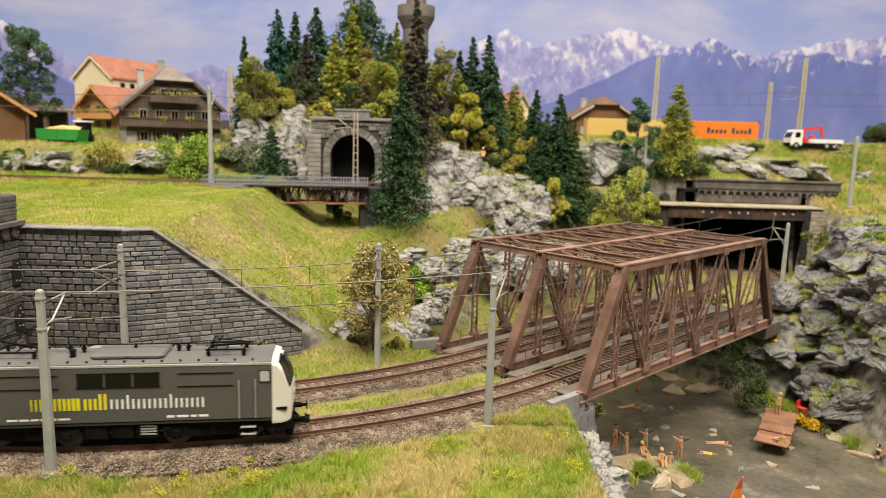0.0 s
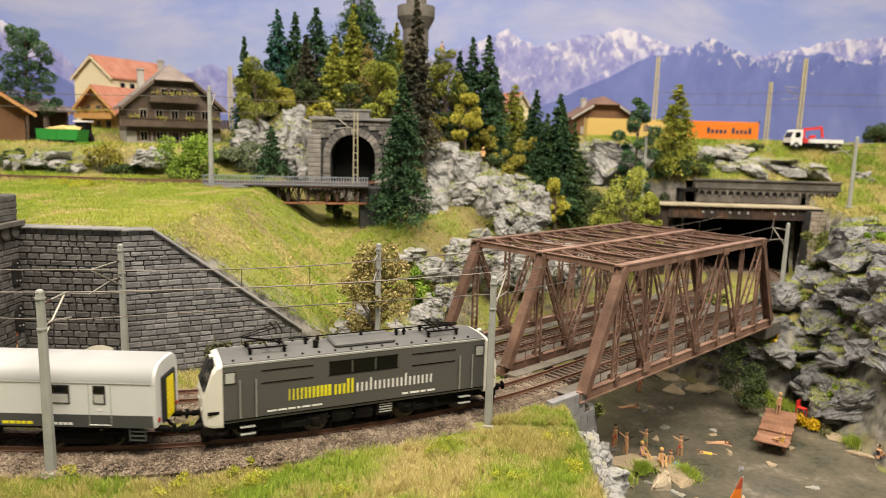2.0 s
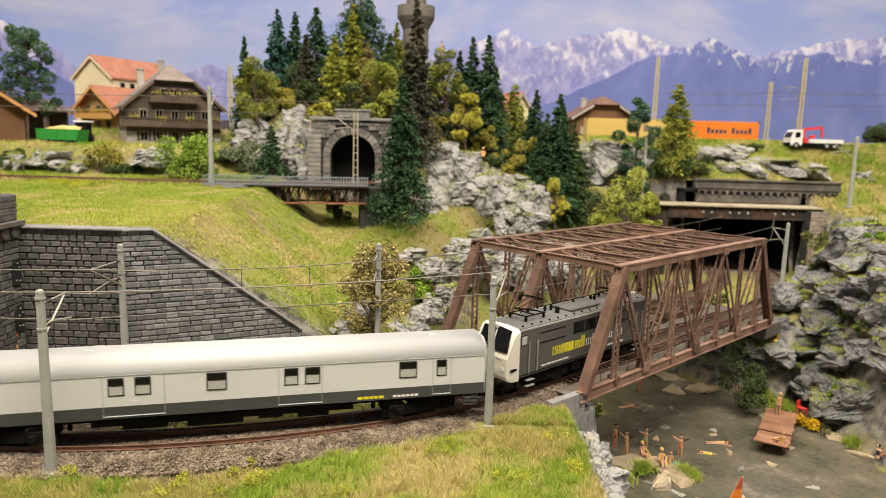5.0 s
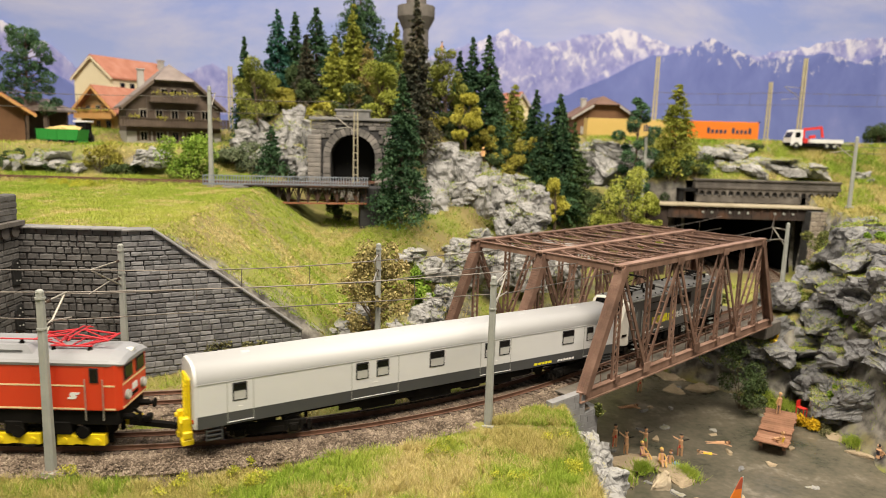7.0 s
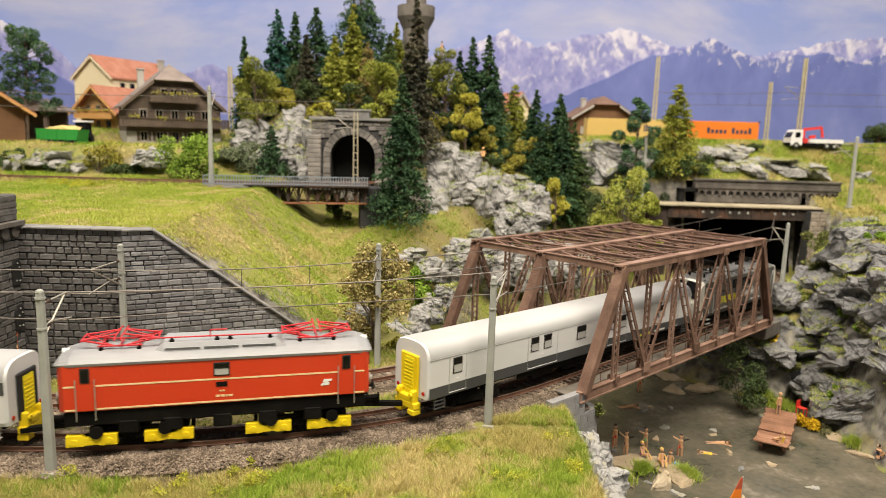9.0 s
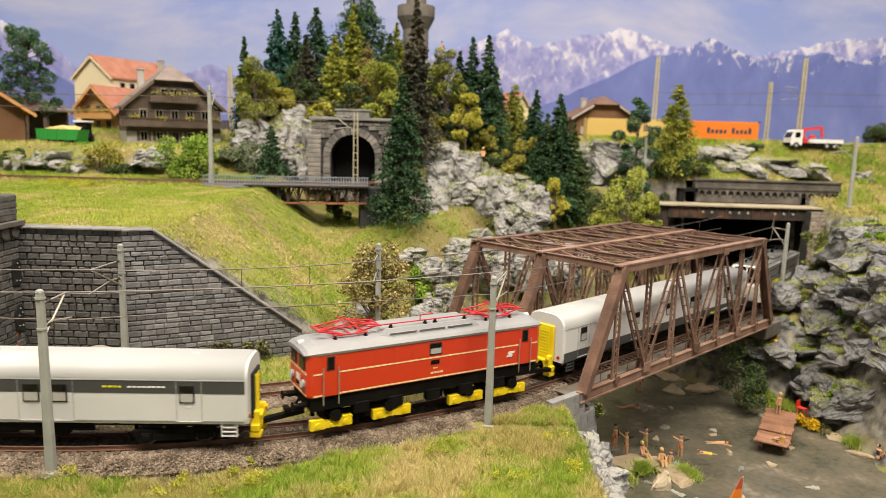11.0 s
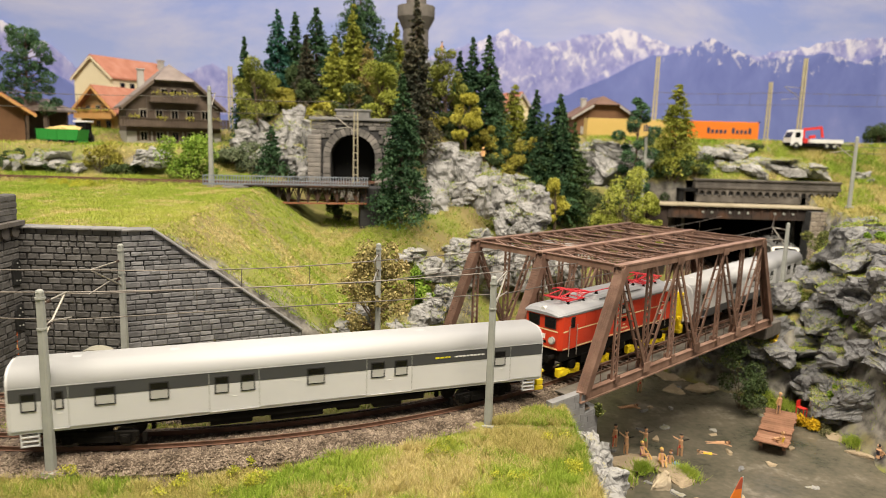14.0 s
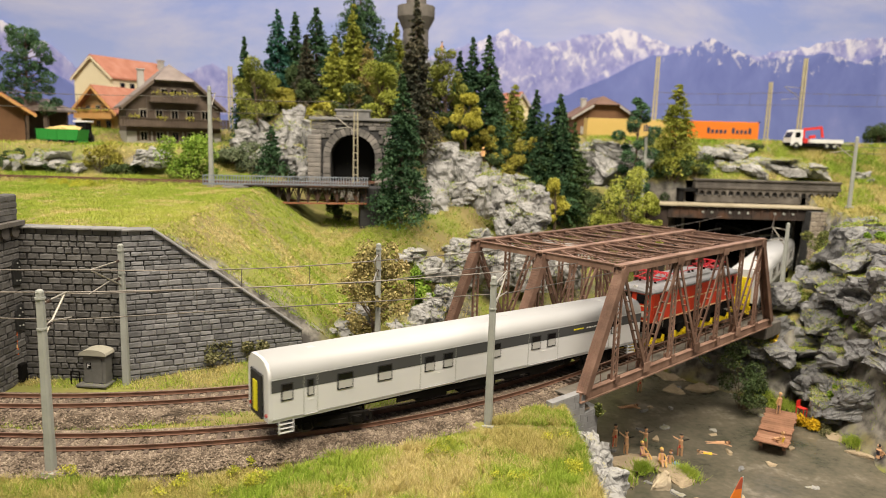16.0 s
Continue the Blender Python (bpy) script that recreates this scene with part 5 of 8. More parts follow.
def blades(x, y, length, width, g, lean=0.5, z=None):
    z = height(x, y) - 0.03 if z is None else z
    n = len(x)
    a = g.uniform(0, 6.283, n)
    dx, dy = np.cos(a) * width / 2, np.sin(a) * width / 2
    ln = length * g.uniform(0.5, 1.3, n)
    lx, ly = g.normal(0, lean, n) * ln, g.normal(0, lean, n) * ln
    p0 = np.stack([x - dx, y - dy, z], 1)
    p1 = np.stack([x + dx, y + dy, z], 1)
    p2 = np.stack([x + lx, y + ly, z + ln * 0.9], 1)
    return np.stack([p0, p1, p2], 1).reshape(-1, 3)


def sow(x0, x1, y0, y1, n, keep, length, width, g):
    x, y = g.uniform(x0, x1, n), g.uniform(y0, y1, n)
    k = keep(x, y)
    x, y = x[k], y[k]
    return x, y, blades(x, y, length, width, g)


def grass_fields():
    g = np.random.default_rng(77)
    green, straw = [], []

    def tufts(x0, x1, y0, y1, n, per, keep, length, width, bias=0.0):
        """Spreading tufts of fine fibres, each of one tone, some taller."""
        x, y = g.uniform(x0, x1, n), g.uniform(y0, y1, n)
        k = keep(x, y)
        x, y = x[k], y[k]
        tone = patchy(x, y) + g.normal(0, 0.13, len(x)) + bias > 0.55
        tall = np.repeat(g.uniform(0.55, 1.35, len(x)) * (0.75 + 0.5 * patchy(y * 0.8, x * 0.8)), per)
        m = len(tall)
        a, u, w = g.uniform(0, 6.283, m), np.sqrt(g.uniform(0, 1, m)), g.uniform(0, 3.1416, m)
        ox, oy = np.cos(a) * u, np.sin(a) * u
        px, py = np.repeat(x, per) + ox * 0.16, np.repeat(y, per) + oy * 0.16
        pz = height(px, py) - 0.03
        ln = length * tall * g.uniform(0.7, 1.2, m)
        dx, dy = np.cos(w) * width / 2, np.sin(w) * width / 2
        p0 = np.stack([px - dx, py - dy, pz], 1)
        p1 = np.stack([px + dx, py + dy, pz], 1)
        p2 = np.stack([px + ox * ln * 0.75 + g.normal(0, 0.15, m) * ln, py + oy * ln * 0.75 + g.normal(0, 0.15, m) * ln, pz + ln * (1 - 0.45 * u)], 1)
        v = np.stack([p0, p1, p2], 1)
        t = np.repeat(tone, per)
        straw.append(v[t].reshape(-1, 3))
        green.append(v[~t].reshape(-1, 3))

    def field(x0, x1, y0, y1, n, keep, length, width, bias=0.0):
        x, y, v = sow(x0, x1, y0, y1, n, keep, length, width, g)
        s = patchy(x, y) + g.normal(0, 0.1, len(x)) + bias > 0.55
        v = v.reshape(-1, 3, 3)
        straw.append(v[s].reshape(-1, 3))
        green.append(v[~s].reshape(-1, 3))

    def bank(x, y):
        o, e = off_line(x, y)
        return (o < -2.75 + 0.35 * np.sin(x * 1.9) * np.sin(x * 0.7)) & (x < 9.5 + 0.3 * np.sin(y))
    tufts(-26, 10, 25, 43.5, 15500, 26, bank, 0.5, 0.034, 0.09)
    field(-30, 9, 8, 24, 14000, lambda x, y: x < 8.6, 0.7, 0.06, 0.02)

    tufts(3.5, 8.6, 37.0, 42.4, 450, 26, bank, 0.62, 0.034, 0.22)

    def between(x, y):
        o, e = off_line(x, y)
        mid = (np.abs(o - 3.25) < 0.7 + 0.3 * np.sin(x * 1.3)) & (e < -0.5)
        edge = (o > 9.1) & (y < wall_line(x) - 0.1) & (e < -0.5) & (o < 14.5)
        return mid | edge
    field(-31, 6, 36, 56, 60000, between, 0.42, 0.045, -0.05)

    def hill(x, y):
        zz = height(x, y)
        return (y > wall_line(x) + 0.5) & (zz > 0.5) & ~((np.abs(y - 75.5) < 1.45) & (x < -21))
    field(-50, -3, 46, 74.0, 150000, hill, 0.16, 0.055, -0.12)
    tufts(-50, -3, 46, 74.0, 15000, 16, hill, 0.24, 0.045, -0.14)
    field(-48, -21, 73.2, 74.2, 5000, lambda x, y: y > 0, 0.55, 0.06, -0.2)
    field(-60, -18, 77.0, 83, 20000, lambda x, y: y > 0, 0.55, 0.08, -0.12)

    def gorge(x, y):
        o, e = off_line(x, y)
        zz = height(x, y)
        return (o > 15) & (zz > -6.5) & (patchy(x * 1.7, y * 1.7) > 0.3) & (x < 28)
    field(-14, 28, 54, 98, 100000, gorge, 0.36, 0.07, -0.02)
    field(-30, 8, 84, 100, 22000, lambda x, y: height(x, y) > 12, 0.6, 0.1, 0.12)
    field(22, 85, 96, 118, 40000, lambda x, y: height(x, y) > 12, 0.6, 0.11, -0.02)
    field(49.5, 75, 84, 108, 24000, lambda x, y: height(x, y) > 7, 0.6, 0.1, 0.1)
    field(36, 56, 50, 88, 26000, lambda x, y: (patchy(x * 2.1, y * 2.3) > 0.6) & (height(x, y) > -8), 0.45, 0.06, -0.05)
    field(-75, -30, 84, 112, 22000, lambda x, y: y > 0, 0.45, 0.1, -0.05)
    # turf cushions on the level tops of the rocks
    for ob, m, seed, mat in ROCKS:
        if (seed * 37) % 10 < (2 if mat == "rockdark" else 4) or mat == "sand":
            continue
        pts = []
        for f in ob.data.polygons:
            nz = (m.to_3x3() @ f.normal).z
            c = m @ f.center / CM
            if nz > 0.5 and noise.noise(c * 0.4) > 0.02:
                pts += [tuple(c)] * max(1, int(f.area / CM / CM * 190))
        if not pts:
            continue
        pts = np.array(pts)
        pts[:, :2] += g.normal(0, 0.14, (len(pts), 2))
        v = blades(pts[:, 0], pts[:, 1], 0.26, 0.055, g, 0.8, pts[:, 2] - 0.05).reshape(-1, 3, 3)
        s = g.random(len(v)) < 0.3
        straw.append(v[s].reshape(-1, 3))
        green.append(v[~s].reshape(-1, 3))
    # turf on the sandy spit and round the jetty's landing
    for cx, cy, cz, a, n in ((19.4, 50.6, -8.6, 1.1, 1500), (16.2, 50.6, -8.3, 0.9, 700), (14.2, 48.9, -8.3, 0.9, 700), (34.6, 66.0, -8.6, 1.6, 1800), (36.8, 57.0, -8.5, 1.0, 800), (27, 77, -8.4, 2.6, 2500), (30.5, 75, -8.4, 2.0, 1500), (33.6, 67.5, -8.0, 1.6, 1800)):
        x, y = cx + g.normal(0, a * 0.5, n), cy + g.normal(0, a * 0.5, n)
        z = cz - 0.3 * np.hypot(x - cx, y - cy)
        green.append(blades(x, y, 0.6, 0.06, g, 0.5, z))
    for nm, arr, mat, label in (("grass_green", green, "grass", "fresh green static grass on the banks and meadows"), ("grass_straw", straw, "straw", "straw-yellow dry static grass on the banks and meadows")):
        tagged(new(nm, tri_mesh(nm, np.concatenate(arr), 3, M[mat])), label, "grass", kind="stuff")


grass_fields()
# ivy beside the pier, bushes on the river bank
bush(43.2, 76.0, 8.6, 2.0, "ivyleaf", 1.0)
bush(44.4, 77.5, 6.0, 2.2, "ivyleaf", -0.5)
bush(40.6, 72.2, 6.6, 1.2, "ivyleaf", 2.2)
bush(38.6, 59.6, -7.0, 1.2, "weedleaf", -9.0)
bush(39.6, 60.6, -5.4, 1.0, "weedleaf", -8.6)
bush(35.4, 69.2, -5.4, 0.6, "flowerleaf", -7.4)


def flowers():
    g = np.random.default_rng(5)
    pts = []
    for x, y, r, n in ((0.2, 36.6, 1.5, 130), (-9.5, 32.6, 2.0, 150), (-13.5, 32.2, 1.4, 90), (-4.5, 31.0, 1.2, 70), (4.2, 33.0, 1.2, 70), (6.6, 38.5, 1.0, 60), (7.2, 34.5, 1.4, 80), (-19, 32.2, 1.0, 60), (3.0, 30.2, 1.5, 60), (-35, 69.5, 3.0, 160), (-39, 70, 2.5, 120)):
        for q in range(max(2, int(r * 3))):
            qx, qy, qr = x + g.normal(0, r * 0.45), y + g.normal(0, r * 0.35), g.uniform(0.3, 0.6)
            k = int(n * 0.55)
            a = g.normal(0, qr * 0.5, (k, 2))
            x2, y2 = qx + a[:, 0], qy + a[:, 1]
            dome = np.clip(1 - (a[:, 0] ** 2 + a[:, 1] ** 2) / (qr * qr), 0, 1) * 0.45
            near = x2 < 8.7
            pts.append(np.stack([x2, y2, height(x2, y2) + 0.2 + dome * g.uniform(0.5, 1.1, k)], 1)[near])
    c = np.concatenate(pts)
    c = np.repeat(c, 4, 0) + g.normal(0, 0.07, (len(c) * 4, 3))
    tagged(new("wild_flowers", tri_mesh("wild_flowers", leaves(c, 0.042, g, 0.2), 4, M["blossom"])), "low clumps of tiny yellow-green wild flowers in the grass", "flowers", kind="stuff")


M["blossom"] = leaf_material("yellow_petals", [(0.12, 0.17, 0.02), (0.27, 0.3, 0.03), (0.46, 0.44, 0.04), (0.66, 0.6, 0.07)])
flowers()


def ballast():
    g = np.random.default_rng(9)
    out = []
    octa = np.array([(1, 0, 0), (0, 1, 0), (-1, 0, 0), (0, -1, 0), (0, 0, 1), (0, 0, -1)], float)
    tri = np.array([(0, 1, 4), (1, 2, 4), (2, 3, 4), (3, 0, 4)])
    for line, n in ((NEAR, 46000), (FAR, 28000)):
        s = g.uniform(-44, 0.7, n)
        o = g.uniform(-2.85, 2.85, n)
        r, cx, cy = line
        a = np.maximum(HD + s / r, 0)
        st = np.minimum(s + r * HD, 0)
        st = np.where(s > 0, 0, st)
        x = np.where(s > 0, cx + r * math.sin(HD) + s * DX, cx + r * np.sin(a) + st)
        y = np.where(s > 0, cy - r * math.cos(HD) + s * DY, cy - r * np.cos(a))
        a = np.where(s > 0, HD, a)
        x, y = x - o * np.sin(a), y + o * np.cos(a)
        z = np.interp(np.abs(o), [0, 1.7, 2.7, 2.9], [-0.29, -0.31, -0.7, -0.75])
        k = (np.abs(np.abs(o) - 0.825) > 0.14)
        c = np.stack([x, y, z], 1)[k]
        m = len(c)
        size = g.uniform(0.035, 0.09, (m, 1, 1)) * g.uniform(0.7, 1.2, (m, 6, 1))
        p = octa[None] * size
        q = g.uniform(0, 6.283, m)
        rot = np.stack([p[..., 0] * np.cos(q)[:, None] - p[..., 1] * np.sin(q)[:, None], p[..., 0] * np.sin(q)[:, None] + p[..., 1] * np.cos(q)[:, None], p[..., 2] * 0.8 + p[..., 0] * g.normal(0, 0.4, (m, 1))], -1) + c[:, None]
        out.append(rot)
    v = np.concatenate(out)
    m = len(v)
    faces = (tri[None] + 6 * np.arange(m)[:, None, None]).reshape(-1, 3)
    flat = v.reshape(-1, 3) * CM
    me = bpy.data.meshes.new("ballast")
    me.vertices.add(len(flat))
    me.vertices.foreach_set("co", flat.astype(np.float32).ravel())
    me.loops.add(faces.size)
    me.loops.foreach_set("vertex_index", faces.astype(np.int32).ravel())
    me.polygons.add(len(faces))
    me.polygons.foreach_set("loop_start", np.arange(0, faces.size, 3, dtype=np.int32))
    me.update(calc_edges=True)
    me.materials.append(M["ballast"])
    tagged(new("ballast", me), "loose brown-grey ballast stones of the track bed", "ballast", kind="stuff")


ballast()


# ---------------------------------------------------------------- the train
M["coachwhite"] = material("off_white_coach_paint", [(0.535, 0.54, 0.545), (0.585, 0.59, 0.595), (0.62, 0.625, 0.63)], 0.42, scale=1.5, bump=0.02, spec=0.45)
M["roofwhite"] = material("white_roof_paint", [(0.385, 0.39, 0.395), (0.43, 0.435, 0.44)], 0.5, scale=1.5, bump=0.02)
M["band"] = material("dark_grey_band_paint", [(0.045, 0.047, 0.05), (0.065, 0.067, 0.07)], 0.45, scale=2, bump=0.02)
M["enginegrey"] = material("graphite_engine_paint", [(0.075, 0.073, 0.07), (0.092, 0.09, 0.086)], 0.4, scale=2, bump=0.02)
M["enginewhite"] = material("ivory_engine_front", [(0.6, 0.58, 0.52), (0.68, 0.66, 0.6)], 0.4, scale=2, bump=0.02)
M["roofgrey"] = material("matt_grey_engine_roof", [(0.09, 0.09, 0.088), (0.13, 0.13, 0.125)], 0.6, scale=3, bump=0.05)
M["gear"] = material("black_running_gear", [(0.003, 0.003, 0.003), (0.007, 0.0065, 0.006), (0.016, 0.014, 0.012)], 0.7, scale=6, bump=0.1, spec=0.06)
M["wheel"] = material("dark_steel_wheel", [(0.04, 0.035, 0.032), (0.1, 0.09, 0.08)], 0.45, 0.6, scale=6, bump=0.05)
M["glass"] = material("dark_window_glass", [(0.003, 0.003, 0.0035), (0.008, 0.008, 0.009)], 0.12, scale=2, bump=0, spec=0.25)
M["pane"] = material("milky_window_glass", [(0.36, 0.36, 0.35), (0.46, 0.46, 0.45)], 0.15, scale=2, bump=0, spec=0.6)
M["signalred"] = material("vermilion_engine_paint", [(0.54, 0.038, 0.012), (0.6, 0.049, 0.016)], 0.35, scale=2, bump=0.02, coat=0.2)
M["silverroof"] = material("light_grey_engine_roof", [(0.22, 0.225, 0.235), (0.29, 0.295, 0.305)], 0.45, scale=3, bump=0.04)
M["panto"] = material("red_pantograph_paint", [(0.42, 0.015, 0.02), (0.5, 0.03, 0.04)], 0.45, scale=5, bump=0)
M["cream"] = material("cream_stripe_paint", [(0.72, 0.58, 0.3), (0.76, 0.62, 0.36)], 0.45, scale=3, bump=0)
M["yellow"] = material("warning_yellow_paint", [(0.72, 0.52, 0.005), (0.8, 0.62, 0.02)], 0.45, scale=3, bump=0.03)
M["lime"] = material("lime_yellow_print", [(0.66, 0.6, 0.01), (0.72, 0.66, 0.02)], 0.5, scale=3, bump=0)
M["print"] = material("white_print", [(0.7, 0.7, 0.68), (0.75, 0.75, 0.73)], 0.5, scale=3, bump=0)
M["lampglass"] = material("clear_lamp_glass", [(0.5, 0.5, 0.48), (0.7, 0.7, 0.66)], 0.1, scale=4, bump=0, spec=0.7)
M["rubber"] = material("black_rubber", [(0.01, 0.01, 0.01), (0.02, 0.02, 0.02)], 0.7, scale=4, bump=0)
M["arm"] = material("galvanised_arm", [(0.3, 0.28, 0.24), (0.42, 0.4, 0.35)], 0.5, 0.4, scale=8, bump=0)
M["tail"] = material("red_lens", [(0.4, 0.01, 0.008)], 0.2, scale=4, bump=0)


def shell(sections, cap=True):
    """A skin over equal cross-sections: each is x and a closed list of (y, z)."""
    bm = bmesh.new()
    rings = [[bm.verts.new((x, y, z)) for y, z in ring] for x, ring in sections]
    k = len(rings[0])
    for a, b in zip(rings, rings[1:]):
        for i in range(k):
            bm.faces.new((a[i], a[(i + 1) % k], b[(i + 1) % k], b[i]))
    if cap:
        bm.faces.new(rings[0])
        bm.faces.new(rings[-1])
    bmesh.ops.recalc_face_normals(bm, faces=bm.faces)
    return bm


def plate(name, x0, x1, z0, z1, y, mat, parent, thick=0.03, bevel=0.0, label=""):
    """A thin panel on a vehicle's side; y gives the side's face, its sign the side."""
    bm = bmesh.new()
    s = 1 if y > 0 else -1
    box(bm, x0, x1, min(y, y + s * thick), max(y, y + s * thick), z0, z1, bevel)
    return part(name, bm, M[mat], parent, label)


def window(parent, x0, x1, z0, z1, y, mat="glass", half=False):
    w = plate("window", x0, x1, z0, z1, y, "rubber", parent, 0.035, 0.01)
    f = 0.07
    plate("pane", x0 + f, x1 - f, z0 + f, z1 - f, y * 1.022 if abs(y) else y, mat, w, 0.012)
    if half:
        plate("sash", x0 + f, x1 - f, z0 + f, z0 + (z1 - z0) * 0.55, y * 1.026, "pane", w, 0.012, 0, "milky lower half pane")
        plate("sash_bar", x0 + f, x1 - f, z0 + (z1 - z0) * 0.55, z0 + (z1 - z0) * 0.6, y * 1.03, "rubber", w, 0.012)
    return w


def wheel_mesh(r):
    bm = bmesh.new()
    for y0, y1, q in ((-0.08, 0.08, r), (-0.1, -0.06, r * 1.1)):
        rod(bm, (0, y0, 0), (0, y1, 0), q, n=20)
    rod(bm, (0, 0.06, 0), (0, 0.14, 0), r * 0.35, n=10)
    for i in range(6):
        a = i * math.pi / 3
        bar(bm, (math.cos(a) * r * 0.2, 0.09, math.sin(a) * r * 0.2), (math.cos(a) * r * 0.8, 0.09, math.sin(a) * r * 0.8), 0.08, 0.06)
    return mesh_of(bm, "wheel")


WHEELS = {}


def bogie(parent, base, r, y=1.18, frame_z=0.75, heavy=False):
    """A two-axle bogie: side frames, axle boxes, springs and four wheels."""
    b = new("bogie")
    b.empty_display_size = 0.005
    b.parent = parent
    for s in (-1, 1):
        bm = bmesh.new()
        box(bm, -base / 2 - 0.7, base / 2 + 0.7, s * y - 0.09, s * y + 0.09, frame_z, frame_z + 0.38, 0.05)
        box(bm, -base / 2 + 0.5, base / 2 - 0.5, s * y - 0.12, s * y + 0.12, frame_z - 0.3, frame_z + 0.1, 0.05)
        for k in (-1, 1):
            box(bm, k * base / 2 - 0.28, k * base / 2 + 0.28, s * (y + 0.02) - 0.12, s * (y + 0.02) + 0.12, frame_z - 0.35, frame_z + 0.2, 0.06)
            rod(bm, (k * base / 2, s * (y + 0.1), frame_z - 0.05), (k * base / 2, s * (y + 0.24), frame_z - 0.05), 0.17, n=10)
            for q in (-0.42, 0.42):
                rod(bm, (k * base / 2 + q, s * (y + 0.06), frame_z - 0.2), (k * base / 2 + q, s * (y + 0.06), frame_z + 0.35), 0.11, n=8)
            box(bm, k * (base / 2 + 0.9) - 0.1, k * (base / 2 + 0.9) + 0.1, s * 0.82 - 0.12, s * 0.82 + 0.12, 0.25, 0.7)
        if heavy:
            rod(bm, (0, s * (y + 0.05), 0.55), (0, s * (y + 0.05), 1.25), 0.2, n=8)
            rod(bm, (-0.6, s * (y + 0.1), 0.9), (0.6, s * (y + 0.1), 1.15), 0.07, n=6)
        part("side_frame", bm, M["gear"], b)
    bm = bmesh.new()
    box(bm, -0.5, 0.5, -y, y, frame_z, frame_z + 0.5)
    part("bolster", bm, M["gear"], b)
    for k in (-1, 1):
        for s in (-1, 1):
            if r not in WHEELS:
                WHEELS[r] = wheel_mesh(r)
                WHEELS[r].materials.append(M["wheel"])
            o = new("wheel", WHEELS[r])
            o.parent = b
            o.matrix_basis = at(k * base / 2, s * 0.82, r + 0.01, 0 if s > 0 else 180)
    return b


def buffers(parent, x, z, s):
    for y in (-0.98, 0.98):
        bm = bmesh.new()
        rod(bm, (x - s * 0.2, y, z), (x + s * 0.45, y, z), 0.16, n=12)
        rod(bm, (x + s * 0.45, y, z), (x + s * 0.72, y, z), 0.1, n=10)
        rod(bm, (x + s * 0.72, y, z), (x + s * 0.78, y, z), 0.27, n=14)
        part("buffer", bm, M["gear"], parent)
    bm = bmesh.new()
    bar(bm, (x - s * 0.2, 0, z - 0.5), (x + s * 0.95, 0, z - 0.5), 0.32, 0.16)
    box(bm, x + s * 0.8 - 0.15, x + s * 0.8 + 0.15, -0.3, 0.3, z - 0.6, z - 0.3, 0.04)
    bar(bm, (x, 0, z + 0.05), (x + s * 0.3, 0, z - 0.25), 0.12, 0.12)
    part("coupling", bm, M["gear"], parent)


def letter_bars(parent, x0, widths, gap, z0, h, tall, y, mat):
    """Plain bars in the rhythm of a line of print."""
    bm = bmesh.new()
    s = 1 if y > 0 else -1
    x = x0
    for w, up in zip(widths, tall):
        a, b = (x, x + w) if s < 0 else (-x - w, -x)
        box(bm, a, b, min(y, y + s * 0.012), max(y, y + s * 0.012), z0, z0 + h * (1.45 if up else 1.0), 0.0)
        x += w + gap
    return part("lettering", bm, M[mat], parent, "plain printed bars")


def coach_ring(z0=1.42, zg=3.88, zt=4.82, w=1.62):
    side = [(w * 0.97, z0), (w, z0 + 0.25), (w, zg - 0.05)]
    roof = [(w * math.cos(a) ** 0.55 if a < 1.57 else 0.0, zg + (zt - zg) * math.sin(a)) for a in (0.06, 0.18, 0.3, 0.43, 0.56, 0.7, 0.85, 1.0, 1.15, 1.3, 1.44)]
    right = side + roof
    return right + [(0, zt)] + [(-y, z) for y, z in reversed(right)]


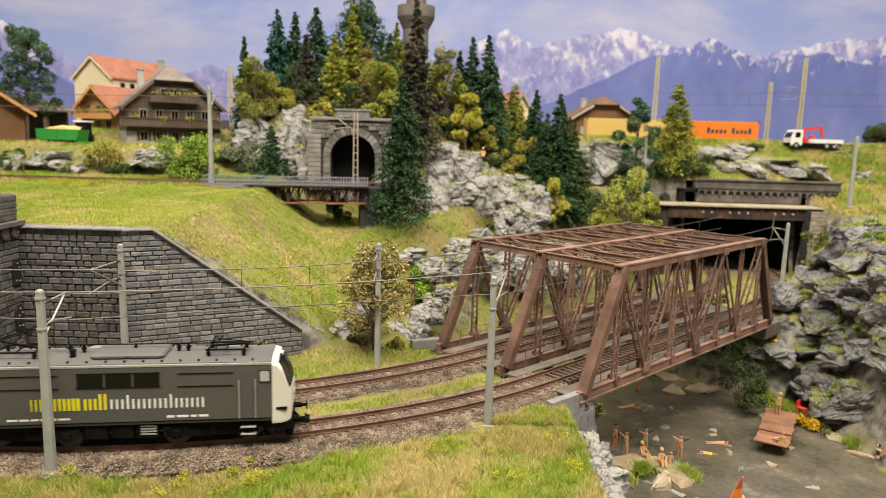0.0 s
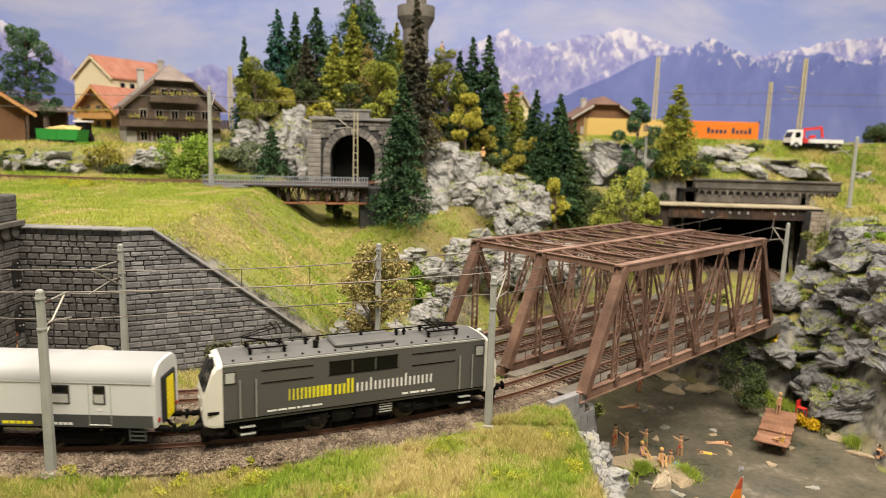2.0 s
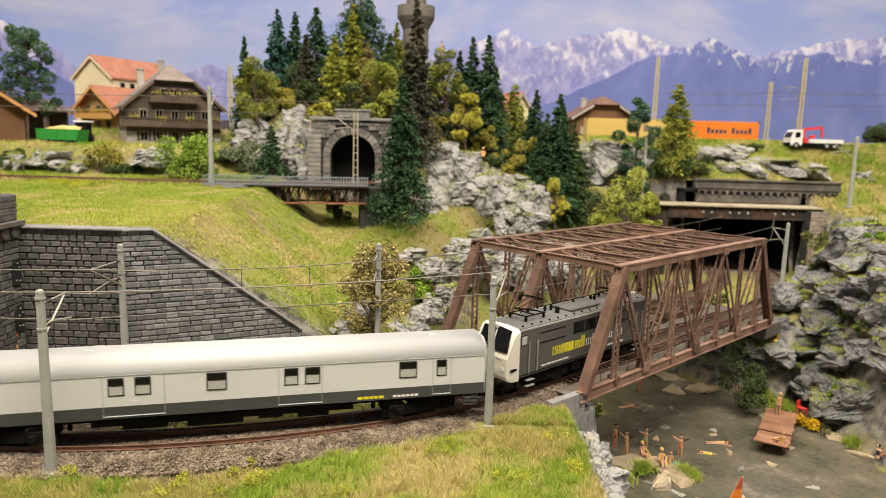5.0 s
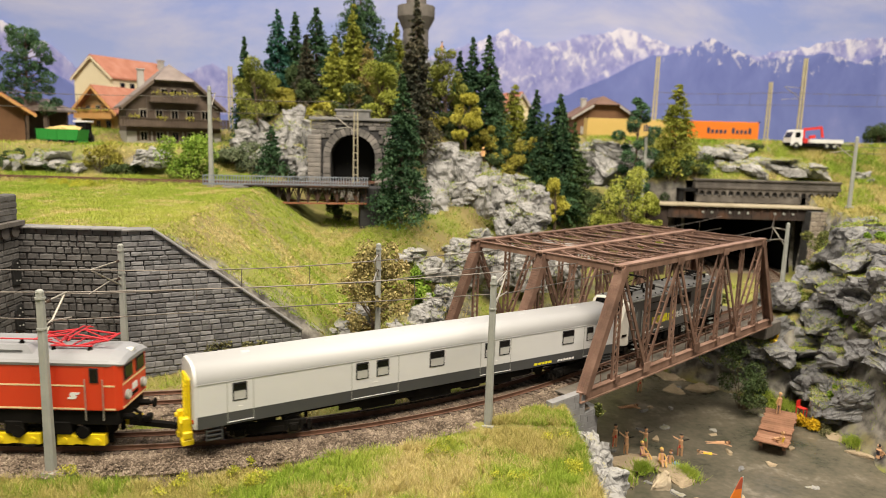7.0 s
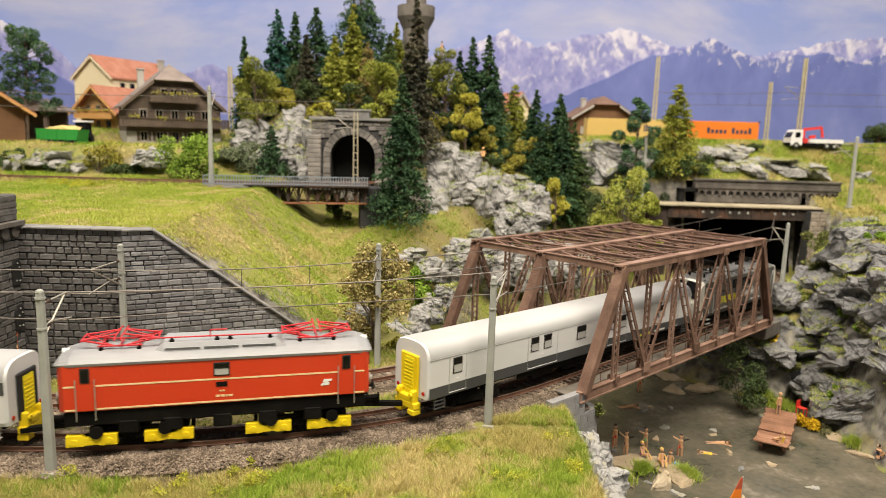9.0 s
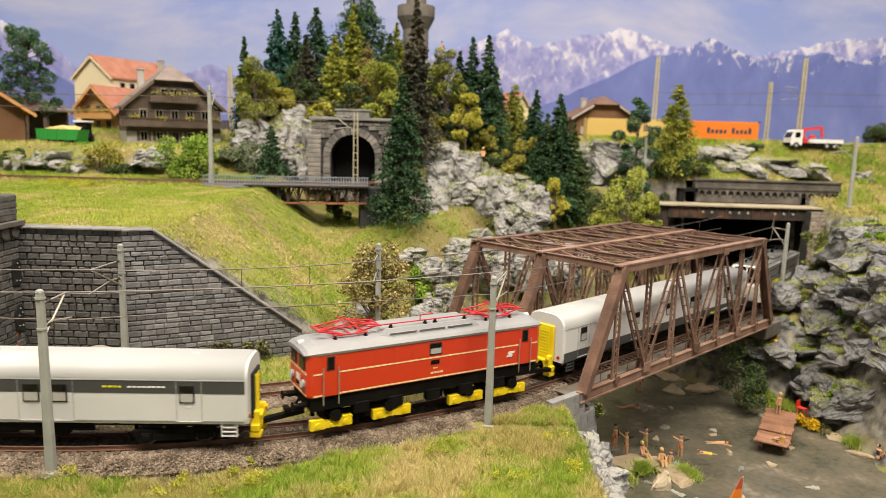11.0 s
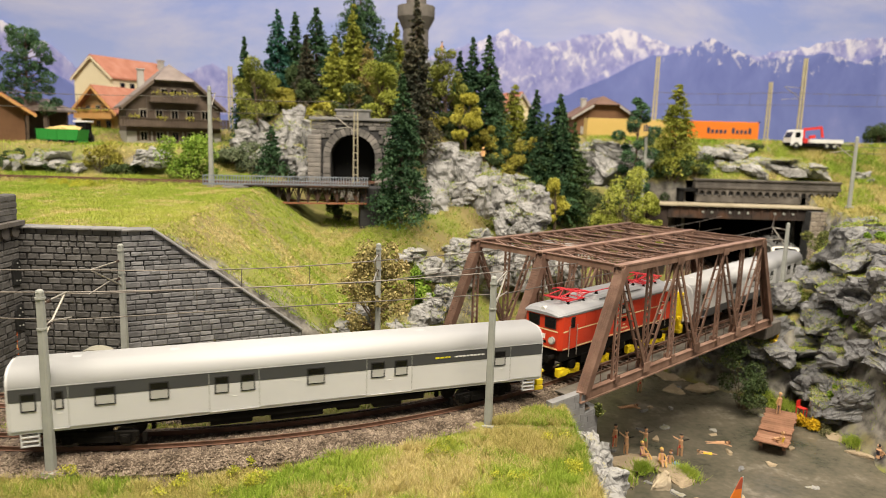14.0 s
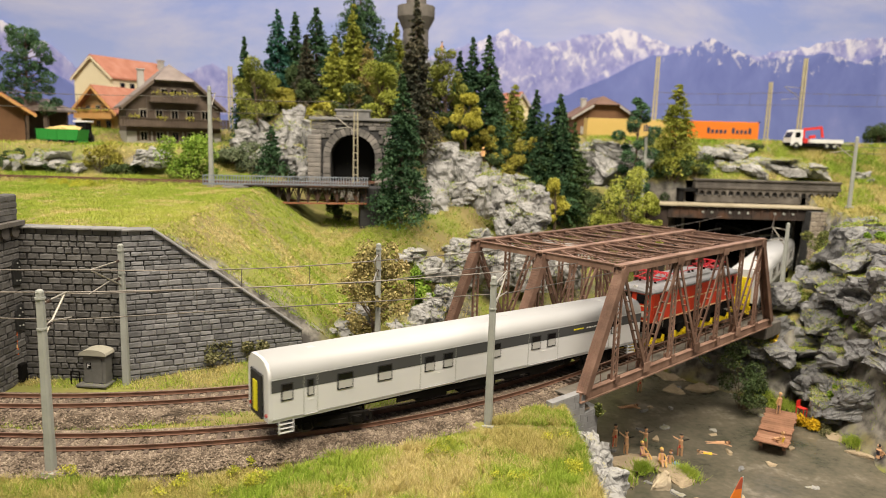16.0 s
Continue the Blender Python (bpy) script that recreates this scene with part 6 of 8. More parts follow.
def coach(name, label, stripe_high, wins, doors):
    t = thing(name, 0, 0, 0, 0, label, "train coach")
    H = 14.95
    full = coach_ring()
    bm = shell([(-H - 0.12, [(y * 0.93, 1.38 + (z - 1.38) * 0.985) for y, z in full]), (-H + 0.08, full), (H - 0.08, full), (H + 0.12, [(y * 0.93, 1.38 + (z - 1.38) * 0.985) for y, z in full])])
    body = part("body", bm, M["coachwhite"], t, "off-white coach body")
    # roof skin with its gutter edge
    top = [q for q in full if q[1] > 3.8]
    inner = [(y * 0.99, z - 0.03) for y, z in top]
    ring = [(y * 1.006, z + 0.012) for y, z in top] + inner[::-1]
    part("roof", shell([(-H + 0.02, ring), (H - 0.02, ring)]), M["roofwhite"], t, "plain white rounded roof", True)
    for s in (-1, 1):
        bm = bmesh.new()
        bar(bm, (-H, s * 1.635, 3.84), (H, s * 1.635, 3.84), 0.035, 0.04)
        part("gutter", bm, M["roofwhite"], t)
        y = s * 1.62
        if stripe_high:
            plate("band", -H, H, 3.12, 3.8, y, "band", t, 0.016, 0, "dark grey window band")
            plate("sill_line", -H, H, 1.6, 1.64, y, "roofwhite", t, 0.02)
        else:
            plate("band", -H, H, 1.44, 2.12, y * 0.992, "band", t, 0.025, 0, "dark grey skirt band")
        for x0, x1 in wins:
            z0, z1 = (2.6, 3.58) if stripe_high else (2.7, 3.7)
            a, b = (x0, x1) if s < 0 else (-x1, -x0)
            window(t, a, b, z0, z1, y + s * (0.016 if stripe_high else 0), "glass", True)
        for x0, x1 in doors:
            a, b = (x0, x1) if s < 0 else (-x1, -x0)
            d = plate("door", a, b, 1.55 if stripe_high else 2.12, 3.1 if stripe_high else 3.78, y - s * 0.012, "coachwhite", t, 0.022, 0.005)
            for q in (a, b):
                plate("door_edge", q - 0.015, q + 0.015, 1.5, 3.8, y, "pole", d, 0.018)
            plate("door_rail", a, b, 3.8, 3.83, y, "pole", d, 0.03)
            plate("foot_rail", a, b, 1.56, 1.6, y, "coachwhite", d, 0.05)
            plate("handle", (a + b) / 2 - 0.12, (a + b) / 2 + 0.12, 2.36, 2.4, y, "print", d, 0.03)
        bm = bmesh.new()
        for e in (-1, 1):
            for k in range(3):
                box(bm, e * 14.1 - 0.42, e * 14.1 + 0.42, s * 1.45 - 0.14, s * 1.45 + 0.14, 0.72 + k * 0.24, 0.78 + k * 0.24)
            for q in (-0.4, 0.4):
                bar(bm, (e * 14.1 + q, s * 1.56, 0.7), (e * 14.1 + q, s * 1.56, 1.4), 0.06, 0.06)
        part("steps", bm, M["coachwhite"] if stripe_high else M["band"], t)
        bm = bmesh.new()
        bar(bm, (-7.0, s * 1.35, 1.1), (7.0, s * 1.35, 1.1), 0.1, 0.35)
        for x0, x1, zz in ((-5.5, -3.2, 0.62), (-2.2, 0.8, 0.55), (1.6, 3.0, 0.7), (3.8, 5.6, 0.6)):
            box(bm, x0, x1, s * 0.9 - 0.4, s * 0.9 + 0.4, zz, 1.3, 0.06)
        part("underframe_box", bm, M["gear"], t)
    bm = bmesh.new()
    box(bm, -14.2, 14.2, -1.2, 1.2, 1.15, 1.42)
    part("underframe", bm, M["gear"], t)
    for e in (-1, 1):
        bm = bmesh.new()
        x = e * (H + 0.12)
        box(bm, min(x, x + e * 0.16), max(x, x + e * 0.16), -0.85, 0.85, 1.4, 4.0, 0.08)
        plain = stripe_high and e < 0
        bare = not stripe_high and e < 0
        g = part("gangway", bm, M["yellow" if bare else "rubber"], t, "yellow gangway frame" if bare else "black rubber gangway frame")
        bm = bmesh.new()
        x += e * 0.16
        half, zlo, zhi = (0.3, 1.75, 3.45) if plain else (0.45, 1.5, 3.75)
        box(bm, min(x, x + e * 0.03), max(x, x + e * 0.03), -half, half, zlo, zhi, 0.0)
        part("gangway_door", bm, M["lime"], g, "yellow end door")
        bm = bmesh.new()
        for k in range(9):
            box(bm, min(x, x + e * 0.06), max(x, x + e * 0.06), -0.42, 0.42, 1.7 + k * 0.22, 1.78 + k * 0.22)
        if plain:
            bm.free()
        else:
            part("slats", bm, M["yellow"], g, "yellow slats of the end door")
        for s in (-1, 1):
            bm = bmesh.new()
            rod(bm, (e * (H + 0.1), s * 1.2, 1.75), (e * (H + 0.17), s * 1.2, 1.75), 0.12, n=10)
            part("tail_lamp", bm, M["tail"], t)
        if not stripe_high and e > 0:
            buffers(t, e * (H + 0.05), 1.2, e)
    for k in range(6):
        bm = bmesh.new()
        x = -12 + k * 4.8
        box(bm, x - 0.22, x + 0.22, -0.18, 0.18, 4.78, 4.84, 0.02)
        part("roof_vent", bm, M["roofwhite"], t)
    bg = [bogie(t, 2.9, 0.55, 1.12, 0.62) for _ in range(2)]
    return t, bg


def adapter(parent, x, e):
    """The yellow coupling adapter frame on a coach end."""
    bm = bmesh.new()
    x0, x1 = sorted((x, x + e * 0.5))
    for y in (-0.62, 0.62):
        box(bm, x0, x1, y - 0.16, y + 0.16, 0.45, 1.85, 0.06)
        box(bm, x0 - 0.05, x1 + 0.05, y - 0.3, y + 0.3, 0.36, 0.7, 0.05)
        rod(bm, (x, y, 1.6), (x + e * 0.62, y, 1.6), 0.13, n=10)
    box(bm, x0, x1, -0.95, 0.95, 0.72, 1.12, 0.05)
    box(bm, x0, x1, -0.5, 0.5, 1.1, 1.5, 0.05)
    return part("coupling_adapter", bm, M["yellow"], parent, "bright yellow coupling adapter")


def pantograph(parent, x, z, mat, raised, e, w=1.35):
    """Base frame on insulators, folded arm tubes and a contact bow, each a part of its own."""
    def tube(name, a, b, r):
        bm = bmesh.new()
        rod(bm, a, b, r, n=6)
        part(name, bm, M[mat], parent)
    zz = z + 0.32
    for y in (-0.7, 0.7):
        for q in (-0.95, 0.95):
            bm = bmesh.new()
            rod(bm, (x + q, y, z), (x + q, y, z + 0.3), 0.09, n=8)
            rod(bm, (x + q, y, z + 0.12), (x + q, y, z + 0.18), 0.13, n=8)
            part("insulator", bm, M["gear"], parent)
        tube("base_tube", (x - 1.1, y, zz), (x + 1.1, y, zz), 0.05)
    for q in (-0.95, 0, 0.95):
        tube("base_tube", (x + q, -0.75, zz), (x + q, 0.75, zz), 0.05)
    up = 0.22 + raised
    if mat == "panto":
        for s in (-1, 1):
            for y in (-0.62, 0.62):
                tube("lower_arm", (x + s * 0.35, y, zz), (x + s * 1.9, y * 0.9, zz + up * 0.55), 0.055)
                tube("upper_arm", (x + s * 1.9, y * 0.9, zz + up * 0.55), (x + s * 0.12, y * 0.75, zz + up), 0.05)
            tube("cross_tube", (x + s * 1.9, -0.75, zz + up * 0.55), (x + s * 1.9, 0.75, zz + up * 0.55), 0.05)
            tube("brace", (x + s * 0.35, -0.62, zz), (x + s * 1.9, 0.5, zz + up * 0.55), 0.035)
            tube("brace", (x + s * 1.9, -0.5, zz + up * 0.55), (x + s * 0.12, 0.4, zz + up), 0.035)
    else:
        tube("lower_arm", (x - e * 1.0, 0, zz), (x + e * 1.3, 0, zz + up * 0.5), 0.06)
        for y in (-0.35, 0.35):
            tube("upper_arm", (x + e * 1.3, y * 0.4, zz + up * 0.5), (x - e * 0.6, y, zz + up), 0.03)
        tube("guide_rod", (x - e * 0.8, 0.2, zz), (x + e * 1.2, 0.12, zz + up * 0.42), 0.03)
    c = x if mat == "panto" else x - e * 0.6
    for q in (-0.16, 0.16):
        bm = bmesh.new()
        rod(bm, (c + q, -w, zz + up - 0.12), (c + q, -w * 0.7, zz + up + 0.03), 0.04, n=5)
        rod(bm, (c + q, -w * 0.7, zz + up + 0.03), (c + q, w * 0.7, zz + up + 0.03), 0.045, n=5)
        rod(bm, (c + q, w * 0.7, zz + up + 0.03), (c + q, w, zz + up - 0.12), 0.04, n=5)
        part("contact_bow", bm, M[mat], parent)


def grey_engine():
    t = thing("electric_engine", 0, 0, 0, 0, "graphite grey electric engine with ivory cab fronts and yellow stripes", "locomotive")
    ring = [(1.6, 1.38), (1.62, 1.5), (1.62, 4.5), (1.47, 4.64), (1.2, 4.7), (0.6, 4.75), (0, 4.76)]
    ring = ring + [(-y, z) for y, z in reversed(ring[:-1])]
    part("body", shell([(-7.95, ring), (7.95, ring)]), M["enginegrey"], t, "graphite grey body side")
    roof = [(1.48, 4.66), (1.2, 4.73), (0.6, 4.78), (0, 4.79)]
    roof = roof + [(-y, z) for y, z in reversed(roof[:-1])]
    low = [(y * 0.98, z - 0.04) for y, z in roof]
    part("roof", shell([(-7.9, roof + low[::-1]), (7.9, roof + low[::-1])]), M["roofgrey"], t, "matt grey roof")
    for s in (-1, 1):
        bm = bmesh.new()
        bar(bm, (-7.95, s * 1.6, 4.58), (7.95, s * 1.6, 4.58), 0.07, 0.1)
        part("gutter", bm, M["pole"], t, "light grey gutter line")
    for e in (-1, 1):
        # cab front: ivory shell with a raked windscreen
        secs = []
        for x, k, zlo, zhi in ((7.94, 1.0, 1.2, 4.78), (8.2, 0.985, 1.2, 4.7), (8.45, 0.96, 1.2, 4.35), (8.7, 0.93, 1.25, 3.65), (8.92, 0.88, 1.35, 3.0), (8.98, 0.84, 1.6, 2.85)):
            q = []
            for y, z in ring:
                f = (z - 1.38) / (4.76 - 1.38)
                q.append((y * k, zlo + (zhi - zlo) * f))
            secs.append((e * x, q))
        cab = part("cab_front", shell(secs), M["enginewhite"], t, "ivory cab front")
        bm = bmesh.new()
        for sgn in (-1, 1):
            a = [(e * 8.28, sgn * 0.08, 4.68), (e * 8.28, sgn * 1.2, 4.55), (e * 8.86, sgn * 1.34, 3.18), (e * 8.9, sgn * 0.08, 3.2)]
            vs = [bm.verts.new((p[0] + e * 0.09, p[1], p[2] + 0.03)) for p in a] + [bm.verts.new(p) for p in a]
            bm.faces.new(vs[:4])
            bm.faces.new(vs[4:])
            for i in range(4):
                bm.faces.new((vs[i], vs[(i + 1) % 4], vs[4 + (i + 1) % 4], vs[4 + i]))
        bmesh.ops.recalc_face_normals(bm, faces=bm.faces)
        part("windscreen", bm, M["glass"], cab)
        for s in (-1, 1):
            bm = bmesh.new()
            rod(bm, (e * 8.85, s * 0.95, 2.05), (e * 9.02, s * 0.95, 2.05), 0.2, n=12)
            part("headlight", bm, M["lampglass"], cab)
            plate("lamp_band", *sorted((e * 8.1, e * 8.75)), 1.95, 2.12, s * 1.54, "gear", cab, 0.06)
            bm = bmesh.new()
            rod(bm, (e * 8.95, s * 0.3, 2.75), (e * 9.1, s * 1.1, 2.75), 0.03, n=5)
            part("handrail", bm, M["pole"], cab)
        bm = bmesh.new()
        rod(bm, (e * 8.25, 0, 4.68), (e * 8.45, 0, 4.66), 0.16, n=10)
        part("headlight", bm, M["lampglass"], cab)
        bm = bmesh.new()
        box(bm, *sorted((e * 8.2, e * 9.0)), -1.45, 1.45, 0.75, 1.3, 0.06)
        box(bm, *sorted((e * 8.6, e * 9.05)), -1.2, 1.2, 0.3, 0.8, 0.06)
        part("snow_plough", bm, M["gear"], t)
        buffers(t, e * 8.95, 1.2, e)
        for s in (-1, 1):
            y = s * 1.62
            window(t, *sorted((e * 7.25, e * 7.88)), 3.55, 4.25, y, "pane")
            d = plate("cab_door", *sorted((e * 6.3, e * 6.98)), 1.55, 4.3, y - s * 0.012, "enginegrey", t, 0.025)
            for q in (6.2, 7.06):
                bm = bmesh.new()
                rod(bm, (e * q, y + s * 0.1, 1.6), (e * q, y + s * 0.1, 3.75), 0.035, n=6)
                part("handrail", bm, M["pole"], d)
            bm = bmesh.new()
            for z in (0.6, 1.0):
                box(bm, *sorted((e * 6.25, e * 7.05)), s * 1.5 - 0.14, s * 1.5 + 0.14, z, z + 0.05)
            part("steps", bm, M["pole"], t, "light edged cab steps")
    for s in (-1, 1):
        y = s * 1.62
        for i in range(3):
            x0 = -2.08 + i * 1.42
            a, b = (x0, x0 + 1.32) if s < 0 else (-x0 - 1.32, -x0)
            w = plate("window", a, b, 3.46, 4.18, y, "glass", t, 0.02, 0.01)
            plate("frame", a - 0.05, b + 0.05, 3.41, 3.46, y, "gear", w, 0.03)
            plate("frame", a - 0.05, b + 0.05, 4.18, 4.23, y, "gear", w, 0.03)
        for x0, x1 in ((-5.9, -3.0), (3.0, 5.9)):
            for z in (3.4, 4.1):
                plate("panel_bead", x0, x1, z, z + 0.05, y, "gear", t, 0.03)
        plate("sole_line", -7.9, 7.9, 1.5, 1.56, y, "gear", t, 0.02)
        for i in range(11):
            x0 = -4.4 + i * 0.225
            wd = 0.07 + 0.011 * i
            a, b = (x0, x0 + wd) if s < 0 else (-x0 - wd, -x0)
            plate("stripe", a, b, 2.25, 2.9, y, "lime", t, 0.012)
        letter_bars(t, -1.78, (0.14, 0.14, 0.14, 0.14, 0.14), 0.11, 2.25, 0.6, (0, 0, 0, 1, 1), y, "lime")
        letter_bars(t, -0.45, (0.11,) * 18, 0.165, 2.27, 0.52, (0, 0, 0, 1) + (0,) * 7 + (1,) + (0,) * 6, y, "print")
        letter_bars(t, -5.6, (0.5, 0.5, 0.4, 0.2, 0.5, 0.6), 0.08, 1.74, 0.1, (0,) * 6, y, "print")
        letter_bars(t, 2.4, (0.4, 0.6, 0.3, 0.5), 0.12, 1.72, 0.12, (0,) * 4, y, "print")
        bm = bmesh.new()
        for x0, x1 in ((-1.9, -0.7), (-0.5, 0.6), (0.8, 1.9)):
            box(bm, x0, x1, s * 1.3 - 0.2, s * 1.3 + 0.2, 0.55, 1.3, 0.05)
        part("underframe_box", bm, M["gear"], t)
        bm = bmesh.new()
        for z in (0.75, 0.9, 1.05, 1.2):
            box(bm, 1.0, 1.8, s * 1.51 - 0.02, s * 1.51 + 0.02, z, z + 0.07)
        part("cooling_fins", bm, M["pole"], t)
    bm = bmesh.new()
    box(bm, -7.9, 7.9, -1.3, 1.3, 0.9, 1.3)
    part("underframe", bm, M["gear"], t)
    # roof gear
    bm = bmesh.new()
    box(bm, -1.6, 2.2, -0.95, 0.95, 4.76, 5.02, 0.1)
    for k in range(2):
        box(bm, -1.4 + k * 1.8, 0.2 + k * 1.8, -1.0, 1.0, 4.8, 4.96, 0.03)
    part("roof_hood", bm, M["roofgrey"], t, "grey roof hood")
    bm = bmesh.new()
    for x in (-3.0, -2.3, 2.7, 3.2, 0.4):
        rod(bm, (x, 0.3, 4.76), (x, 0.3, 5.2), 0.09, n=8)
        rod(bm, (x, 0.3, 4.95), (x, 0.3, 5.03), 0.14, n=8)
    rod(bm, (-4.0, 0.3, 5.2), (4.4, 0.3, 5.2), 0.035, n=5)
    rod(bm, (-2.6, -0.5, 4.76), (-2.6, -0.5, 5.2), 0.16, n=10)
    part("bus_bar", bm, M["gear"], t)
    for s in (-1, 1):
        bm = bmesh.new()
        for i in range(16):
            box(bm, -7.4 + i * 0.95, -7.3 + i * 0.95, s * 1.28 - 0.06, s * 1.28 + 0.06, 4.7, 4.79)
        part("roof_bolts", bm, M["gear"], t)
    pantograph(t, -5.4, 4.8, "gear", 0.75, -1, 1.1)
    pantograph(t, 5.4, 4.8, "gear", 0.1, 1, 1.1)
    return t, [bogie(t, 3.8, 0.7, 1.2, 0.8, True) for _ in range(2)]


def red_engine():
    t = thing("electric_engine", 0, 0, 0, 0, "vermilion vintage electric engine with cream lines and red pantographs", "locomotive")
    H = 7.82

    def ring(k, z0, z1):
        pts = [(1.62, z0), (1.66, z0 + 0.1), (1.66, z1)]
        return [(y * k, z) for y, z in pts + [(-y, z) for y, z in reversed(pts)]]
    secs = [(-H - 0.3, ring(0.86, 2.4, 4.82)), (-H - 0.14, ring(0.95, 2.38, 4.82)), (-H, ring(1, 2.37, 4.82)), (H, ring(1, 2.37, 4.82)), (H + 0.14, ring(0.95, 2.38, 4.82)), (H + 0.3, ring(0.86, 2.4, 4.82))]
    part("body", shell(secs), M["signalred"], t, "glossy vermilion body")
    rp = [(1.7, 4.78), (1.73, 4.92), (1.6, 5.06), (1.2, 5.24), (0.6, 5.36), (0, 5.38)]
    rp = rp + [(-y, z) for y, z in reversed(rp[:-1])]

    def rring(k, d):
        return [(y * k, 4.78 + (z - 4.78) * d) for y, z in rp]
    part("roof", shell([(-H - 0.46, rring(0.84, 0.35)), (-H - 0.25, rring(0.93, 0.7)), (-H + 0.3, rring(1, 1)), (H - 0.3, rring(1, 1)), (H + 0.25, rring(0.93, 0.7)), (H + 0.46, rring(0.84, 0.35))]), M["silverroof"], t, "light grey roof")
    rr2 = [(1.3, 5.12), (1.0, 5.62), (-1.0, 5.62), (-1.3, 5.12)]
    bm = shell([(-3.6, [(y, 5.12 + (z - 5.12) * 0.05) for y, z in rr2]), (-3.0, rr2), (3.0, rr2), (3.6, [(y, 5.12 + (z - 5.12) * 0.05) for y, z in rr2])])
    hood = part("roof_hood", bm, M["silverroof"], t)
    for s in (-1, 1):
        for k in range(3):
            x0 = -2.9 + k * 2.0
            bm = bmesh.new()
            bar(bm, (x0, s * 1.2, 5.33), (x0 + 1.8, s * 1.2, 5.33), 0.03, 0.26, (0, s * 0.5, 0.86))
            part("hood_panel", bm, M["silverroof"], hood)
    bm = bmesh.new()
    box(bm, -7.9, 7.9, -1.55, 1.55, 1.55, 2.37, 0.05)
    part("main_frame", bm, M["gear"], t, "black main frame")
    for s in (-1, 1):
        y = s * 1.66
        for z in (3.68, 2.44):
            plate("cream_line", -H, H, z, z + 0.085, y, "cream", t, 0.014)
        for e in (-1, 1):
            x0, x1 = sorted((e * 6.3, e * 7.0))
            d = plate("cab_door", *sorted((e * 6.28, e * 7.28)), 2.42, 4.76, y, "signalred", t, 0.02, 0.01)
            window(t, *sorted((e * 6.54, e * 7.02)), 3.9, 4.68, y + s * 0.02, "glass")
            for q in (6.32, 7.24):
                bm = bmesh.new()
                rod(bm, (e * q, y + s * 0.1, 1.9), (e * q, y + s * 0.1, 4.1), 0.03, n=6)
                part("handrail", bm, M["arm"], d)
        window(t, -0.42, 0.44, 3.9, 4.64, y, "glass", True)
        g = plate("vent_grille", -0.3, 0.3, 3.3, 3.56, y, "gear", t, 0.02)
        for k in range(4):
            plate("panel_line", -5.2 + k * 1.2, -5.17 + k * 1.2, 3.8, 4.76, y, "signalred", t, 0.012)
            plate("panel_line", 1.2 + k * 1.2, 1.23 + k * 1.2, 3.8, 4.76, y, "signalred", t, 0.012)
        letter_bars(t, -0.3, (0.2, 0.2, 0.1, 0.2), 0.05, 2.72, 0.12, (0,) * 4, y, "cream")
        letter_bars(t, -0.12, (0.12, 0.12), 0.04, 3.02, 0.08, (0,) * 2, y, "cream")
        # winged emblem
        bm = bmesh.new()
        u = 0.022 * s
        pts = [(5.35, 3.0), (5.75, 3.0), (5.85, 3.12), (5.75, 3.24), (5.95, 3.24), (6.0, 3.36), (5.55, 3.36), (5.45, 3.24), (5.55, 3.12), (5.4, 3.12)]
        m = None if s < 0 else pose(0, 0, 0, 0, 0, 180)
        extrude_profile(bm, pts, -1.684, -1.662, m)
        part("emblem", bm, M["print"], t, "white winged emblem")
        bm = bmesh.new()
        for x in (-4.8, -2.6, 0, 2.4, 4.9):
            box(bm, x - 0.5, x + 0.5, s * 1.35 - 0.25, s * 1.35 + 0.25, 1.0, 1.75, 0.08)
        for x in (-6.4, -3.0, 2.6, 6.0):
            rod(bm, (x, s * 1.3, 1.15), (x, s * 1.62, 1.15), 0.34, n=14)
        part("underframe_box", bm, M["gear"], t)
        # yellow wheel dollies
        for x0 in (-7.9, -4.05, 1.2, 4.6):
            a, b = (x0, x0 + 2.5) if s < 0 else (-x0 - 2.5, -x0)
            q = [(a, 0.42), (a + 0.8, 0.42), (a + 0.95, 0.47), (b - 0.95, 0.47), (b - 0.8, 0.42), (b, 0.42), (b, 1.0), (b - 0.75, 1.0), (b - 0.98, 0.82), (a + 0.98, 0.82), (a + 0.75, 1.0), (a, 1.0)]
            bm = bmesh.new()
            extrude_profile(bm, q, min(s * 1.15, s * 1.5), max(s * 1.15, s * 1.5))
            for c in (a + 0.4, b - 0.4):
                rod(bm, (c, s * 1.5, 0.68), (c, s * 1.58, 0.68), 0.16, n=10)
            rod(bm, ((a + b) / 2, s * 1.5, 0.6), ((a + b) / 2, s * 1.56, 0.6), 0.12, n=8)
            part("dolly", bm, M["yellow"], t, "yellow wheel dolly")
    for e in (-1, 1):
        x = e * (H + 0.3)
        for s in (-1, 1):
            bm = bmesh.new()
            box(bm, *sorted((x, x + e * 0.05)), s * 0.72 - 0.5, s * 0.72 + 0.5, 3.88, 4.66, 0.03)
            w = part("cab_window", bm, M["rubber"], t)
            bm = bmesh.new()
            box(bm, *sorted((x + e * 0.05, x + e * 0.065)), s * 0.72 - 0.42, s * 0.72 + 0.42, 3.96, 4.58)
            part("pane", bm, M["glass"], w)
            bm = bmesh.new()
            rod(bm, (x, s * 0.95, 3.05), (x + e * 0.16, s * 0.95, 3.05), 0.27, n=16)
            h = part("headlight", bm, M["pole"], t, "round chrome-ringed headlight")
            bm = bmesh.new()
            rod(bm, (x + e * 0.16, s * 0.95, 3.05), (x + e * 0.19, s * 0.95, 3.05), 0.2, n=16)
            part("lens", bm, M["lampglass"], h)
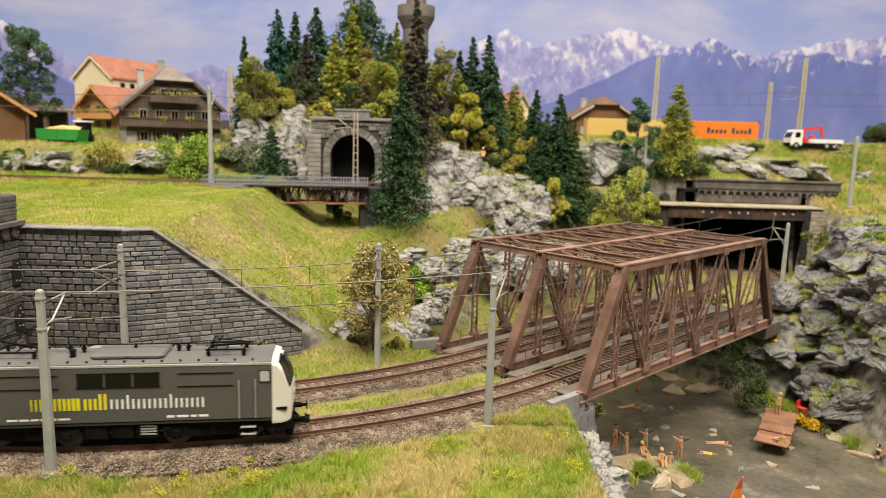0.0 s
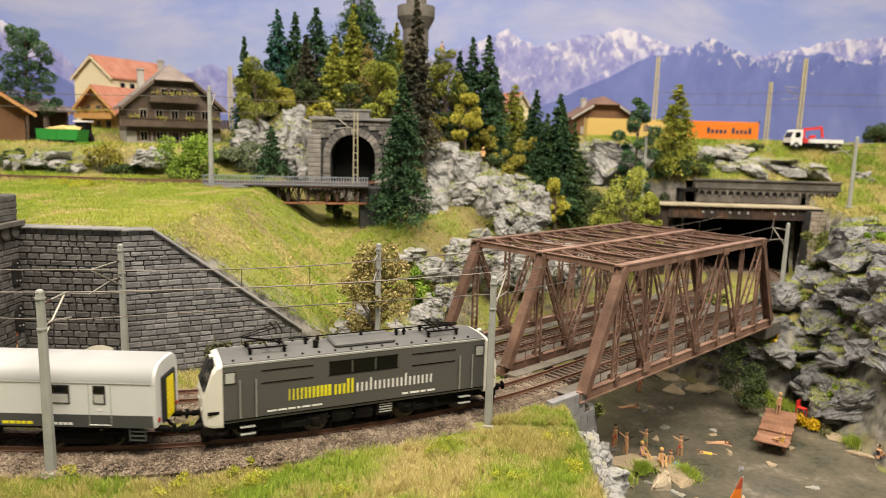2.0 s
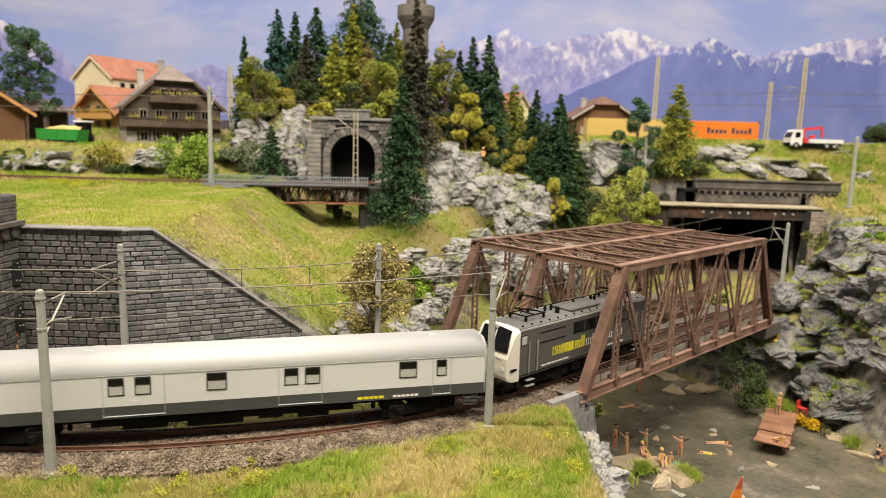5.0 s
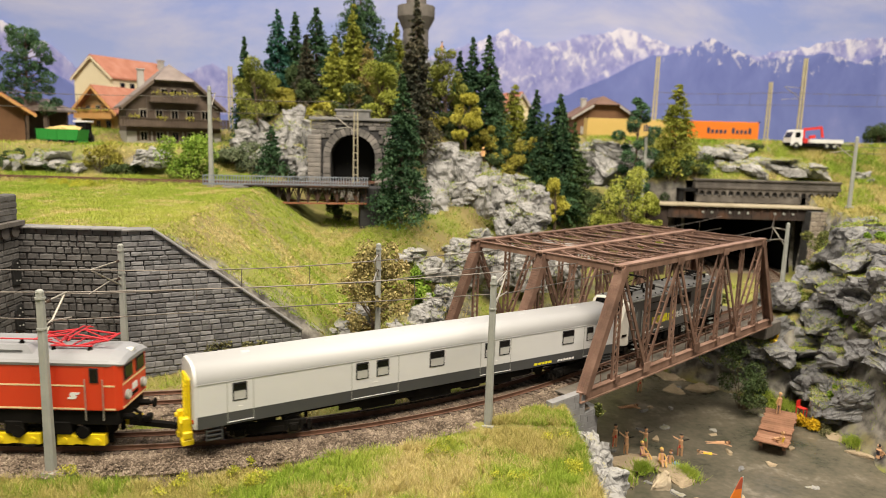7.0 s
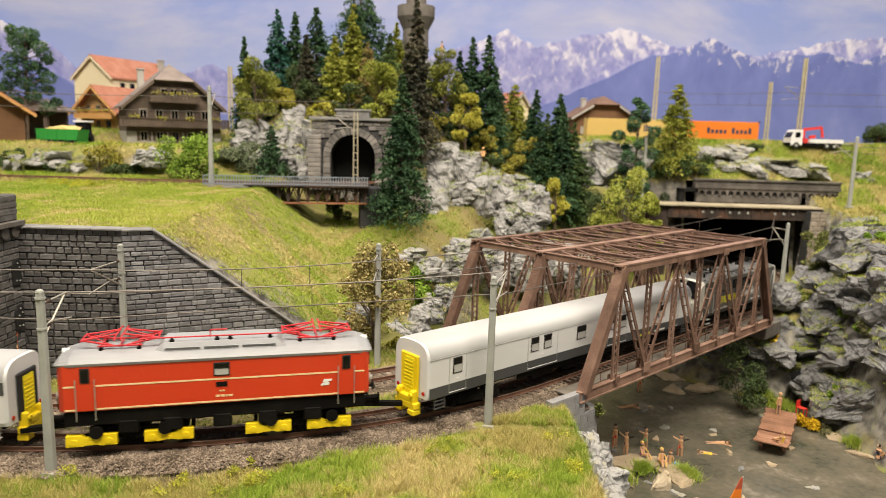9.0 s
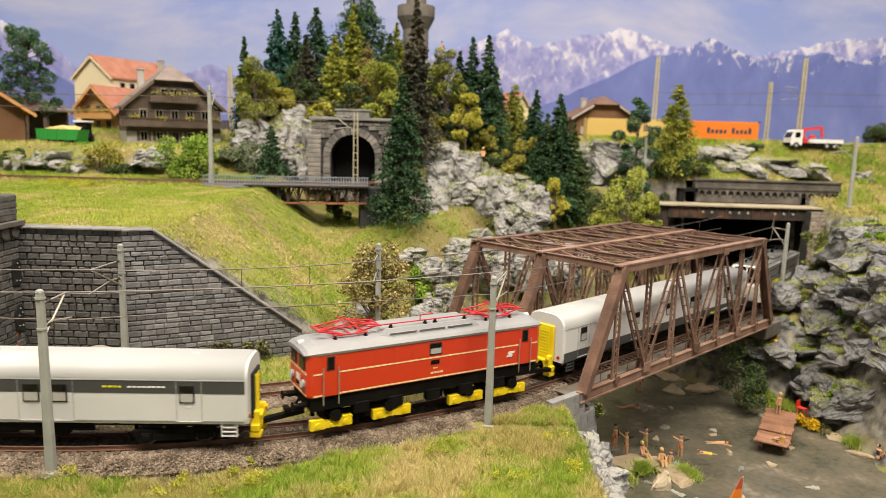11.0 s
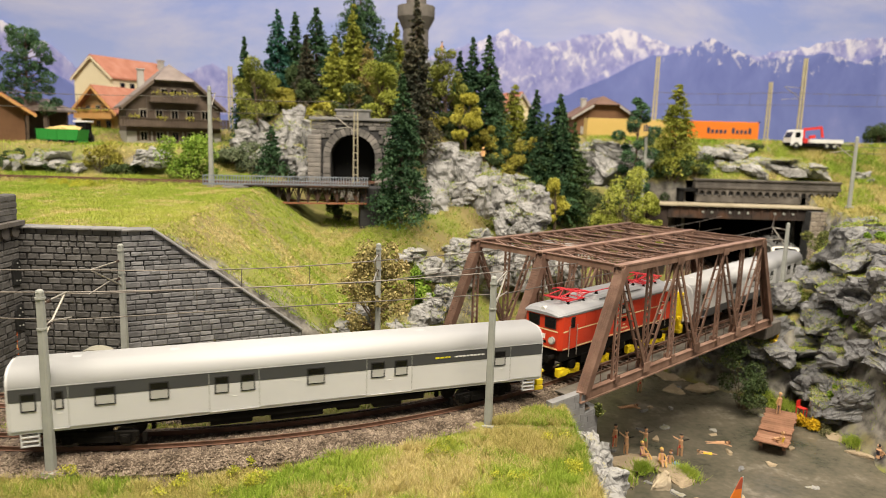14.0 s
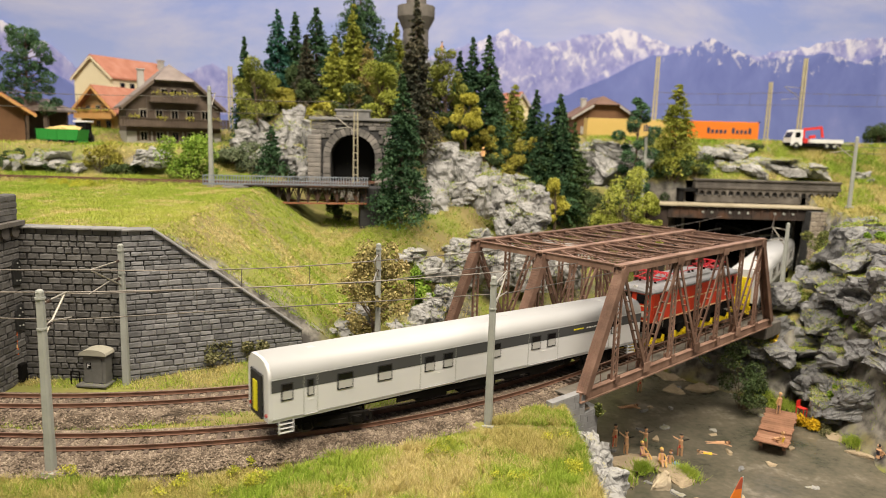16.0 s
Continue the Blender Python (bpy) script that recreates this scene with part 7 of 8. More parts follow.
        for z in (3.68, 2.44):
            bm = bmesh.new()
            box(bm, *sorted((x, x + e * 0.016)), -1.4, 1.4, z, z + 0.085)
            part("cream_line", bm, M["cream"], t)
        bm = bmesh.new()
        box(bm, *sorted((x, x + e * 0.03)), -0.3, 0.3, 3.05, 3.4, 0.0)
        part("emblem", bm, M["print"], t, "white emblem plate")
        bm = bmesh.new()
        box(bm, *sorted((x, x + e * 0.03)), -0.4, 0.4, 2.75, 2.92, 0.0)
        part("number_plate", bm, M["gear"], t)
        bm = bmesh.new()
        rod(bm, (x - e * 0.3, 0, 5.12), (x + e * 0.05, 0, 5.12), 0.2, n=10)
        part("headlight", bm, M["lampglass"], t)
        buffers(t, x - e * 0.1, 1.85, e)
        bm = bmesh.new()
        bar(bm, (x - e * 0.3, 0, 1.15), (x + e * 2.3, 0, 0.95), 0.36, 0.26)
        part("drawbar", bm, M["gear"], t, "long black drawbar")
        pantograph(t, e * 5.2, 5.2, "panto", 0.35, e)
    bm = bmesh.new()
    for x in (-2.6, -0.25, 0.45, 2.6):
        rod(bm, (x, -0.7, 5.4), (x, -0.7, 5.8), 0.09, n=8)
        rod(bm, (x, -0.7, 5.62), (x, -0.7, 5.7), 0.14, n=8)
    part("insulators", bm, M["gear"], t)
    bm = bmesh.new()
    rod(bm, (-4.2, -0.7, 5.84), (4.2, -0.7, 5.84), 0.04, n=6)
    rod(bm, (-0.6, -0.7, 5.8), (-0.6, -0.7, 6.18), 0.04, n=6)
    rod(bm, (-0.6, -0.7, 6.18), (0.3, -0.7, 6.18), 0.04, n=6)
    part("bus_bar", bm, M["panto"], t, "red roof bus bar")
    return t, [bogie(t, 3.4, 0.68, 1.0, 0.85, True) for _ in range(2)]


engine_1, bogies_1 = grey_engine()
coach_1, bogies_2 = coach("luggage_coach", "off-white luggage coach with a dark grey skirt band", False,
                          [(-13.14, -12.37), (-6.06, -5.25), (-4.74, -3.92), (-1.10, -0.03), (3.04, 3.83), (4.19, 5.06), (9.65, 10.72), (11.91, 12.55)],
                          [(-13.41, -12.03), (-6.32, -3.26), (2.74, 5.16), (11.69, 12.81)])
adapter(coach_1, -15.05, -1)
for s in (-1, 1):
    letter_bars(coach_1, 7.2, (0.3, 0.3, 0.2, 0.2, 0.3), 0.06, 1.55, 0.16, (0,) * 5, s * 1.63, "lime")
    letter_bars(coach_1, 9.3, (0.2, 0.2, 0.2, 0.2, 0.2, 0.2), 0.06, 1.55, 0.14, (0,) * 6, s * 1.63, "print")
engine_2, bogies_3 = red_engine()
coach_2, bogies_4 = coach("luggage_coach", "off-white luggage coach with a dark grey window band", True,
                          [(-14.42, -13.72), (-12.92, -12.5), (-11.1, -10.1), (-8.5, -7.52), (-5.22, -4.47), (-3.85, -3.08), (-0.2, 0.82), (3.55, 4.4), (5.0, 5.82), (11.55, 12.35)],
                          [(-5.5, -2.85), (3.3, 6.1), (11.4, 12.7), (-13.1, -12.3)])
adapter(coach_2, 15.05, 1)
for s in (-1, 1):
    letter_bars(coach_2, 7.6, (0.25, 0.25, 0.15, 0.15), 0.06, 3.42, 0.1, (0,) * 4, s * 1.638, "lime")
    letter_bars(coach_2, 8.9, (0.2, 0.2, 0.2, 0.2, 0.2, 0.2, 0.2, 0.2), 0.05, 3.42, 0.09, (0,) * 8, s * 1.638, "print")
engine_1.scale = engine_2.scale = (0.978, 1, 1)
TRAIN = [(engine_1, 0.0, 4.6, bogies_1), (coach_1, 25.39, 10.9, bogies_2), (engine_2, 51.05, 4.4, bogies_3), (coach_2, 76.32, 10.9, bogies_4)]


# ---------------------------------------------------------------- catenary masts and wires
def mast(x, y, z0, h, reach, zw, rz, lattice=False, label="grey concrete catenary mast with a bracket arm"):
    """A mast; its arm points along local +x to hold messenger and contact wire."""
    t = thing("catenary_mast", x, y, z0, rz, label, "mast", "catenary masts")
    bm = bmesh.new()
    if lattice:
        for s in (-1, 1):
            bar(bm, (s * 0.28, 0, 0), (s * 0.2, 0, h), 0.12 if h < 9.5 else 0.26, 0.14 if h < 9.5 else 0.26, (0, 1, 0))
        k = 11
        for i in range(k):
            z = h * (i + 0.5) / k
            bar(bm, (-0.27, 0, z), (0.27, 0, z), 0.1, 0.16, (0, 1, 0))
    else:
        a, b = 0.24, 0.17
        lo = [bm.verts.new((q * a, r * a, 0)) for q, r in ((-1, -0.6), (-0.6, -1), (0.6, -1), (1, -0.6), (1, 0.6), (0.6, 1), (-0.6, 1), (-1, 0.6))]
        hi = [bm.verts.new((v.co.x * b / a, v.co.y * b / a, h)) for v in lo]
        for i in range(8):
            bm.faces.new((lo[i], lo[(i + 1) % 8], hi[(i + 1) % 8], hi[i]))
        bm.faces.new(hi)
        bm.faces.new(lo[::-1])
    part("post", bm, M["lattice"] if lattice else M["pole"], t)
    if not lattice:
        bm = bmesh.new()
        ball(bm, (0, 0, h), 0.2, 10, (1, 1, 0.8))
        part("cap", bm, M["pole"], t)
        for zz in (h - 0.35, h - 1.9):
            bm = bmesh.new()
            rod(bm, (0, 0, zz), (0, 0, zz + 0.1), 0.245, n=10)
            part("clamp", bm, M["pole"], t)
        bm = bmesh.new()
        box(bm, -0.4, 0.4, -0.4, 0.4, -0.2, 0.12, 0.04)
        part("footing", bm, M["pole"], t)
    if reach:
        zm, zc = zw
        bm = bmesh.new()
        rod(bm, (0.2, 0, zm - z0 - 0.1), (reach, 0, zm - z0), 0.05, n=6)
        rod(bm, (0.2, 0, zm - z0 - 1.75), (reach - 0.2, 0, zm - z0 - 0.1), 0.06, n=6)
        rod(bm, (reach * 0.35, 0, zc - z0 + 0.35), (reach + 0.35, 0, zc - z0 + 0.05), 0.045, n=6)
        rod(bm, (reach * 0.35, 0, zc - z0 + 0.35), (0.2, 0, zc - z0 + 0.2), 0.05, n=6)
        part("bracket_arm", bm, M["arm"], t)
        for p in ((0.42, zm - z0 - 0.1), (0.42, zc - z0 + 0.22)):
            bm = bmesh.new()
            for i in range(3):
                rod(bm, (p[0] + i * 0.13, 0, p[1]), (p[0] + 0.06 + i * 0.13, 0, p[1]), 0.1, n=8)
            part("insulator", bm, M["girder"], t, "dark brown ribbed insulator")
    return t


M["lattice"] = material("ochre_lattice_mast", [(0.3, 0.27, 0.18), (0.42, 0.38, 0.27)], 0.8, scale=8, bump=0.1)
NEAR_MASTS = [(-62, 0), (-30.5, -1), (-4.4, -1), (17, 0), (39.5, -1), (60, 0)]
FAR_MASTS = [(-60, 0), (-28.2, 1), (-10.4, 1), (18, 0), (45, 0)]
for x, y, h, line, s in ((-19.75, 32.8, 9.15, NEAR, -30.5), (3.1, 40.2, 9.0, NEAR, -4.4), (37.1, 73.4, 9.2, NEAR, 39.5), (-21.5, 45.0, 9.5, FAR, -28.2), (-4.8, 50.5, 9.2, FAR, -10.4)):
    px, py, a = along(line, s)
    mast(x, y, -0.75, h + 0.3, math.hypot(px - x, py - y), (8.2, 6.7), math.degrees(math.atan2(py - y, px - x)))


def wires(name, pts, zm, zc, label):
    """Messenger and contact wire from support to support, with droppers."""
    t = thing(name, pts[0][0], pts[0][1], zc, 0, label, "wire")
    inv = t.matrix_world.inverted()
    for (x0, y0), (x1, y1) in zip(pts, pts[1:]):
        bm = bmesh.new()
        n = 8
        rings = []
        lx, ly = -(y1 - y0), x1 - x0
        ll = math.hypot(lx, ly)
        for i in range(n + 1):
            f = i / n
            q = Vector((x0 + (x1 - x0) * f, y0 + (y1 - y0) * f, zm - 1.0 * f * (1 - f)))
            rings.append([bm.verts.new(q + Vector((lx / ll * 0.035 * math.cos(b), ly / ll * 0.035 * math.cos(b), 0.035 * math.sin(b)))) for b in (0, 1.57, 3.14, 4.71)])
        for r0, r1 in zip(rings, rings[1:]):
            for i in range(4):
                bm.faces.new((r0[i], r0[(i + 1) % 4], r1[(i + 1) % 4], r1[i]))
        o = part("messenger_wire", bm, M["wire"], t)
        o.matrix_parent_inverse = inv
        bm = bmesh.new()
        rod(bm, (x0, y0, zc), (x1, y1, zc), 0.035, n=5, caps=False)
        o = part("contact_wire", bm, M["wire"], t)
        o.matrix_parent_inverse = inv
        for f in (0.25, 0.5, 0.75):
            bm = bmesh.new()
            rod(bm, (x0 + (x1 - x0) * f, y0 + (y1 - y0) * f, zc), (x0 + (x1 - x0) * f, y0 + (y1 - y0) * f, zm - f * (1 - f)), 0.022, n=4, caps=False)
            o = part("dropper", bm, M["wire"], t)
            o.matrix_parent_inverse = inv
    return t


wires("catenary", [along(NEAR, s)[:2] for s, _ in NEAR_MASTS], 8.2, 6.7, "dark thin catenary wires above the near track")
wires("catenary", [along(FAR, s)[:2] for s, _ in FAR_MASTS], 8.2, 6.7, "dark thin catenary wires above the second track")
mast(-25.05, 73.6, 11.0, 10.4, 2.0, (20.9, 19.2), 90)
mast(-10.3, 79.0, 10.3, 9.2, 2.6, (19.0, 17.4), 170, True, "ochre lattice catenary mast in front of the tunnel")
wires("catenary", [(-85, 75.5), (-55, 75.5), (-25, 75.5), (-12.9, 79.4), (-11.3, 84.5)], 20.6, 18.9, "dark thin catenary wires above the upper track")
mast(52.0, 88.0, 9.6, 8.8, 2.6, (17.6, 16.4), 165)
mast(56.6, 112.0, 17.6, 13.4, 3.2, (26.5, 24.4), 185, True, "tall pale twin-post catenary mast in the yard")
mast(57.4, 125.0, 17.6, 10.8, 0, None, 180, True, "tall pale twin-post catenary mast in the yard")
mast(35.6, 120.0, 17.6, 14.0, 0, None, 180, True, "tall pale twin-post catenary mast in the yard")
mast(-33.5, 108.0, 16.8, 10.0, 0, None, 180, True, "pale twin-post mast behind the village")
mast(26.5, 92.0, 8.6, 9.0, 0, None, 0)
wires("catenary", [(35.6, 119), (53.4, 111.7), (80, 106), (110, 101)], 25.6, 23.6, "dark thin catenary wires above the yard")
wires("catenary", [(49.5, 88.7), (70, 88), (95, 87)], 17.4, 16.4, "dark thin catenary wires beside the road")

# ---------------------------------------------------------------- houses
def gable_house(name, x, y, z, rz, w, d, wall, roof, mats, label, over=0.8, hip=0.0, storeys=((0.4, 5),), balconies=(), chimney=None, base=None, front_dir=1):
    """Gable towards local -y. w wide, d deep, wall high, roof the rise of the ridge."""
    t = thing(name, x, y, z, rz, label, "house")
    bm = bmesh.new()
    f = 0.43 if hip else 0.0
    top = [(w / 2 * f, wall + roof * (1 - f)), (-w / 2 * f, wall + roof * (1 - f))] if hip else [(0, wall + roof)]
    extrude_profile(bm, [(-w / 2, 0), (w / 2, 0), (w / 2, wall)] + top + [(-w / 2, wall)], 0, d)
    walls = part("house_body", bm, M[mats[0]], t)
    if base:
        bm = bmesh.new()
        box(bm, -w / 2 - 0.06, w / 2 + 0.06, -0.06, d + 0.06, -0.5, base, 0.03)
        part("plinth", bm, M["plinth"], t, "pale rendered ground floor")
    sl = roof / (w / 2)
    for s in (-1, 1):
        bm = bmesh.new()
        e = w / 2 + over
        th = 0.28
        front = -over * 1.3
        zs = lambda q: wall + roof - sl * abs(q)
        outline = [(s * e, front), (s * w / 2 * f, front)] + ([(0, hip)] if hip else []) + [(0, d + over), (s * e, d + over)]
        low = [bm.verts.new((q, v, zs(q))) for q, v in outline]
        high = [bm.verts.new((q, v, zs(q) + th)) for q, v in outline]
        bm.faces.new(low[::-1])
        bm.faces.new(high)
        for i in range(len(outline)):
            k = (i + 1) % len(outline)
            bm.faces.new((low[i], low[k], high[k], high[i]))
        bmesh.ops.recalc_face_normals(bm, faces=bm.faces)
        r = part("roof", bm, M[mats[1]], t, "tiled roof slope")
        bm = bmesh.new()
        bar(bm, (s * w / 2 * f, -over * 1.32, zs(w / 2 * f) - 0.1), (s * e, -over * 1.32, wall + roof - sl * e - 0.1), 0.08, 0.35)
        part("bargeboard", bm, M[mats[2]], r)
    if hip:
        bm = bmesh.new()
        a = [bm.verts.new((-w / 2 * f, -over * 1.32, wall + roof - sl * w / 2 * f + 0.15)), bm.verts.new((w / 2 * f, -over * 1.32, wall + roof - sl * w / 2 * f + 0.15)), bm.verts.new((0, hip, wall + roof + 0.34))]
        b = [bm.verts.new((v.co.x, v.co.y + 0.2, v.co.z - 0.2)) for v in a]
        bm.faces.new(a)
        bm.faces.new(b[::-1])
        for i in range(3):
            bm.faces.new((a[i], a[(i + 1) % 3], b[(i + 1) % 3], b[i]))
        bmesh.ops.recalc_face_normals(bm, faces=bm.faces)
        part("half_hip", bm, M[mats[1]], t, "half-hipped roof end")
    for z0, cnt in storeys:
        span = w * 0.82 if z0 < wall else w * 0.3
        for i in range(cnt):
            cx = -span / 2 + span * (i + 0.5) / cnt
            bm = bmesh.new()
            box(bm, cx - 0.5, cx + 0.5, -0.1, 0.05, z0, z0 + 1.35, 0.02)
            f = part("window", bm, M["frame"], t)
            for q in (-0.22, 0.22):
                bm = bmesh.new()
                box(bm, cx + q - 0.18, cx + q + 0.18, -0.13, -0.1, z0 + 0.12, z0 + 1.23)
                part("pane", bm, M["glass"], f)
            for q in (-0.72, 0.72):
                bm = bmesh.new()
                box(bm, cx + q - 0.2, cx + q + 0.2, -0.14, -0.02, z0, z0 + 1.35)
                part("shutter", bm, M[mats[2]], f)
    for z0, bw in balconies:
        bm = bmesh.new()
        box(bm, -bw / 2, bw / 2, -1.3, 0, z0 - 0.15, z0)
        bal = part("balcony", bm, M[mats[2]], t, "wooden balcony")
        k = int(bw / 0.42)
        for i in range(k):
            bm = bmesh.new()
            xx = -bw / 2 + bw * (i + 0.5) / k
            box(bm, xx - 0.17, xx + 0.17, -1.36, -1.28, z0 - 0.35, z0 + 0.75)
            part("baluster", bm, M[mats[2]], bal)
        bm = bmesh.new()
        bar(bm, (-bw / 2, -1.34, z0 + 0.85), (bw / 2, -1.34, z0 + 0.85), 0.3, 0.14)
        part("handrail", bm, M[mats[2]], bal)
        g = np.random.default_rng(int(z0 * 10))
        for i in range(4):
            xx = -bw / 2 + bw * (i + 0.5) / 4
            pts = np.stack([xx + g.uniform(-0.7, 0.7, 60), -1.42 + g.normal(0, 0.12, 60), z0 + 0.95 + g.normal(0, 0.14, 60)], 1)
            o = new("flower_box", tri_mesh("flower_box", leaves(pts, 0.12, g, 0.2), 4, M["yellowleaf"]))
            o.parent = bal
    if chimney:
        cx, cy, h = chimney
        bm = bmesh.new()
        zb = wall + roof - sl * abs(cx)
        box(bm, cx - 0.45, cx + 0.45, cy - 0.45, cy + 0.45, zb - 0.8, zb + h, 0.04)
        box(bm, cx - 0.58, cx + 0.58, cy - 0.58, cy + 0.58, zb + h, zb + h + 0.2, 0.04)
        part("chimney", bm, M["plinth"], t)
    bm = bmesh.new()
    box(bm, -0.6, 0.6, -0.12, 0.05, 0, 2.2, 0.02)
    part("door", bm, M[mats[2]], t)
    return t


M["darkwood"] = material("dark_brown_timber", [(0.045, 0.032, 0.024), (0.095, 0.07, 0.053), (0.15, 0.115, 0.09)], 0.85, scale=4, bump=0.4)
M["honeywood"] = material("honey_timber", [(0.4, 0.26, 0.11), (0.54, 0.37, 0.17), (0.62, 0.46, 0.25)], 0.8, scale=4, bump=0.3)
M["honeytrim"] = material("orange_timber_trim", [(0.46, 0.24, 0.08), (0.58, 0.33, 0.12)], 0.8, scale=4, bump=0.3)
M["creamwall"] = material("cream_render", [(0.6, 0.52, 0.36), (0.68, 0.6, 0.44)], 0.9, scale=2, bump=0.1)
M["plinth"] = material("grey_render", [(0.3, 0.29, 0.27), (0.42, 0.4, 0.37)], 0.9, scale=3, bump=0.2)
M["orangetile"] = material("orange_roof_tile", [(0.25, 0.095, 0.055), (0.34, 0.14, 0.088), (0.41, 0.2, 0.14)], 0.85, scale=6, bump=0.6, bump_scale=20)
M["greytile"] = material("pinkish_grey_shingle", [(0.14, 0.112, 0.1), (0.2, 0.165, 0.15), (0.26, 0.215, 0.19)], 0.85, scale=6, bump=0.6, bump_scale=20)
M["browntile"] = material("brown_roof_tile", [(0.12, 0.07, 0.05), (0.2, 0.12, 0.09)], 0.85, scale=6, bump=0.6, bump_scale=20)
M["barnwood"] = material("brown_barn_boards", [(0.13, 0.065, 0.032), (0.19, 0.1, 0.05)], 0.85, scale=4, bump=0.4)
M["frame"] = material("pale_window_frame", [(0.26, 0.23, 0.18), (0.34, 0.3, 0.24)], 0.7, scale=4, bump=0)

gable_house("chalet", -38.7, 99, 14.4, 30, 12.6, 11, 6.0, 5.6, ("darkwood", "greytile", "darkwood"), "dark brown timber chalet with balconies and a shingled roof", 0.7, 3.6, ((0.9, 5), (4.0, 5), (6.9, 3)), ((3.2, 14.6), (6.6, 6.6)), (-3.4, 8, 2.6), 2.2)
gable_house("chalet", -55.0, 110, 16.4, -18, 7.2, 9, 3.6, 3.3, ("honeywood", "orangetile", "honeytrim"), "honey-coloured timber chalet with an orange tiled roof", 1.1, 0, ((0.4, 3), (2.7, 3)), ((2.3, 7.4),), None)
town = gable_house("town_house", -61.2, 121, 17.2, -25, 9.6, 14.0, 8.3, 3.6, ("creamwall", "orangetile", "creamwall"), "cream rendered house with a bright orange tiled roof", 0.35, 0, (), (), (2.0, 13, 2.0))
for i in range(6):
    bm = bmesh.new()
    box(bm, 4.78, 4.9, 1.4 + i * 2.0, 2.4 + i * 2.0, 6.2, 7.6, 0.02)
    fr = part("window", bm, M["frame"], town)
    bm = bmesh.new()
    box(bm, 4.9, 4.93, 1.5 + i * 2.0, 2.3 + i * 2.0, 6.3, 7.5)
    part("pane", bm, M["glass"], fr)
gable_house("barn", -58.0, 88, 14.2, 62, 9.0, 9, 4.6, 2.6, ("barnwood", "orangetile", "honeytrim"), "brown boarded barn with an orange roof edge", 0.9, 0, (), ())
gable_house("station_house", 28.5, 126, 17.6, 4, 11, 8, 4.0, 3.4, ("barnwood", "browntile", "plinth"), "brown station building with a dark tiled roof", 0.8, 1.5, ((0.8, 4),), (), (-3, 4, 1.6))
gable_house("cottage", 12.8, 122, 18.0, 30, 5, 5, 4.0, 3.0, ("creamwall", "orangetile", "plinth"), "small cream cottage with an orange roof", 0.4, 0, ((1.0, 2),), ())

shed = thing("open_shed", -59.3, 97, 14.6, 0, "open timber shed with a grey roof", "shed")
for xx in (-3.4, 3.4):
    for yy in (0, 5):
        bm = bmesh.new()
        box(bm, xx - 0.25, xx + 0.25, yy - 0.25, yy + 0.25, -0.3, 4.6)
        part("post", bm, M["darkwood"], shed)
bm = bmesh.new()
box(bm, -3.6, 3.6, 4.8, 5.1, 0, 4.6)
part("back_wall", bm, M["darkwood"], shed)
bm = bmesh.new()
extrude_profile(bm, [(-4.6, 4.4), (4.6, 4.4), (4.6, 4.65), (0.5, 6.3), (-4.6, 6.3), (-4.6, 6.0)], -0.8, 6)
part("roof", bm, M["greytile"], shed)

# ---------------------------------------------------------------- watch tower on the hill
M["tower"] = material("brown_grey_tower_stone", [(0.07, 0.063, 0.056), (0.13, 0.118, 0.105), (0.19, 0.17, 0.15)], 0.9, scale=3, bump=0.5)
tw = thing("watch_tower", -5.0, 106, float(height(-5, 106)) - 0.3, 0, "round grey stone watch tower with two galleries", "tower")
zt = 35.0 - tw.location.z / CM
bm = bmesh.new()
rod(bm, (0, 0, 0), (0, 0, zt - 1.5), 2.1, 1.9, 18)
part("shaft", bm, M["tower"], tw)
bm = bmesh.new()
rod(bm, (0, 0, zt - 2.3), (0, 0, zt - 0.6), 1.95, 2.8, 18)
rod(bm, (0, 0, zt - 0.6), (0, 0, zt + 1.0), 2.8, 2.8, 18)
rod(bm, (0, 0, zt + 1.0), (0, 0, zt + 4.0), 1.5, 1.5, 14)
part("crown_gallery", bm, M["tower"], tw)
bm = bmesh.new()
rod(bm, (0, 0, zt - 8.2), (0, 0, zt - 7.7), 3.4, 3.4, 18)
rod(bm, (0, 0, zt - 7.7), (0, 0, zt - 6.9), 3.4, 3.4, 18, False)
part("lower_gallery", bm, M["railing"], tw, "blue-grey gallery with a parapet")

# ---------------------------------------------------------------- yard: containers, lorry, trailer
M["contyellow"] = material("buff_container_steel", [(0.52, 0.36, 0.1), (0.6, 0.43, 0.15)], 0.6, scale=2, bump=0.05)
M["contorange"] = material("orange_container_steel", [(0.66, 0.16, 0.01), (0.72, 0.2, 0.02)], 0.6, scale=2, bump=0.05)
M["whitepaint"] = material("white_lorry_paint", [(0.66, 0.66, 0.66), (0.72, 0.72, 0.72)], 0.4, scale=3, bump=0)
M["redpaint"] = material("red_crane_paint", [(0.55, 0.03, 0.03), (0.62, 0.05, 0.045)], 0.45, scale=3, bump=0)
M["greenpaint"] = material("green_trailer_paint", [(0.02, 0.19, 0.03), (0.03, 0.26, 0.045)], 0.45, scale=3, bump=0)
M["hay"] = material("straw_load", [(0.4, 0.27, 0.08), (0.55, 0.4, 0.16), (0.62, 0.48, 0.22)], 0.95, scale=6, bump=0.8)
M["darkprint"] = material("dark_print", [(0.03, 0.03, 0.06), (0.05, 0.05, 0.09)], 0.6, scale=3, bump=0)


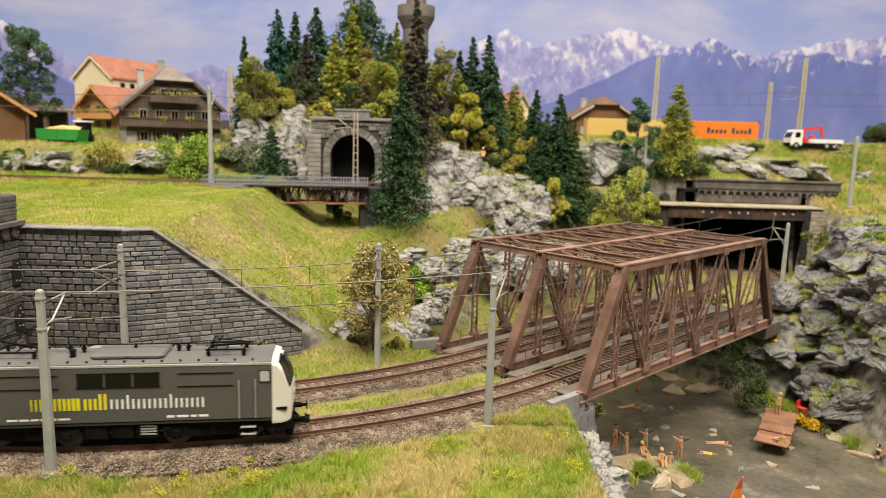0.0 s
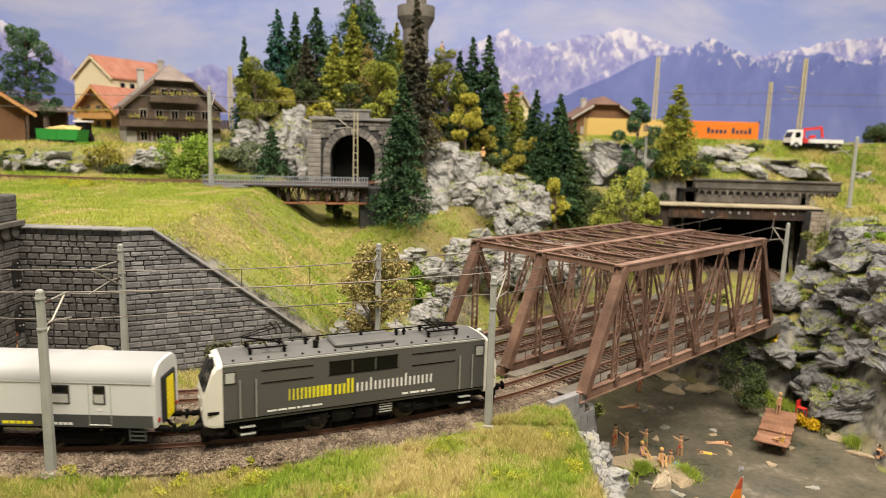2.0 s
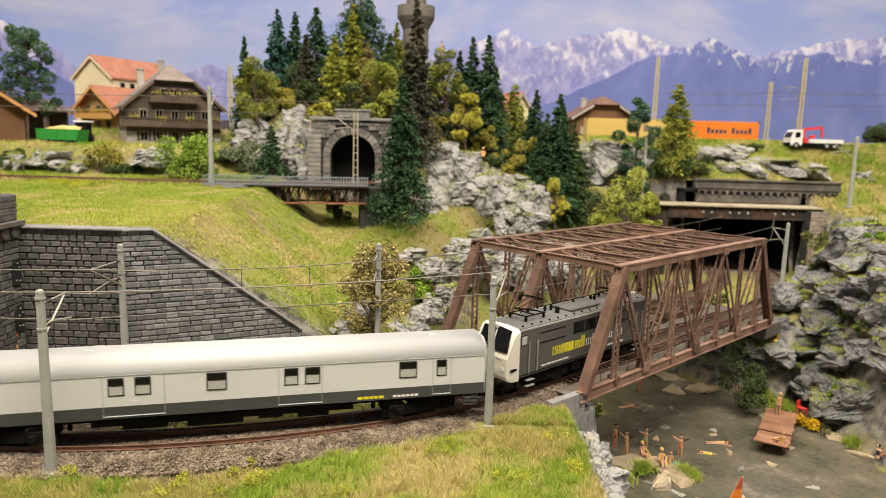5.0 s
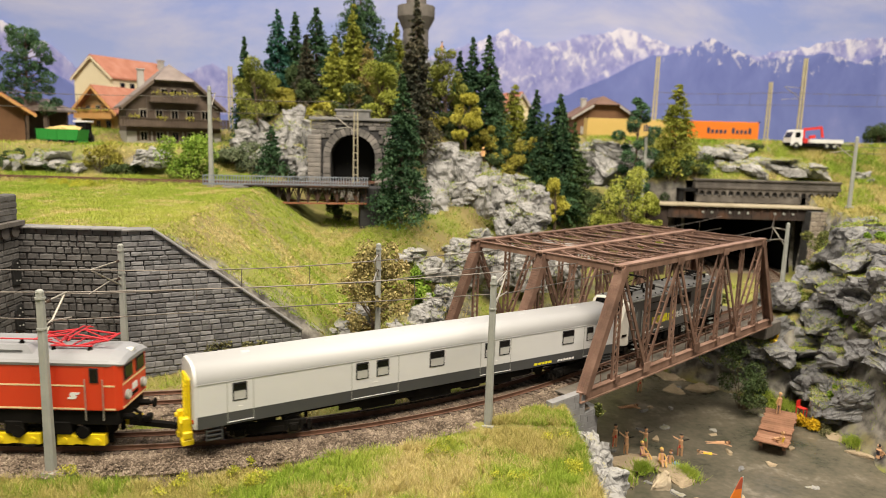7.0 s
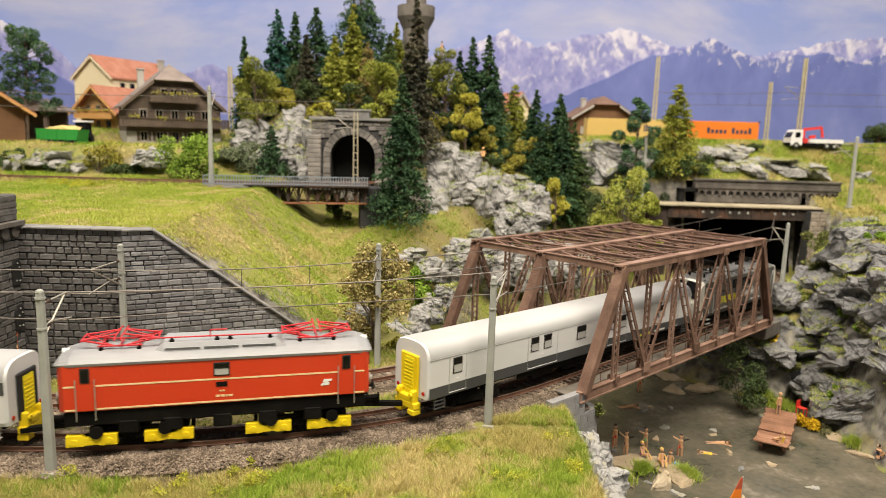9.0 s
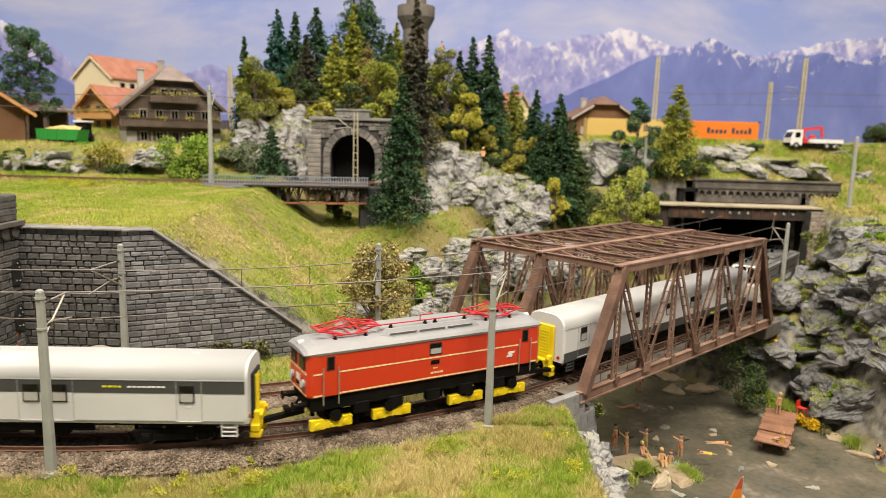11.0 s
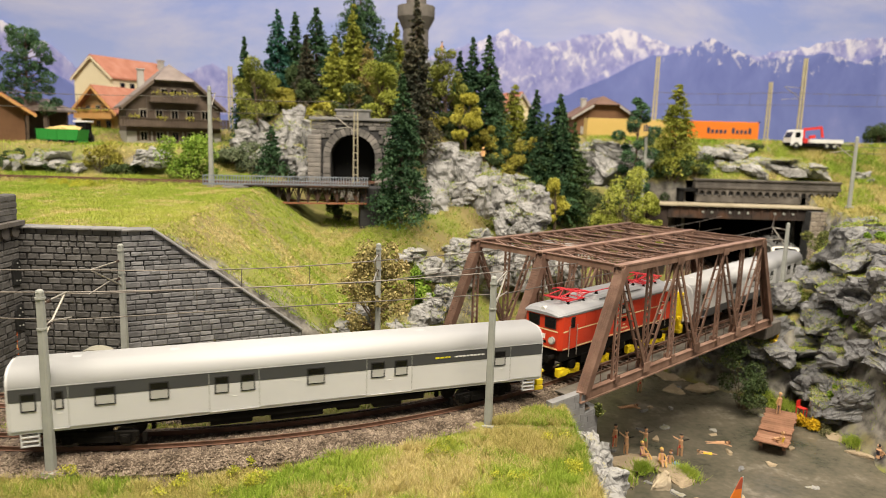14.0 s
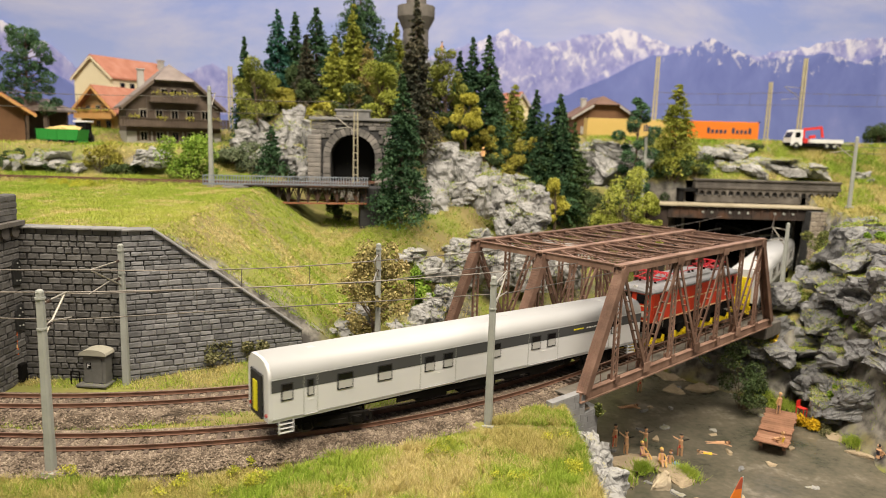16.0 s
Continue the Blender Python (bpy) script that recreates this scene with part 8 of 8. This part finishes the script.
def container(x, y, z, rz, L, mat, label, marks):
    t = thing("container", x, y, z, rz, label, "container", "containers in the yard")
    bm = bmesh.new()
    box(bm, -L / 2, L / 2, -1.4, 1.4, 0.1, 3.2, 0.03)
    part("box", bm, M[mat], t)
    bm = bmesh.new()
    k = int(L / 0.45)
    for i in range(k):
        xx = -L / 2 + L * (i + 0.5) / k
        box(bm, xx - 0.11, xx + 0.11, -1.44, -1.38, 0.35, 2.95)
    tagged(part("corrugation", bm, M[mat], t), kind="stuff")
    bm = bmesh.new()
    for xx in (-L / 2, L / 2):
        for yy in (-1.42, 1.42):
            for zz in (0.0, 3.1):
                box(bm, xx - 0.14, xx + 0.14, yy - 0.12, yy + 0.12, zz, zz + 0.2)
    part("corner_casting", bm, M["gear"], t)
    if marks:
        bm = bmesh.new()
        for x0, w, h in marks:
            box(bm, x0, x0 + w, -1.47, -1.44, 1.25, 1.25 + h)
        part("lettering", bm, M["darkprint"], t, "dark printed bars")
    return t


container(30.6, 118, 17.75, 1, 14.2, "contyellow", "buff yellow freight container in the yard", [(2.4, 0.25, 1.1), (2.75, 0.25, 1.1), (3.1, 0.5, 0.9)])
container(44.9, 117, 17.75, -1, 13.8, "contorange", "bright orange freight container with dark print", [(-1.6 + i * 0.68, 0.45, 0.95 if i in (0, 6, 10) else 0.6) for i in range(11) if i != 5])

lor = thing("crane_lorry", 57.0, 108, float(height(57.0, 108)), 0, "white flatbed lorry with a red loading crane", "lorry")
lor.scale = (0.88, 0.88, 0.88)
bm = bmesh.new()
extrude_profile(bm, [(-4.6, 0.6), (-2.6, 0.6), (-2.6, 3.2), (-4.0, 3.25), (-4.6, 1.9)], -1.4, 1.4)
cabp = part("cab", bm, M["whitepaint"], lor)
plate("window", -3.9, -3.0, 1.9, 2.8, -1.4, "glass", cabp)
bm = bmesh.new()
extrude_profile(bm, [(-4.62, 1.9), (-4.55, 1.9), (-4.0, 3.1), (-4.06, 3.1)], -1.2, 1.2)
part("windscreen", bm, M["glass"], cabp)
bm = bmesh.new()
box(bm, -1.2, 4.6, -1.4, 1.4, 1.0, 1.25, 0.03)
for yy in (-1.4, 1.33):
    box(bm, -1.2, 4.6, yy, yy + 0.07, 1.2, 1.7)
part("flatbed", bm, M["whitepaint"], lor)
bm = bmesh.new()
box(bm, -4.65, 4.4, -1.3, 1.3, 0.5, 1.0)
part("chassis", bm, M["gear"], lor)
bm = bmesh.new()
box(bm, -2.3, -1.5, -1.2, 1.2, 0.8, 1.8, 0.05)
bar(bm, (-1.9, 0, 1.7), (-1.9, 0, 3.4), 0.5, 0.5)
bar(bm, (-1.9, 0, 3.3), (1.2, 0, 3.75), 0.35, 0.45)
bar(bm, (1.2, 0, 3.8), (1.6, 0, 2.0), 0.3, 0.35)
bar(bm, (-0.6, 0.3, 2.0), (0.4, 0.3, 2.2), 0.4, 0.5)
part("crane", bm, M["redpaint"], lor, "red folded loading crane")
for xx in (-3.6, 1.8, 3.1):
    for yy in (-1.2, 1.2):
        bm = bmesh.new()
        rod(bm, (xx, yy - 0.2, 0.55), (xx, yy + 0.2, 0.55), 0.55, n=16)
        w = part("wheel", bm, M["rubber"], lor)
        bm = bmesh.new()
        rod(bm, (xx, yy - 0.23, 0.55), (xx, yy + 0.23, 0.55), 0.28, n=10)
        part("rim", bm, M["pole"], w)

tr = thing("farm_trailer", -50.8, 92, float(height(-50.8, 92)) - 0.5, -3, "green farm trailer heaped with straw", "trailer")
bm = bmesh.new()
extrude_profile(bm, [(-2.9, 1.0), (2.5, 1.0), (2.8, 2.4), (-3.0, 2.4)], -1.3, 1.3)
part("body", bm, M["greenpaint"], tr)
for k in range(5):
    plate("rib", -2.7 + k * 1.25, -2.6 + k * 1.25, 1.0, 2.4, -1.3, "greenpaint", tr, 0.06)
bm = hull_rock((2.5, 1.1, 0.75), 77, 5, 0.08)
o = part("straw_load", bm, M["hay"], tr, "heaped straw")
o.matrix_basis = at(-0.2, 0, 2.35)
for xx in (-1.4, 0.3, 1.6):
    for yy in (-1.0, 1.0):
        bm = bmesh.new()
        rod(bm, (xx, yy - 0.22, 0.5), (xx, yy + 0.22, 0.5), 0.5, n=14)
        part("wheel", bm, M["rubber"], tr)
bm = bmesh.new()
box(bm, -2.8, 2.8, -0.9, 0.9, 0.7, 0.95)
part("chassis", bm, M["greenpaint"], tr)
tc = thing("tractor", -51.2, 95.5, float(height(-51.2, 95.5)), 0, "small red farm tractor with a pale cab roof", "tractor")
bm = bmesh.new()
box(bm, -1.5, 0.6, -0.6, 0.6, 0.7, 1.7, 0.1)
part("bonnet", bm, M["redpaint"], tc)
bm = bmesh.new()
box(bm, 0.5, 2.0, -0.8, 0.8, 0.9, 3.0, 0.08)
cb = part("cab", bm, M["glass"], tc)
bm = bmesh.new()
box(bm, 0.3, 2.2, -0.95, 0.95, 3.0, 3.25, 0.05)
part("cab_roof", bm, M["whitepaint"], tc)
for xx, r in ((-1.0, 0.55), (1.3, 0.85)):
    for yy in (-0.9, 0.9):
        bm = bmesh.new()
        rod(bm, (xx, yy - 0.2, r), (xx, yy + 0.2, r), r, n=16)
        part("wheel", bm, M["rubber"], tc)

# ---------------------------------------------------------------- hut, signal and small things by the wall
M["hutgrey"] = material("weathered_grey_hut", [(0.08, 0.08, 0.075), (0.14, 0.135, 0.125)], 0.85, scale=5, bump=0.3)
M["hutroof"] = material("pale_hut_roof", [(0.26, 0.25, 0.2), (0.36, 0.34, 0.28)], 0.9, scale=5, bump=0.3)
hut = thing("lineside_hut", -23.3, 44.9, -0.5, -4, "small grey lineside telephone hut with a curved roof", "hut")
bm = bmesh.new()
box(bm, -0.78, 0.78, -0.55, 0.3, 0.15, 2.25, 0.04)
body = part("body", bm, M["hutgrey"], hut)
bm = bmesh.new()
arc = [(0.95 * math.cos(math.pi * i / 8), 2.2 + 0.36 * math.sin(math.pi * i / 8)) for i in range(9)]
extrude_profile(bm, arc + [(-0.95, 2.14), (0.95, 2.14)][::1], -0.75, 0.4)
part("roof", bm, M["hutroof"], hut, "pale curved roof")
plate("door", -0.15, 0.55, 0.2, 1.95, -0.55, "hutgrey", hut, 0.04, 0.01)
plate("sign", -0.52, -0.22, 1.2, 1.6, -0.55, "gear", hut, 0.03)
f = bpy.data.curves.new("sign_letter", "FONT")
f.body, f.size, f.align_x = "F", 0.42 * CM, "CENTER"
f.extrude = 0.005 * CM
f.materials.append(M["print"])
fo = new("sign_letter", f)
fo.parent = hut
fo.matrix_basis = at(-0.37, -0.6, 1.25, 0, 90)
bm = bmesh.new()
box(bm, -1.1, 1.0, -1.0, 0.3, 0.0, 0.16, 0.03)
part("platform", bm, M["hutgrey"], hut)
bm = bmesh.new()
for xx in (-1.7, -1.1):
    rod(bm, (xx, -0.5, 0), (xx, -0.5, 0.9), 0.05, n=6)
rod(bm, (-1.7, -0.5, 0.9), (-1.1, -0.5, 0.9), 0.05, n=6)
rod(bm, (-1.7, -0.5, 0.5), (-1.1, -0.5, 0.5), 0.05, n=6)
part("railing", bm, M["gear"], hut)
M["sigorange"] = material("orange_signal_board", [(0.7, 0.13, 0.02), (0.75, 0.17, 0.03)], 0.6, scale=3, bump=0)
sg = thing("lineside_signal", -28.6, 44.7, -0.5, 0, "black lineside signal box with an orange striped board", "signal")
bm = bmesh.new()
box(bm, -0.35, 0.35, -0.3, 0.3, 0, 1.3, 0.05)
part("relay_box", bm, M["gear"], sg)
bm = bmesh.new()
rod(bm, (-0.1, 0, 1.2), (-0.1, 0, 3.6), 0.06, n=6)
part("post", bm, M["gear"], sg)
bm = bmesh.new()
box(bm, -0.24, 0.04, -0.12, -0.06, 1.9, 3.5)
b2 = part("board", bm, M["sigorange"], sg)
plate("stripe", -0.22, 0.02, 2.4, 2.65, -0.12, "cream", b2, 0.02)

# ---------------------------------------------------------------- river bank
M["plank"] = material("red_brown_planks", [(0.15, 0.075, 0.042), (0.25, 0.125, 0.075), (0.34, 0.19, 0.12)], 0.8, scale=6, bump=0.4, obj_random=0.4)
M["sand"] = material("sandy_shore", [(0.2, 0.16, 0.1), (0.34, 0.27, 0.18), (0.44, 0.36, 0.25)], 0.95, scale=3, bump=0.5)
M["sandstone"] = material("pale_sandstone", [(0.4, 0.33, 0.22), (0.55, 0.46, 0.33), (0.62, 0.54, 0.42)], 0.9, scale=3, bump=0.5)
jet = thing("jetty", 31.0, 59.2, -9.0, 59, "red-brown plank jetty standing in the river", "jetty")
jr = random.Random(6)
for k, (x0, count, w, zz, yaw) in enumerate(((-5.5, 6, 0.46, 1.05, -8), (-3.0, 11, 0.52, 1.25, 0))):
    for i in range(count):
        bm = bmesh.new()
        xx, e = x0 + i * w, jr.uniform(-0.08, 0.08)
        box(bm, xx, xx + w - 0.04, -1.32 + e, 1.32 + e, zz, zz + 0.13, 0.02, pose(0, 0, 0, 0, jr.uniform(-0.3, 0.3), yaw * 0.12))
        part("plank", bm, M["plank"], jet)
for yy in (-0.9, 0.9):
    bm = bmesh.new()
    bar(bm, (-5.3, yy, 0.82), (2.5, yy, 1.16), 0.25, 0.24)
    part("beam", bm, M["plank"], jet)
    for xx in (-4.3, -2.4, 0.0, 2.3):
        bm = bmesh.new()
        rod(bm, (xx, yy, -0.5), (xx, yy, 0.95), 0.16, n=8)
        part("jetty_post", bm, M["darkwood"], jet)

for nm, c in (("brownhair", (0.12, 0.05, 0.02)), ("fairhair", (0.6, 0.4, 0.1)), ("darkhair", (0.02, 0.017, 0.015))):
    M[nm] = material(nm, [c], 0.7, scale=3, bump=0)


def figure(x, y, z, rz, pose_kind, suit, label, skin=(0.55, 0.3, 0.17)):
    """A tiny plain bather figure, one mesh."""
    key = "suit_%s" % suit
    cols = {"red": (0.55, 0.03, 0.02), "blue": (0.05, 0.2, 0.55), "green": (0.1, 0.4, 0.12), "yellow": (0.7, 0.5, 0.03), "dark": (0.03, 0.03, 0.05), "purple": (0.3, 0.1, 0.4)}
    if key not in M:
        M[key] = material(key, [cols[suit]], 0.6, scale=3, bump=0)
    if "skin" not in M:
        M["skin"] = material("tan_figure_paint", [(0.5, 0.28, 0.15), (0.6, 0.36, 0.2)], 0.6, scale=3, bump=0)
    bm = bmesh.new()
    suit_faces = []
    H = 0
    if pose_kind in ("stand", "wave"):
        for s in (-1, 1):
            rod(bm, (s * 0.14, 0, 0), (s * 0.11, 0, 0.95), 0.08, 0.11, 7)
        n0 = len(bm.faces)
        rod(bm, (0, 0, 0.85), (0, 0, 1.1), 0.2, 0.17, 8)
        if suit in ("dark", "yellow"):
            n1 = len(bm.faces)
        rod(bm, (0, 0, 1.08), (0, 0, 1.5), 0.16, 0.2, 8)
        if suit not in ("dark", "yellow"):
            n1 = len(bm.faces)
        ball(bm, (0, 0, 1.85), 0.15, 8)
        rod(bm, (0, 0, 1.5), (0, 0, 1.75), 0.07, n=6)
        for s in (-1, 1):
            up = 1.95 if pose_kind == "wave" else 0.95
            out = 0.65 if pose_kind == "wave" else 0.34
            rod(bm, (s * 0.2, 0, 1.5), (s * out, -0.05, (1.5 + up) / 2 if pose_kind == "wave" else up), 0.06, 0.05, 6)
    elif pose_kind == "sit":
        n0 = len(bm.faces)
        rod(bm, (0, 0, 0.05), (0, 0, 0.3), 0.22, 0.2, 8)
        n1 = len(bm.faces)
        rod(bm, (0, 0, 0.25), (0, 0.1, 0.8), 0.17, 0.2, 8)
        ball(bm, (0, 0.1, 1.08), 0.15, 8)
        for s in (-1, 1):
            rod(bm, (s * 0.12, 0, 0.15), (s * 0.14, -0.55, 0.4), 0.1, n=6)
            rod(bm, (s * 0.14, -0.55, 0.4), (s * 0.14, -0.85, 0.08), 0.08, n=6)
            rod(bm, (s * 0.2, 0.08, 0.75), (s * 0.34, -0.3, 0.4), 0.06, n=6)
    else:
        n0 = len(bm.faces)
        rod(bm, (-0.1, 0, 0.12), (0.15, 0, 0.12), 0.18, 0.18, 8)
        n1 = len(bm.faces)
        rod(bm, (0.15, 0, 0.12), (0.6, 0, 0.14), 0.17, 0.2, 8)
        ball(bm, (0.9, 0, 0.18), 0.15, 8)
        for s in (-1, 1):
            rod(bm, (-0.1, s * 0.1, 0.1), (-0.95, s * 0.16, 0.06), 0.09, 0.06, 6)
            rod(bm, (0.6, s * 0.2, 0.12), (1.1, s * 0.5, 0.1), 0.06, n=6)
    bm.faces.ensure_lookup_table()
    for i in range(n0, n1):
        bm.faces[i].material_index = 1
    hair = ("brownhair", "fairhair", "darkhair")[int(x * 7 + y * 3) % 3]
    top = {"stand": (0, 0.03, 1.92), "wave": (0, 0.03, 1.92), "sit": (0, 0.14, 1.15)}.get(pose_kind, (0.97, 0, 0.24))
    n2 = len(bm.faces)
    ball(bm, top, 0.155, 8)
    bm.faces.ensure_lookup_table()
    for i in range(n2, len(bm.faces)):
        bm.faces[i].material_index = 2
    o = part("bather_figure", bm, M["skin"])
    o.data.materials.append(M[key])
    o.data.materials.append(M[hair])
    o.matrix_world = at(x, y, z, rz)
    return tagged(o, label, "figurine", "bathers at the river")


W = "tiny painted bather figurine "
figure(15.0, 54.7, -8.6, 20, "stand", "red", W + "standing on the shore in red")
figure(15.6, 53.4, -8.6, -40, "wave", "dark", W + "standing with its arms spread")
figure(17.8, 55.4, -9.1, 10, "wave", "green", W + "wading with raised arms in green")
figure(20.4, 54.2, -9.1, -20, "wave", "red", W + "wading with an arm out in red")
figure(16.7, 52.4, -8.3, 30, "sit", "purple", W + "sitting on the sandy shore")
figure(18.9, 52.2, -8.9, -30, "sit", "blue", W + "sitting on a blue towel")
figure(18.0, 51.6, -8.45, 0, "sit", "yellow", W + "sitting by the rocks in yellow")
figure(24.6, 56.9, -9.1, -5, "swim", "dark", W + "swimming with stretched arms")
figure(23.2, 54.7, -9.15, 160, "swim", "yellow", W + "floating in the water")
figure(18.7, 64.5, -9.0, 10, "swim", "yellow", W + "resting on a swim ring")
figure(21.2, 69.2, -9.0, 10, "stand", "red", W + "standing under the bridge")
figure(29.0, 54.6, -7.95, 200, "sit", "yellow", W + "sitting at the end of the jetty")
figure(31.6, 60.6, -7.57, 200, "stand", "dark", W + "standing on the jetty")
figure(36.6, 53.5, -8.4, 120, "sit", "dark", W + "sitting on the bank")
figure(-1.0, 104.0, 28.8, 0, "stand", "red", W + "on the tower gallery in orange")
figure(4.8, 89.2, 14.6, 0, "sit", "yellow", W + "resting on the rocks")

for i, (x, y, a, c) in enumerate(((16.9, 48.9, 1.0, 1.3), (15.6, 51.9, 1.9, 0.5), (14.3, 49.4, 1.4, 0.5), (18.9, 50.4, 1.5, 0.4), (13.4, 53.8, 1.0, 0.6), (17.4, 52.0, 1.3, 0.35))):
    boulder(x, y, -8.75, a, a * 0.8, c, 600 + i, "sandstone" if i == 0 else "sand", i * 40, 0, "pale rounded boulder on the sandy shore")
tow = thing("towel", 19.0, 52.2, -8.93, 20, "small blue beach towel spread by the water", "towel")
bm = bmesh.new()
box(bm, -0.8, 0.8, -0.45, 0.45, 0, 0.06, 0.02)
part("cloth", bm, M["suit_blue"], tow)
for i in range(30):
    x, y = 14 + rr.random() * 18, 46 + rr.random() * 32
    boulder(x, y, -9.02, rr.uniform(0.25, 0.7), rr.uniform(0.2, 0.5), rr.uniform(0.1, 0.26), 700 + i, rr.choice(("rock", "sand", "rockdark")), rr.uniform(0, 180), 0, "small stone breaking the river surface")
# white rock edge below the near bank
for i in range(9):
    boulder(9.5 + 0.25 * math.sin(i * 2.2), 30.5 + i * 1.35, -2.2 - 0.25 * (i % 3), 0.75, 0.95, 1.4, 800 + i, "rock", i * 25, 6, "pale rock face under the grassy bank")
    boulder(10.2 + 0.3 * math.sin(i * 1.7), 30.8 + i * 1.4, -5.4, 1.0, 1.1, 2.4, 830 + i, "rock", i * 35, 6, "pale rock face under the grassy bank")

M["boardred"] = material("faded_orange_red_board", [(0.34, 0.06, 0.03), (0.45, 0.1, 0.045)], 0.75, scale=3, bump=0.1)
sail = thing("sailboard", 20.4, 43.2, -8.95, 20, "windsurf board with an orange, purple and yellow sail", "sailboard")
bm = bmesh.new()
box(bm, -1.6, 1.6, -0.35, 0.35, 0, 0.14, 0.06)
part("board", bm, M["contyellow"], sail)
M["sailpurple"] = material("purple_sailcloth", [(0.2, 0.03, 0.12)], 0.7, scale=3, bump=0)
for z0, z1, mt in ((0.5, 1.2, "yellow"), (1.2, 1.8, "sailpurple"), (1.8, 2.9, "contorange"), (2.9, 3.7, "boardred")):
    bm = bmesh.new()
    wide = lambda z: 1.9 * (1 - (z - 0.4) / 3.5) + 0.04
    extrude_profile(bm, [(0.3, z0), (0.3 - wide(z0), z0), (0.3 - wide(z1), z1), (0.3, z1)], -0.03, 0.03)
    part("sail_panel", bm, M[mt], sail)
bm = bmesh.new()
rod(bm, (0.32, 0, 0.1), (0.32, 0, 3.75), 0.05, n=6)
part("mast_pole", bm, M["pole"], sail)
ch = thing("deck_chair", 34.6, 62.2, -8.0, 30, "red folding deck chair on the bank", "chair")
bm = bmesh.new()
box(bm, -0.3, 0.3, -0.4, 0.4, 0.38, 0.44)
part("seat", bm, M["suit_red"], ch)
bm = bmesh.new()
box(bm, -0.3, 0.3, 0.35, 0.41, 0.44, 1.05)
part("backrest", bm, M["suit_red"], ch)
for xx in (-0.3, 0.3):
    for yy in (-0.45, 0.4):
        bm = bmesh.new()
        rod(bm, (xx * 0.9, yy * 0.85, -0.6), (xx * 0.9, yy * 0.85, 0.42), 0.05, n=5)
        part("leg", bm, M["suit_red"], ch)
bd = thing("display_board", 39.0, 56.2, -8.2, -20, "orange-red board leaning on the bank", "board")
bm = bmesh.new()
box(bm, -1.1, 1.1, -0.1, 0.1, 0, 1.5, 0.03)
part("panel", bm, M["boardred"], bd)
plate("stripe", -0.9, 0.9, 0.9, 1.1, -0.1, "contorange", bd, 0.02)
bm = bmesh.new()
box(bm, -1.2, 1.2, 0.1, 0.5, -0.4, 0.2)
part("foot", bm, M["darkwood"], bd)
for i, (x, y, a, c) in enumerate(((26.3, 74.5, 2.6, 0.35), (28.2, 71.0, 2.4, 0.3), (25.4, 70.2, 1.8, 0.25), (30.6, 72.6, 2.2, 0.5), (37.6, 55.2, 2.2, 0.45), (36.4, 58.2, 1.6, 0.4))):
    boulder(x, y, -9.05, a, a * 0.7, c, 950 + i, "sand", i * 33, 0, "flat sandy shoal at the river's edge")
boulder(39.2, 56.4, -8.9, 1.6, 1.2, 0.8, 905, "rockdark", 20, 0, "dark flat boulder under the board")


# ---------------------------------------------------------------- motion
# How far the front engine's middle has run along the near line, second by second.
RUN = [(0.0, -27.67), (0.5, -24.5), (1.0, -21.34), (1.5, -18.23), (2.0, -15.13), (2.5, -12.07), (3.0, -9.06), (3.5, -6.08), (4.0, -3.15),
       (4.5, -0.15), (5.0, 2.95), (5.5, 6.13), (6.0, 9.4), (6.5, 12.68), (7.0, 15.96), (7.5, 19.19), (8.0, 22.39), (8.5, 25.43), (9.0, 28.37),
       (9.5, 31.3), (10.0, 34.27), (10.5, 37.27), (11.0, 40.3), (11.5, 43.33), (12.0, 46.37), (12.5, 49.45), (13.0, 52.48), (13.5, 55.47),
       (14.0, 58.38), (14.5, 61.3), (15.0, 64.29), (15.5, 67.34), (16.0, 70.41)]


def on_line(s, half):
    x0, y0, a0 = along(NEAR, s - half)
    x1, y1, a1 = along(NEAR, s + half)
    return (x0 + x1) / 2, (y0 + y1) / 2, math.atan2(y1 - y0, x1 - x0), a0, a1


def motions():
    for vehicle, behind, half, bogies in TRAIN:
        rows, turns = [], [[], []]
        for t, run in RUN:
            x, y, h, a0, a1 = on_line(run - behind, half)
            rows.append((t, at(x, y, 0, math.degrees(h))))
            turns[0].append((t, at(-half, 0, 0, math.degrees(a0 - h))))
            turns[1].append((t, at(half, 0, 0, math.degrees(a1 - h))))
        walk(vehicle, rows)
        for bogie, turn in zip(bogies, turns):
            walk(bogie, turn)


motions()
